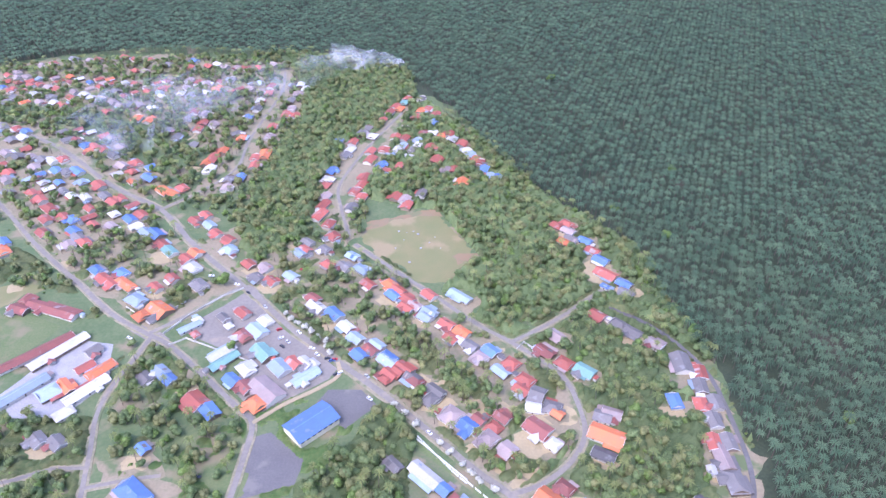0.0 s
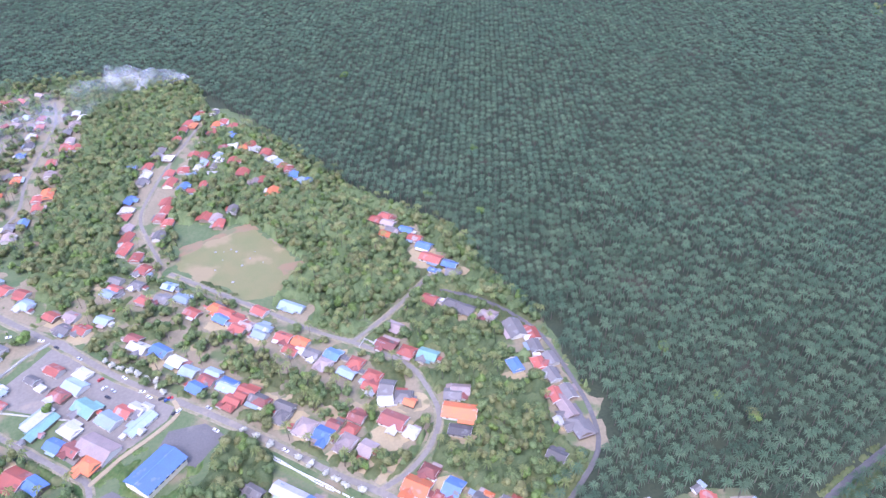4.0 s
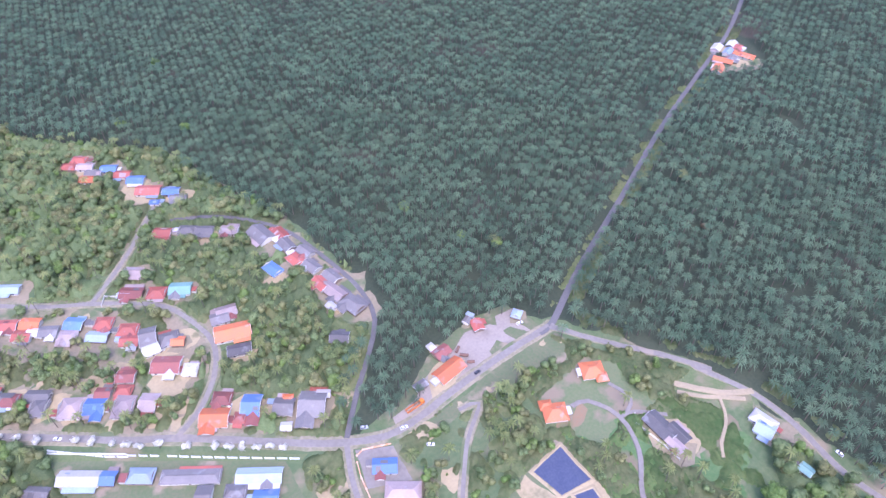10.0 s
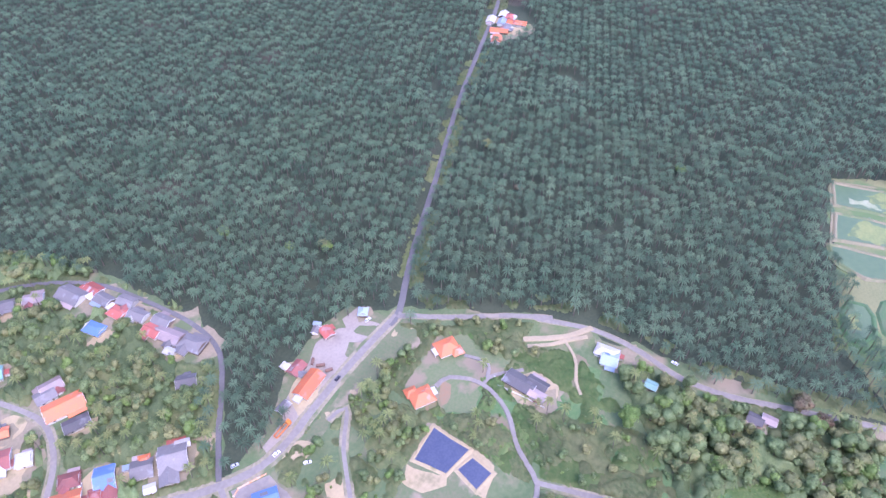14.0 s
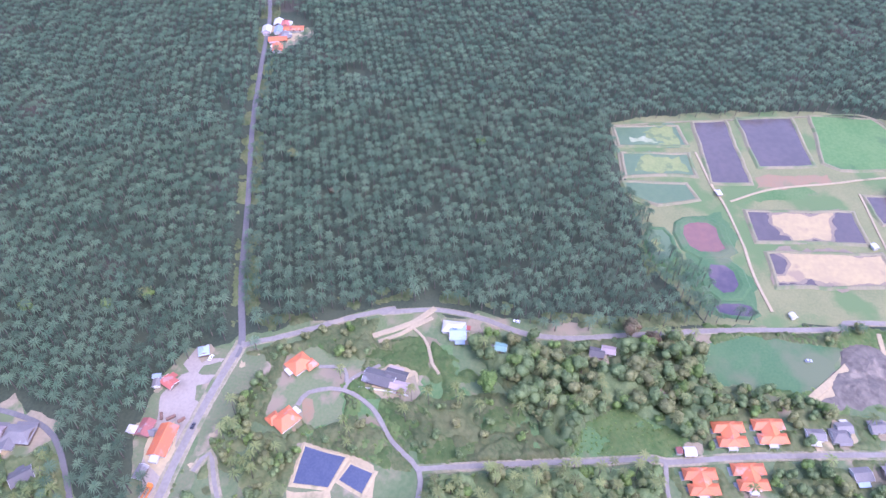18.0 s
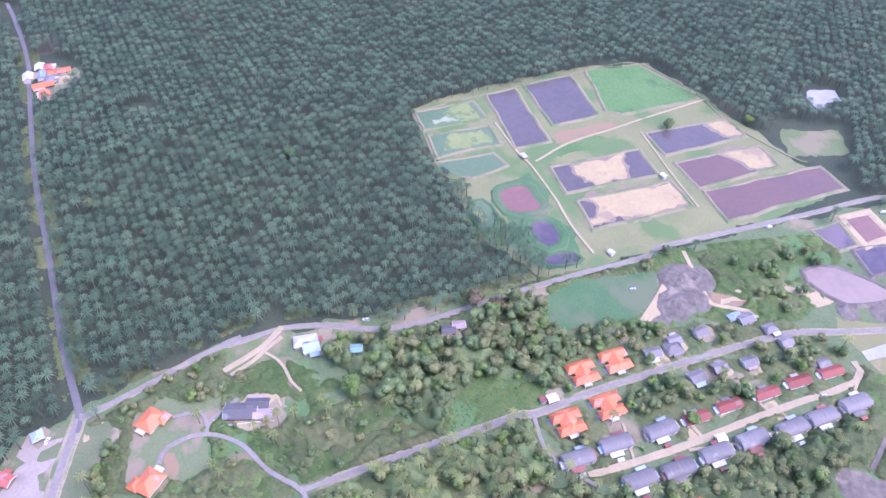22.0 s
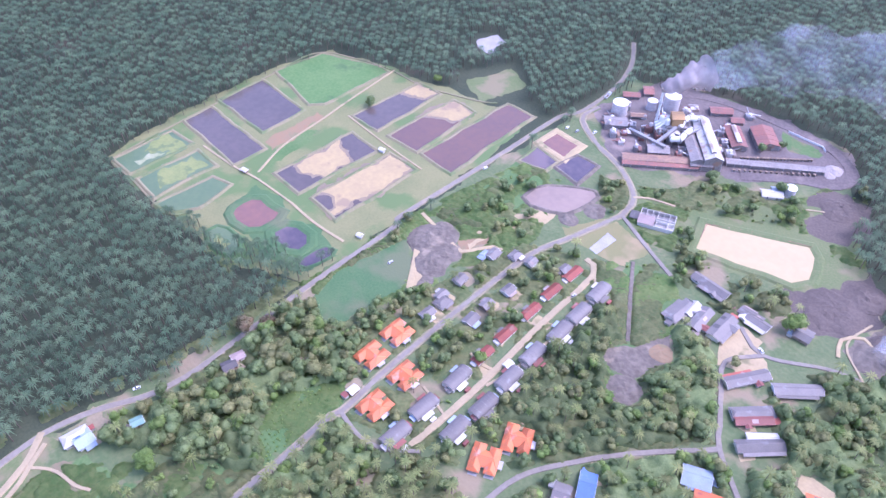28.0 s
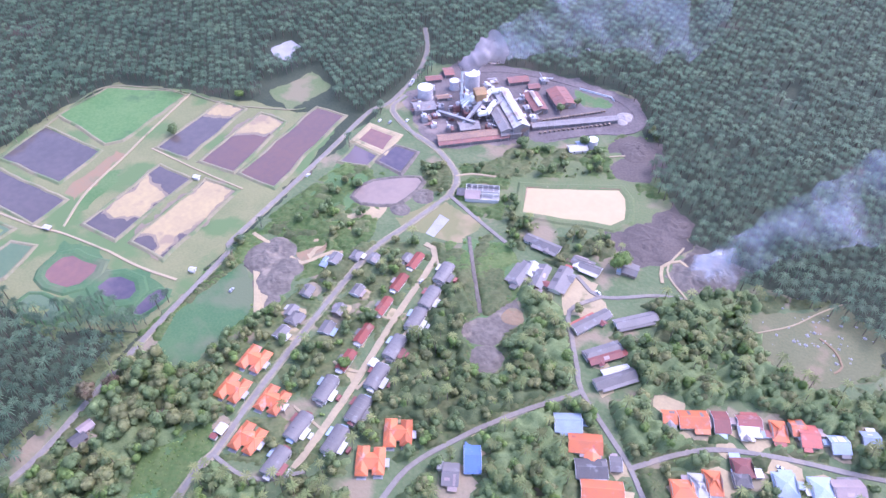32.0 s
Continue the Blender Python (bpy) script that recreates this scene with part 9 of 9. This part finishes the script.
wall_line([(169.7, -372.5), (175.5, -386.4), (150.4, -405.2), (114.1, -425.9)], 0.8, 0.3, RUST_ROOF, "boundary_wall", "low rusty sheet kerb along the cream pond")


# ---------------------------------------------------------------- smoke
def smoke_material(name, rgb, cover, low=0.36):
    m = bpy.data.materials.new(name)
    m.use_nodes = True
    t = m.node_tree
    n, out = t.nodes, t.nodes["Material Output"]
    bs = t.nodes["Principled BSDF"]
    bs.inputs["Base Color"].default_value, bs.inputs["Roughness"].default_value = (*rgb, 1), 1.0
    bs.inputs["Specular IOR Level"].default_value = 0.0
    tr, mx = n.new("ShaderNodeBsdfTransparent"), n.new("ShaderNodeMixShader")
    co = n.new("ShaderNodeNewGeometry")
    x = n.new("ShaderNodeTexNoise")
    x.inputs["Scale"].default_value, x.inputs["Detail"].default_value = 0.03, 7
    r = n.new("ShaderNodeMapRange")
    r.interpolation_type = "SMOOTHSTEP"
    r.inputs[1].default_value, r.inputs[2].default_value, r.inputs[4].default_value = low, low + 0.39, cover
    t.links.new(co.outputs["Position"], x.inputs["Vector"])
    t.links.new(x.outputs[0], r.inputs[0])
    t.links.new(r.outputs[0], mx.inputs[0])
    t.links.new(tr.outputs[0], mx.inputs[1])
    t.links.new(bs.outputs[0], mx.inputs[2])
    t.links.new(mx.outputs[0], out.inputs["Surface"])
    return m


def plume(name, points, r0, r1, material, label, seed=0):
    """Smoke as a widening, billowing tube from its source."""
    line = []
    for i in range(len(points) - 1):
        a, b = Vector(points[i]), Vector(points[i + 1])
        line += [a.lerp(b, k / 6) for k in range(6)]
    line.append(Vector(points[-1]))
    n = 18
    v, f = [], []
    for i, p in enumerate(line):
        d = (line[min(i + 1, len(line) - 1)] - line[max(i - 1, 0)]).normalized()
        s = d.cross((0, 0, 1)).normalized()
        u = s.cross(d)
        r = r0 + (r1 - r0) * i / (len(line) - 1)
        for k in range(n):
            a = 2 * math.pi * k / n
            q = (s * math.cos(a) + u * math.sin(a))
            w = r * (1 + 0.55 * noise.noise((p + q * r) * (0.9 / r) + Vector((seed * 5.0, 0, 0))))
            v.append(p + q * w)
        if i:
            b = n * i
            f += [(b - n + k, b - n + (k + 1) % n, b + (k + 1) % n, b + k) for k in range(n)]
    ob = new(name, mesh_of(name, v, f, material, smooth=True))
    tagged(ob, label, "smoke", kind="stuff")


def at(q, z):
    return (q[0], q[1], z)


SMOKE = smoke_material("white_smoke", (0.85, 0.86, 0.90), 0.42)
THIN = smoke_material("thin_blue_smoke", (0.70, 0.74, 0.85), 0.18)
GREYSMOKE = smoke_material("grey_smoke", (0.40, 0.35, 0.35), 0.75, 0.24)
plume("smoke_plume", [at((278.7, -450.8), 36), at((276.6, -450.7), 40), at((268.0, -462.5), 46), at((261.3, -479.9), 52)], 1.6, 13, GREYSMOKE, "brown-grey smoke rising from the mill chimney", 1)
plume("smoke_plume", [at((264.5, -474.2), 50), at((242.9, -491.3), 60), at((214.9, -528.8), 66), at((168.2, -557.6), 70), at((129.3, -594.2), 75)], 10, 38, THIN, "thin blue smoke drifting away over the oil palms", 2)
plume("smoke_plume", [at((33.6, -373.2), 2), at((21.7, -388.2), 10), at((-0.5, -411.3), 25), at((-25.1, -435.5), 40), at((-47.2, -457.4), 50)], 7, 28, THIN, "thin white smoke drifting from a smouldering dump", 3)
plume("smoke_plume", [at((37.4, -367.4), 2), at((32.5, -376.6), 8), at((15.6, -378.2), 14)], 5, 12, SMOKE, "white smoke over a smouldering dump", 6)
plume("smoke_plume", [at((-50.3, 893.4), 2), at((-69.1, 895.0), 10), at((-102.9, 872.5), 20), at((-146.3, 880.6), 25)], 6, 16, SMOKE, "white smoke of a fire at the wood's edge", 4)
plume("smoke_plume", [at((-130.5, 864.6), 20), at((-198.4, 785.1), 30), at((-265.5, 744.5), 30), at((-322.4, 692.9), 30), at((-344.5, 616.4), 30)], 14, 34, THIN, "thin blue smoke lying over the far village", 5)


# ---------------------------------------------------------------- litter and stones
def stone(x, y, r, material, label, seed):
    v, f = lathe([(r * 0.7, -0.1), (r, r * 0.25), (r * 0.6, r * 0.6), (0.05, r * 0.7)], 7)
    q = random.Random(seed)
    v = [(a * q.uniform(0.7, 1.2), b * q.uniform(0.7, 1.2), c * q.uniform(0.8, 1.2)) for a, b, c in v]
    ob = tagged(new("stone", mesh_of("stone", v, f, material)), label, "stone", "pale stones")
    ob.matrix_basis = pose(x, y, 0, 0, 0, q.uniform(0, 360))


for k, q in enumerate(((-33.8, -374.1), (-37.0, -378.1), (-42.8, -366.4), (-46.5, -367.9), (-37.9, -352.3), (-41.1, -353.4), (-45.4, -356.4), (-46.6, -385.9), (-55.5, -381.9), (-53.8, -363.3),
                       (-57.4, -355.2), (-60.4, -349.6), (-58.6, -343.4), (-63.7, -386.5), (-70.1, -380.0), (-74.9, -380.6), (-58.5, -371.9), (-34.4, -352.5), (-43.3, -377.9), (-28.3, -361.9),
                       (-38.4, 516.3), (-31.5, 514.6), (-25.6, 516.3), (-21.6, 512.0), (-33.4, 503.4), (-11.6, 499.2), (-18.6, 490.9), (-6.8, 507.7), (-40.0, 490.8), (-27.3, 470.9), (-1.9, 490.9))):
    stone(*q, 0.6 + 0.35 * (k % 3), CONCRETE, "pale stone lying in dry grass", k)


r = random.Random(77)
for k in range(34):
    x, y = r.gauss(-46.0, 13.0), r.gauss(-362.0, 12.0)
    stone(x, y, r.uniform(0.4, 1.1), CONCRETE, "pale stone lying in dry grass", 200 + k)
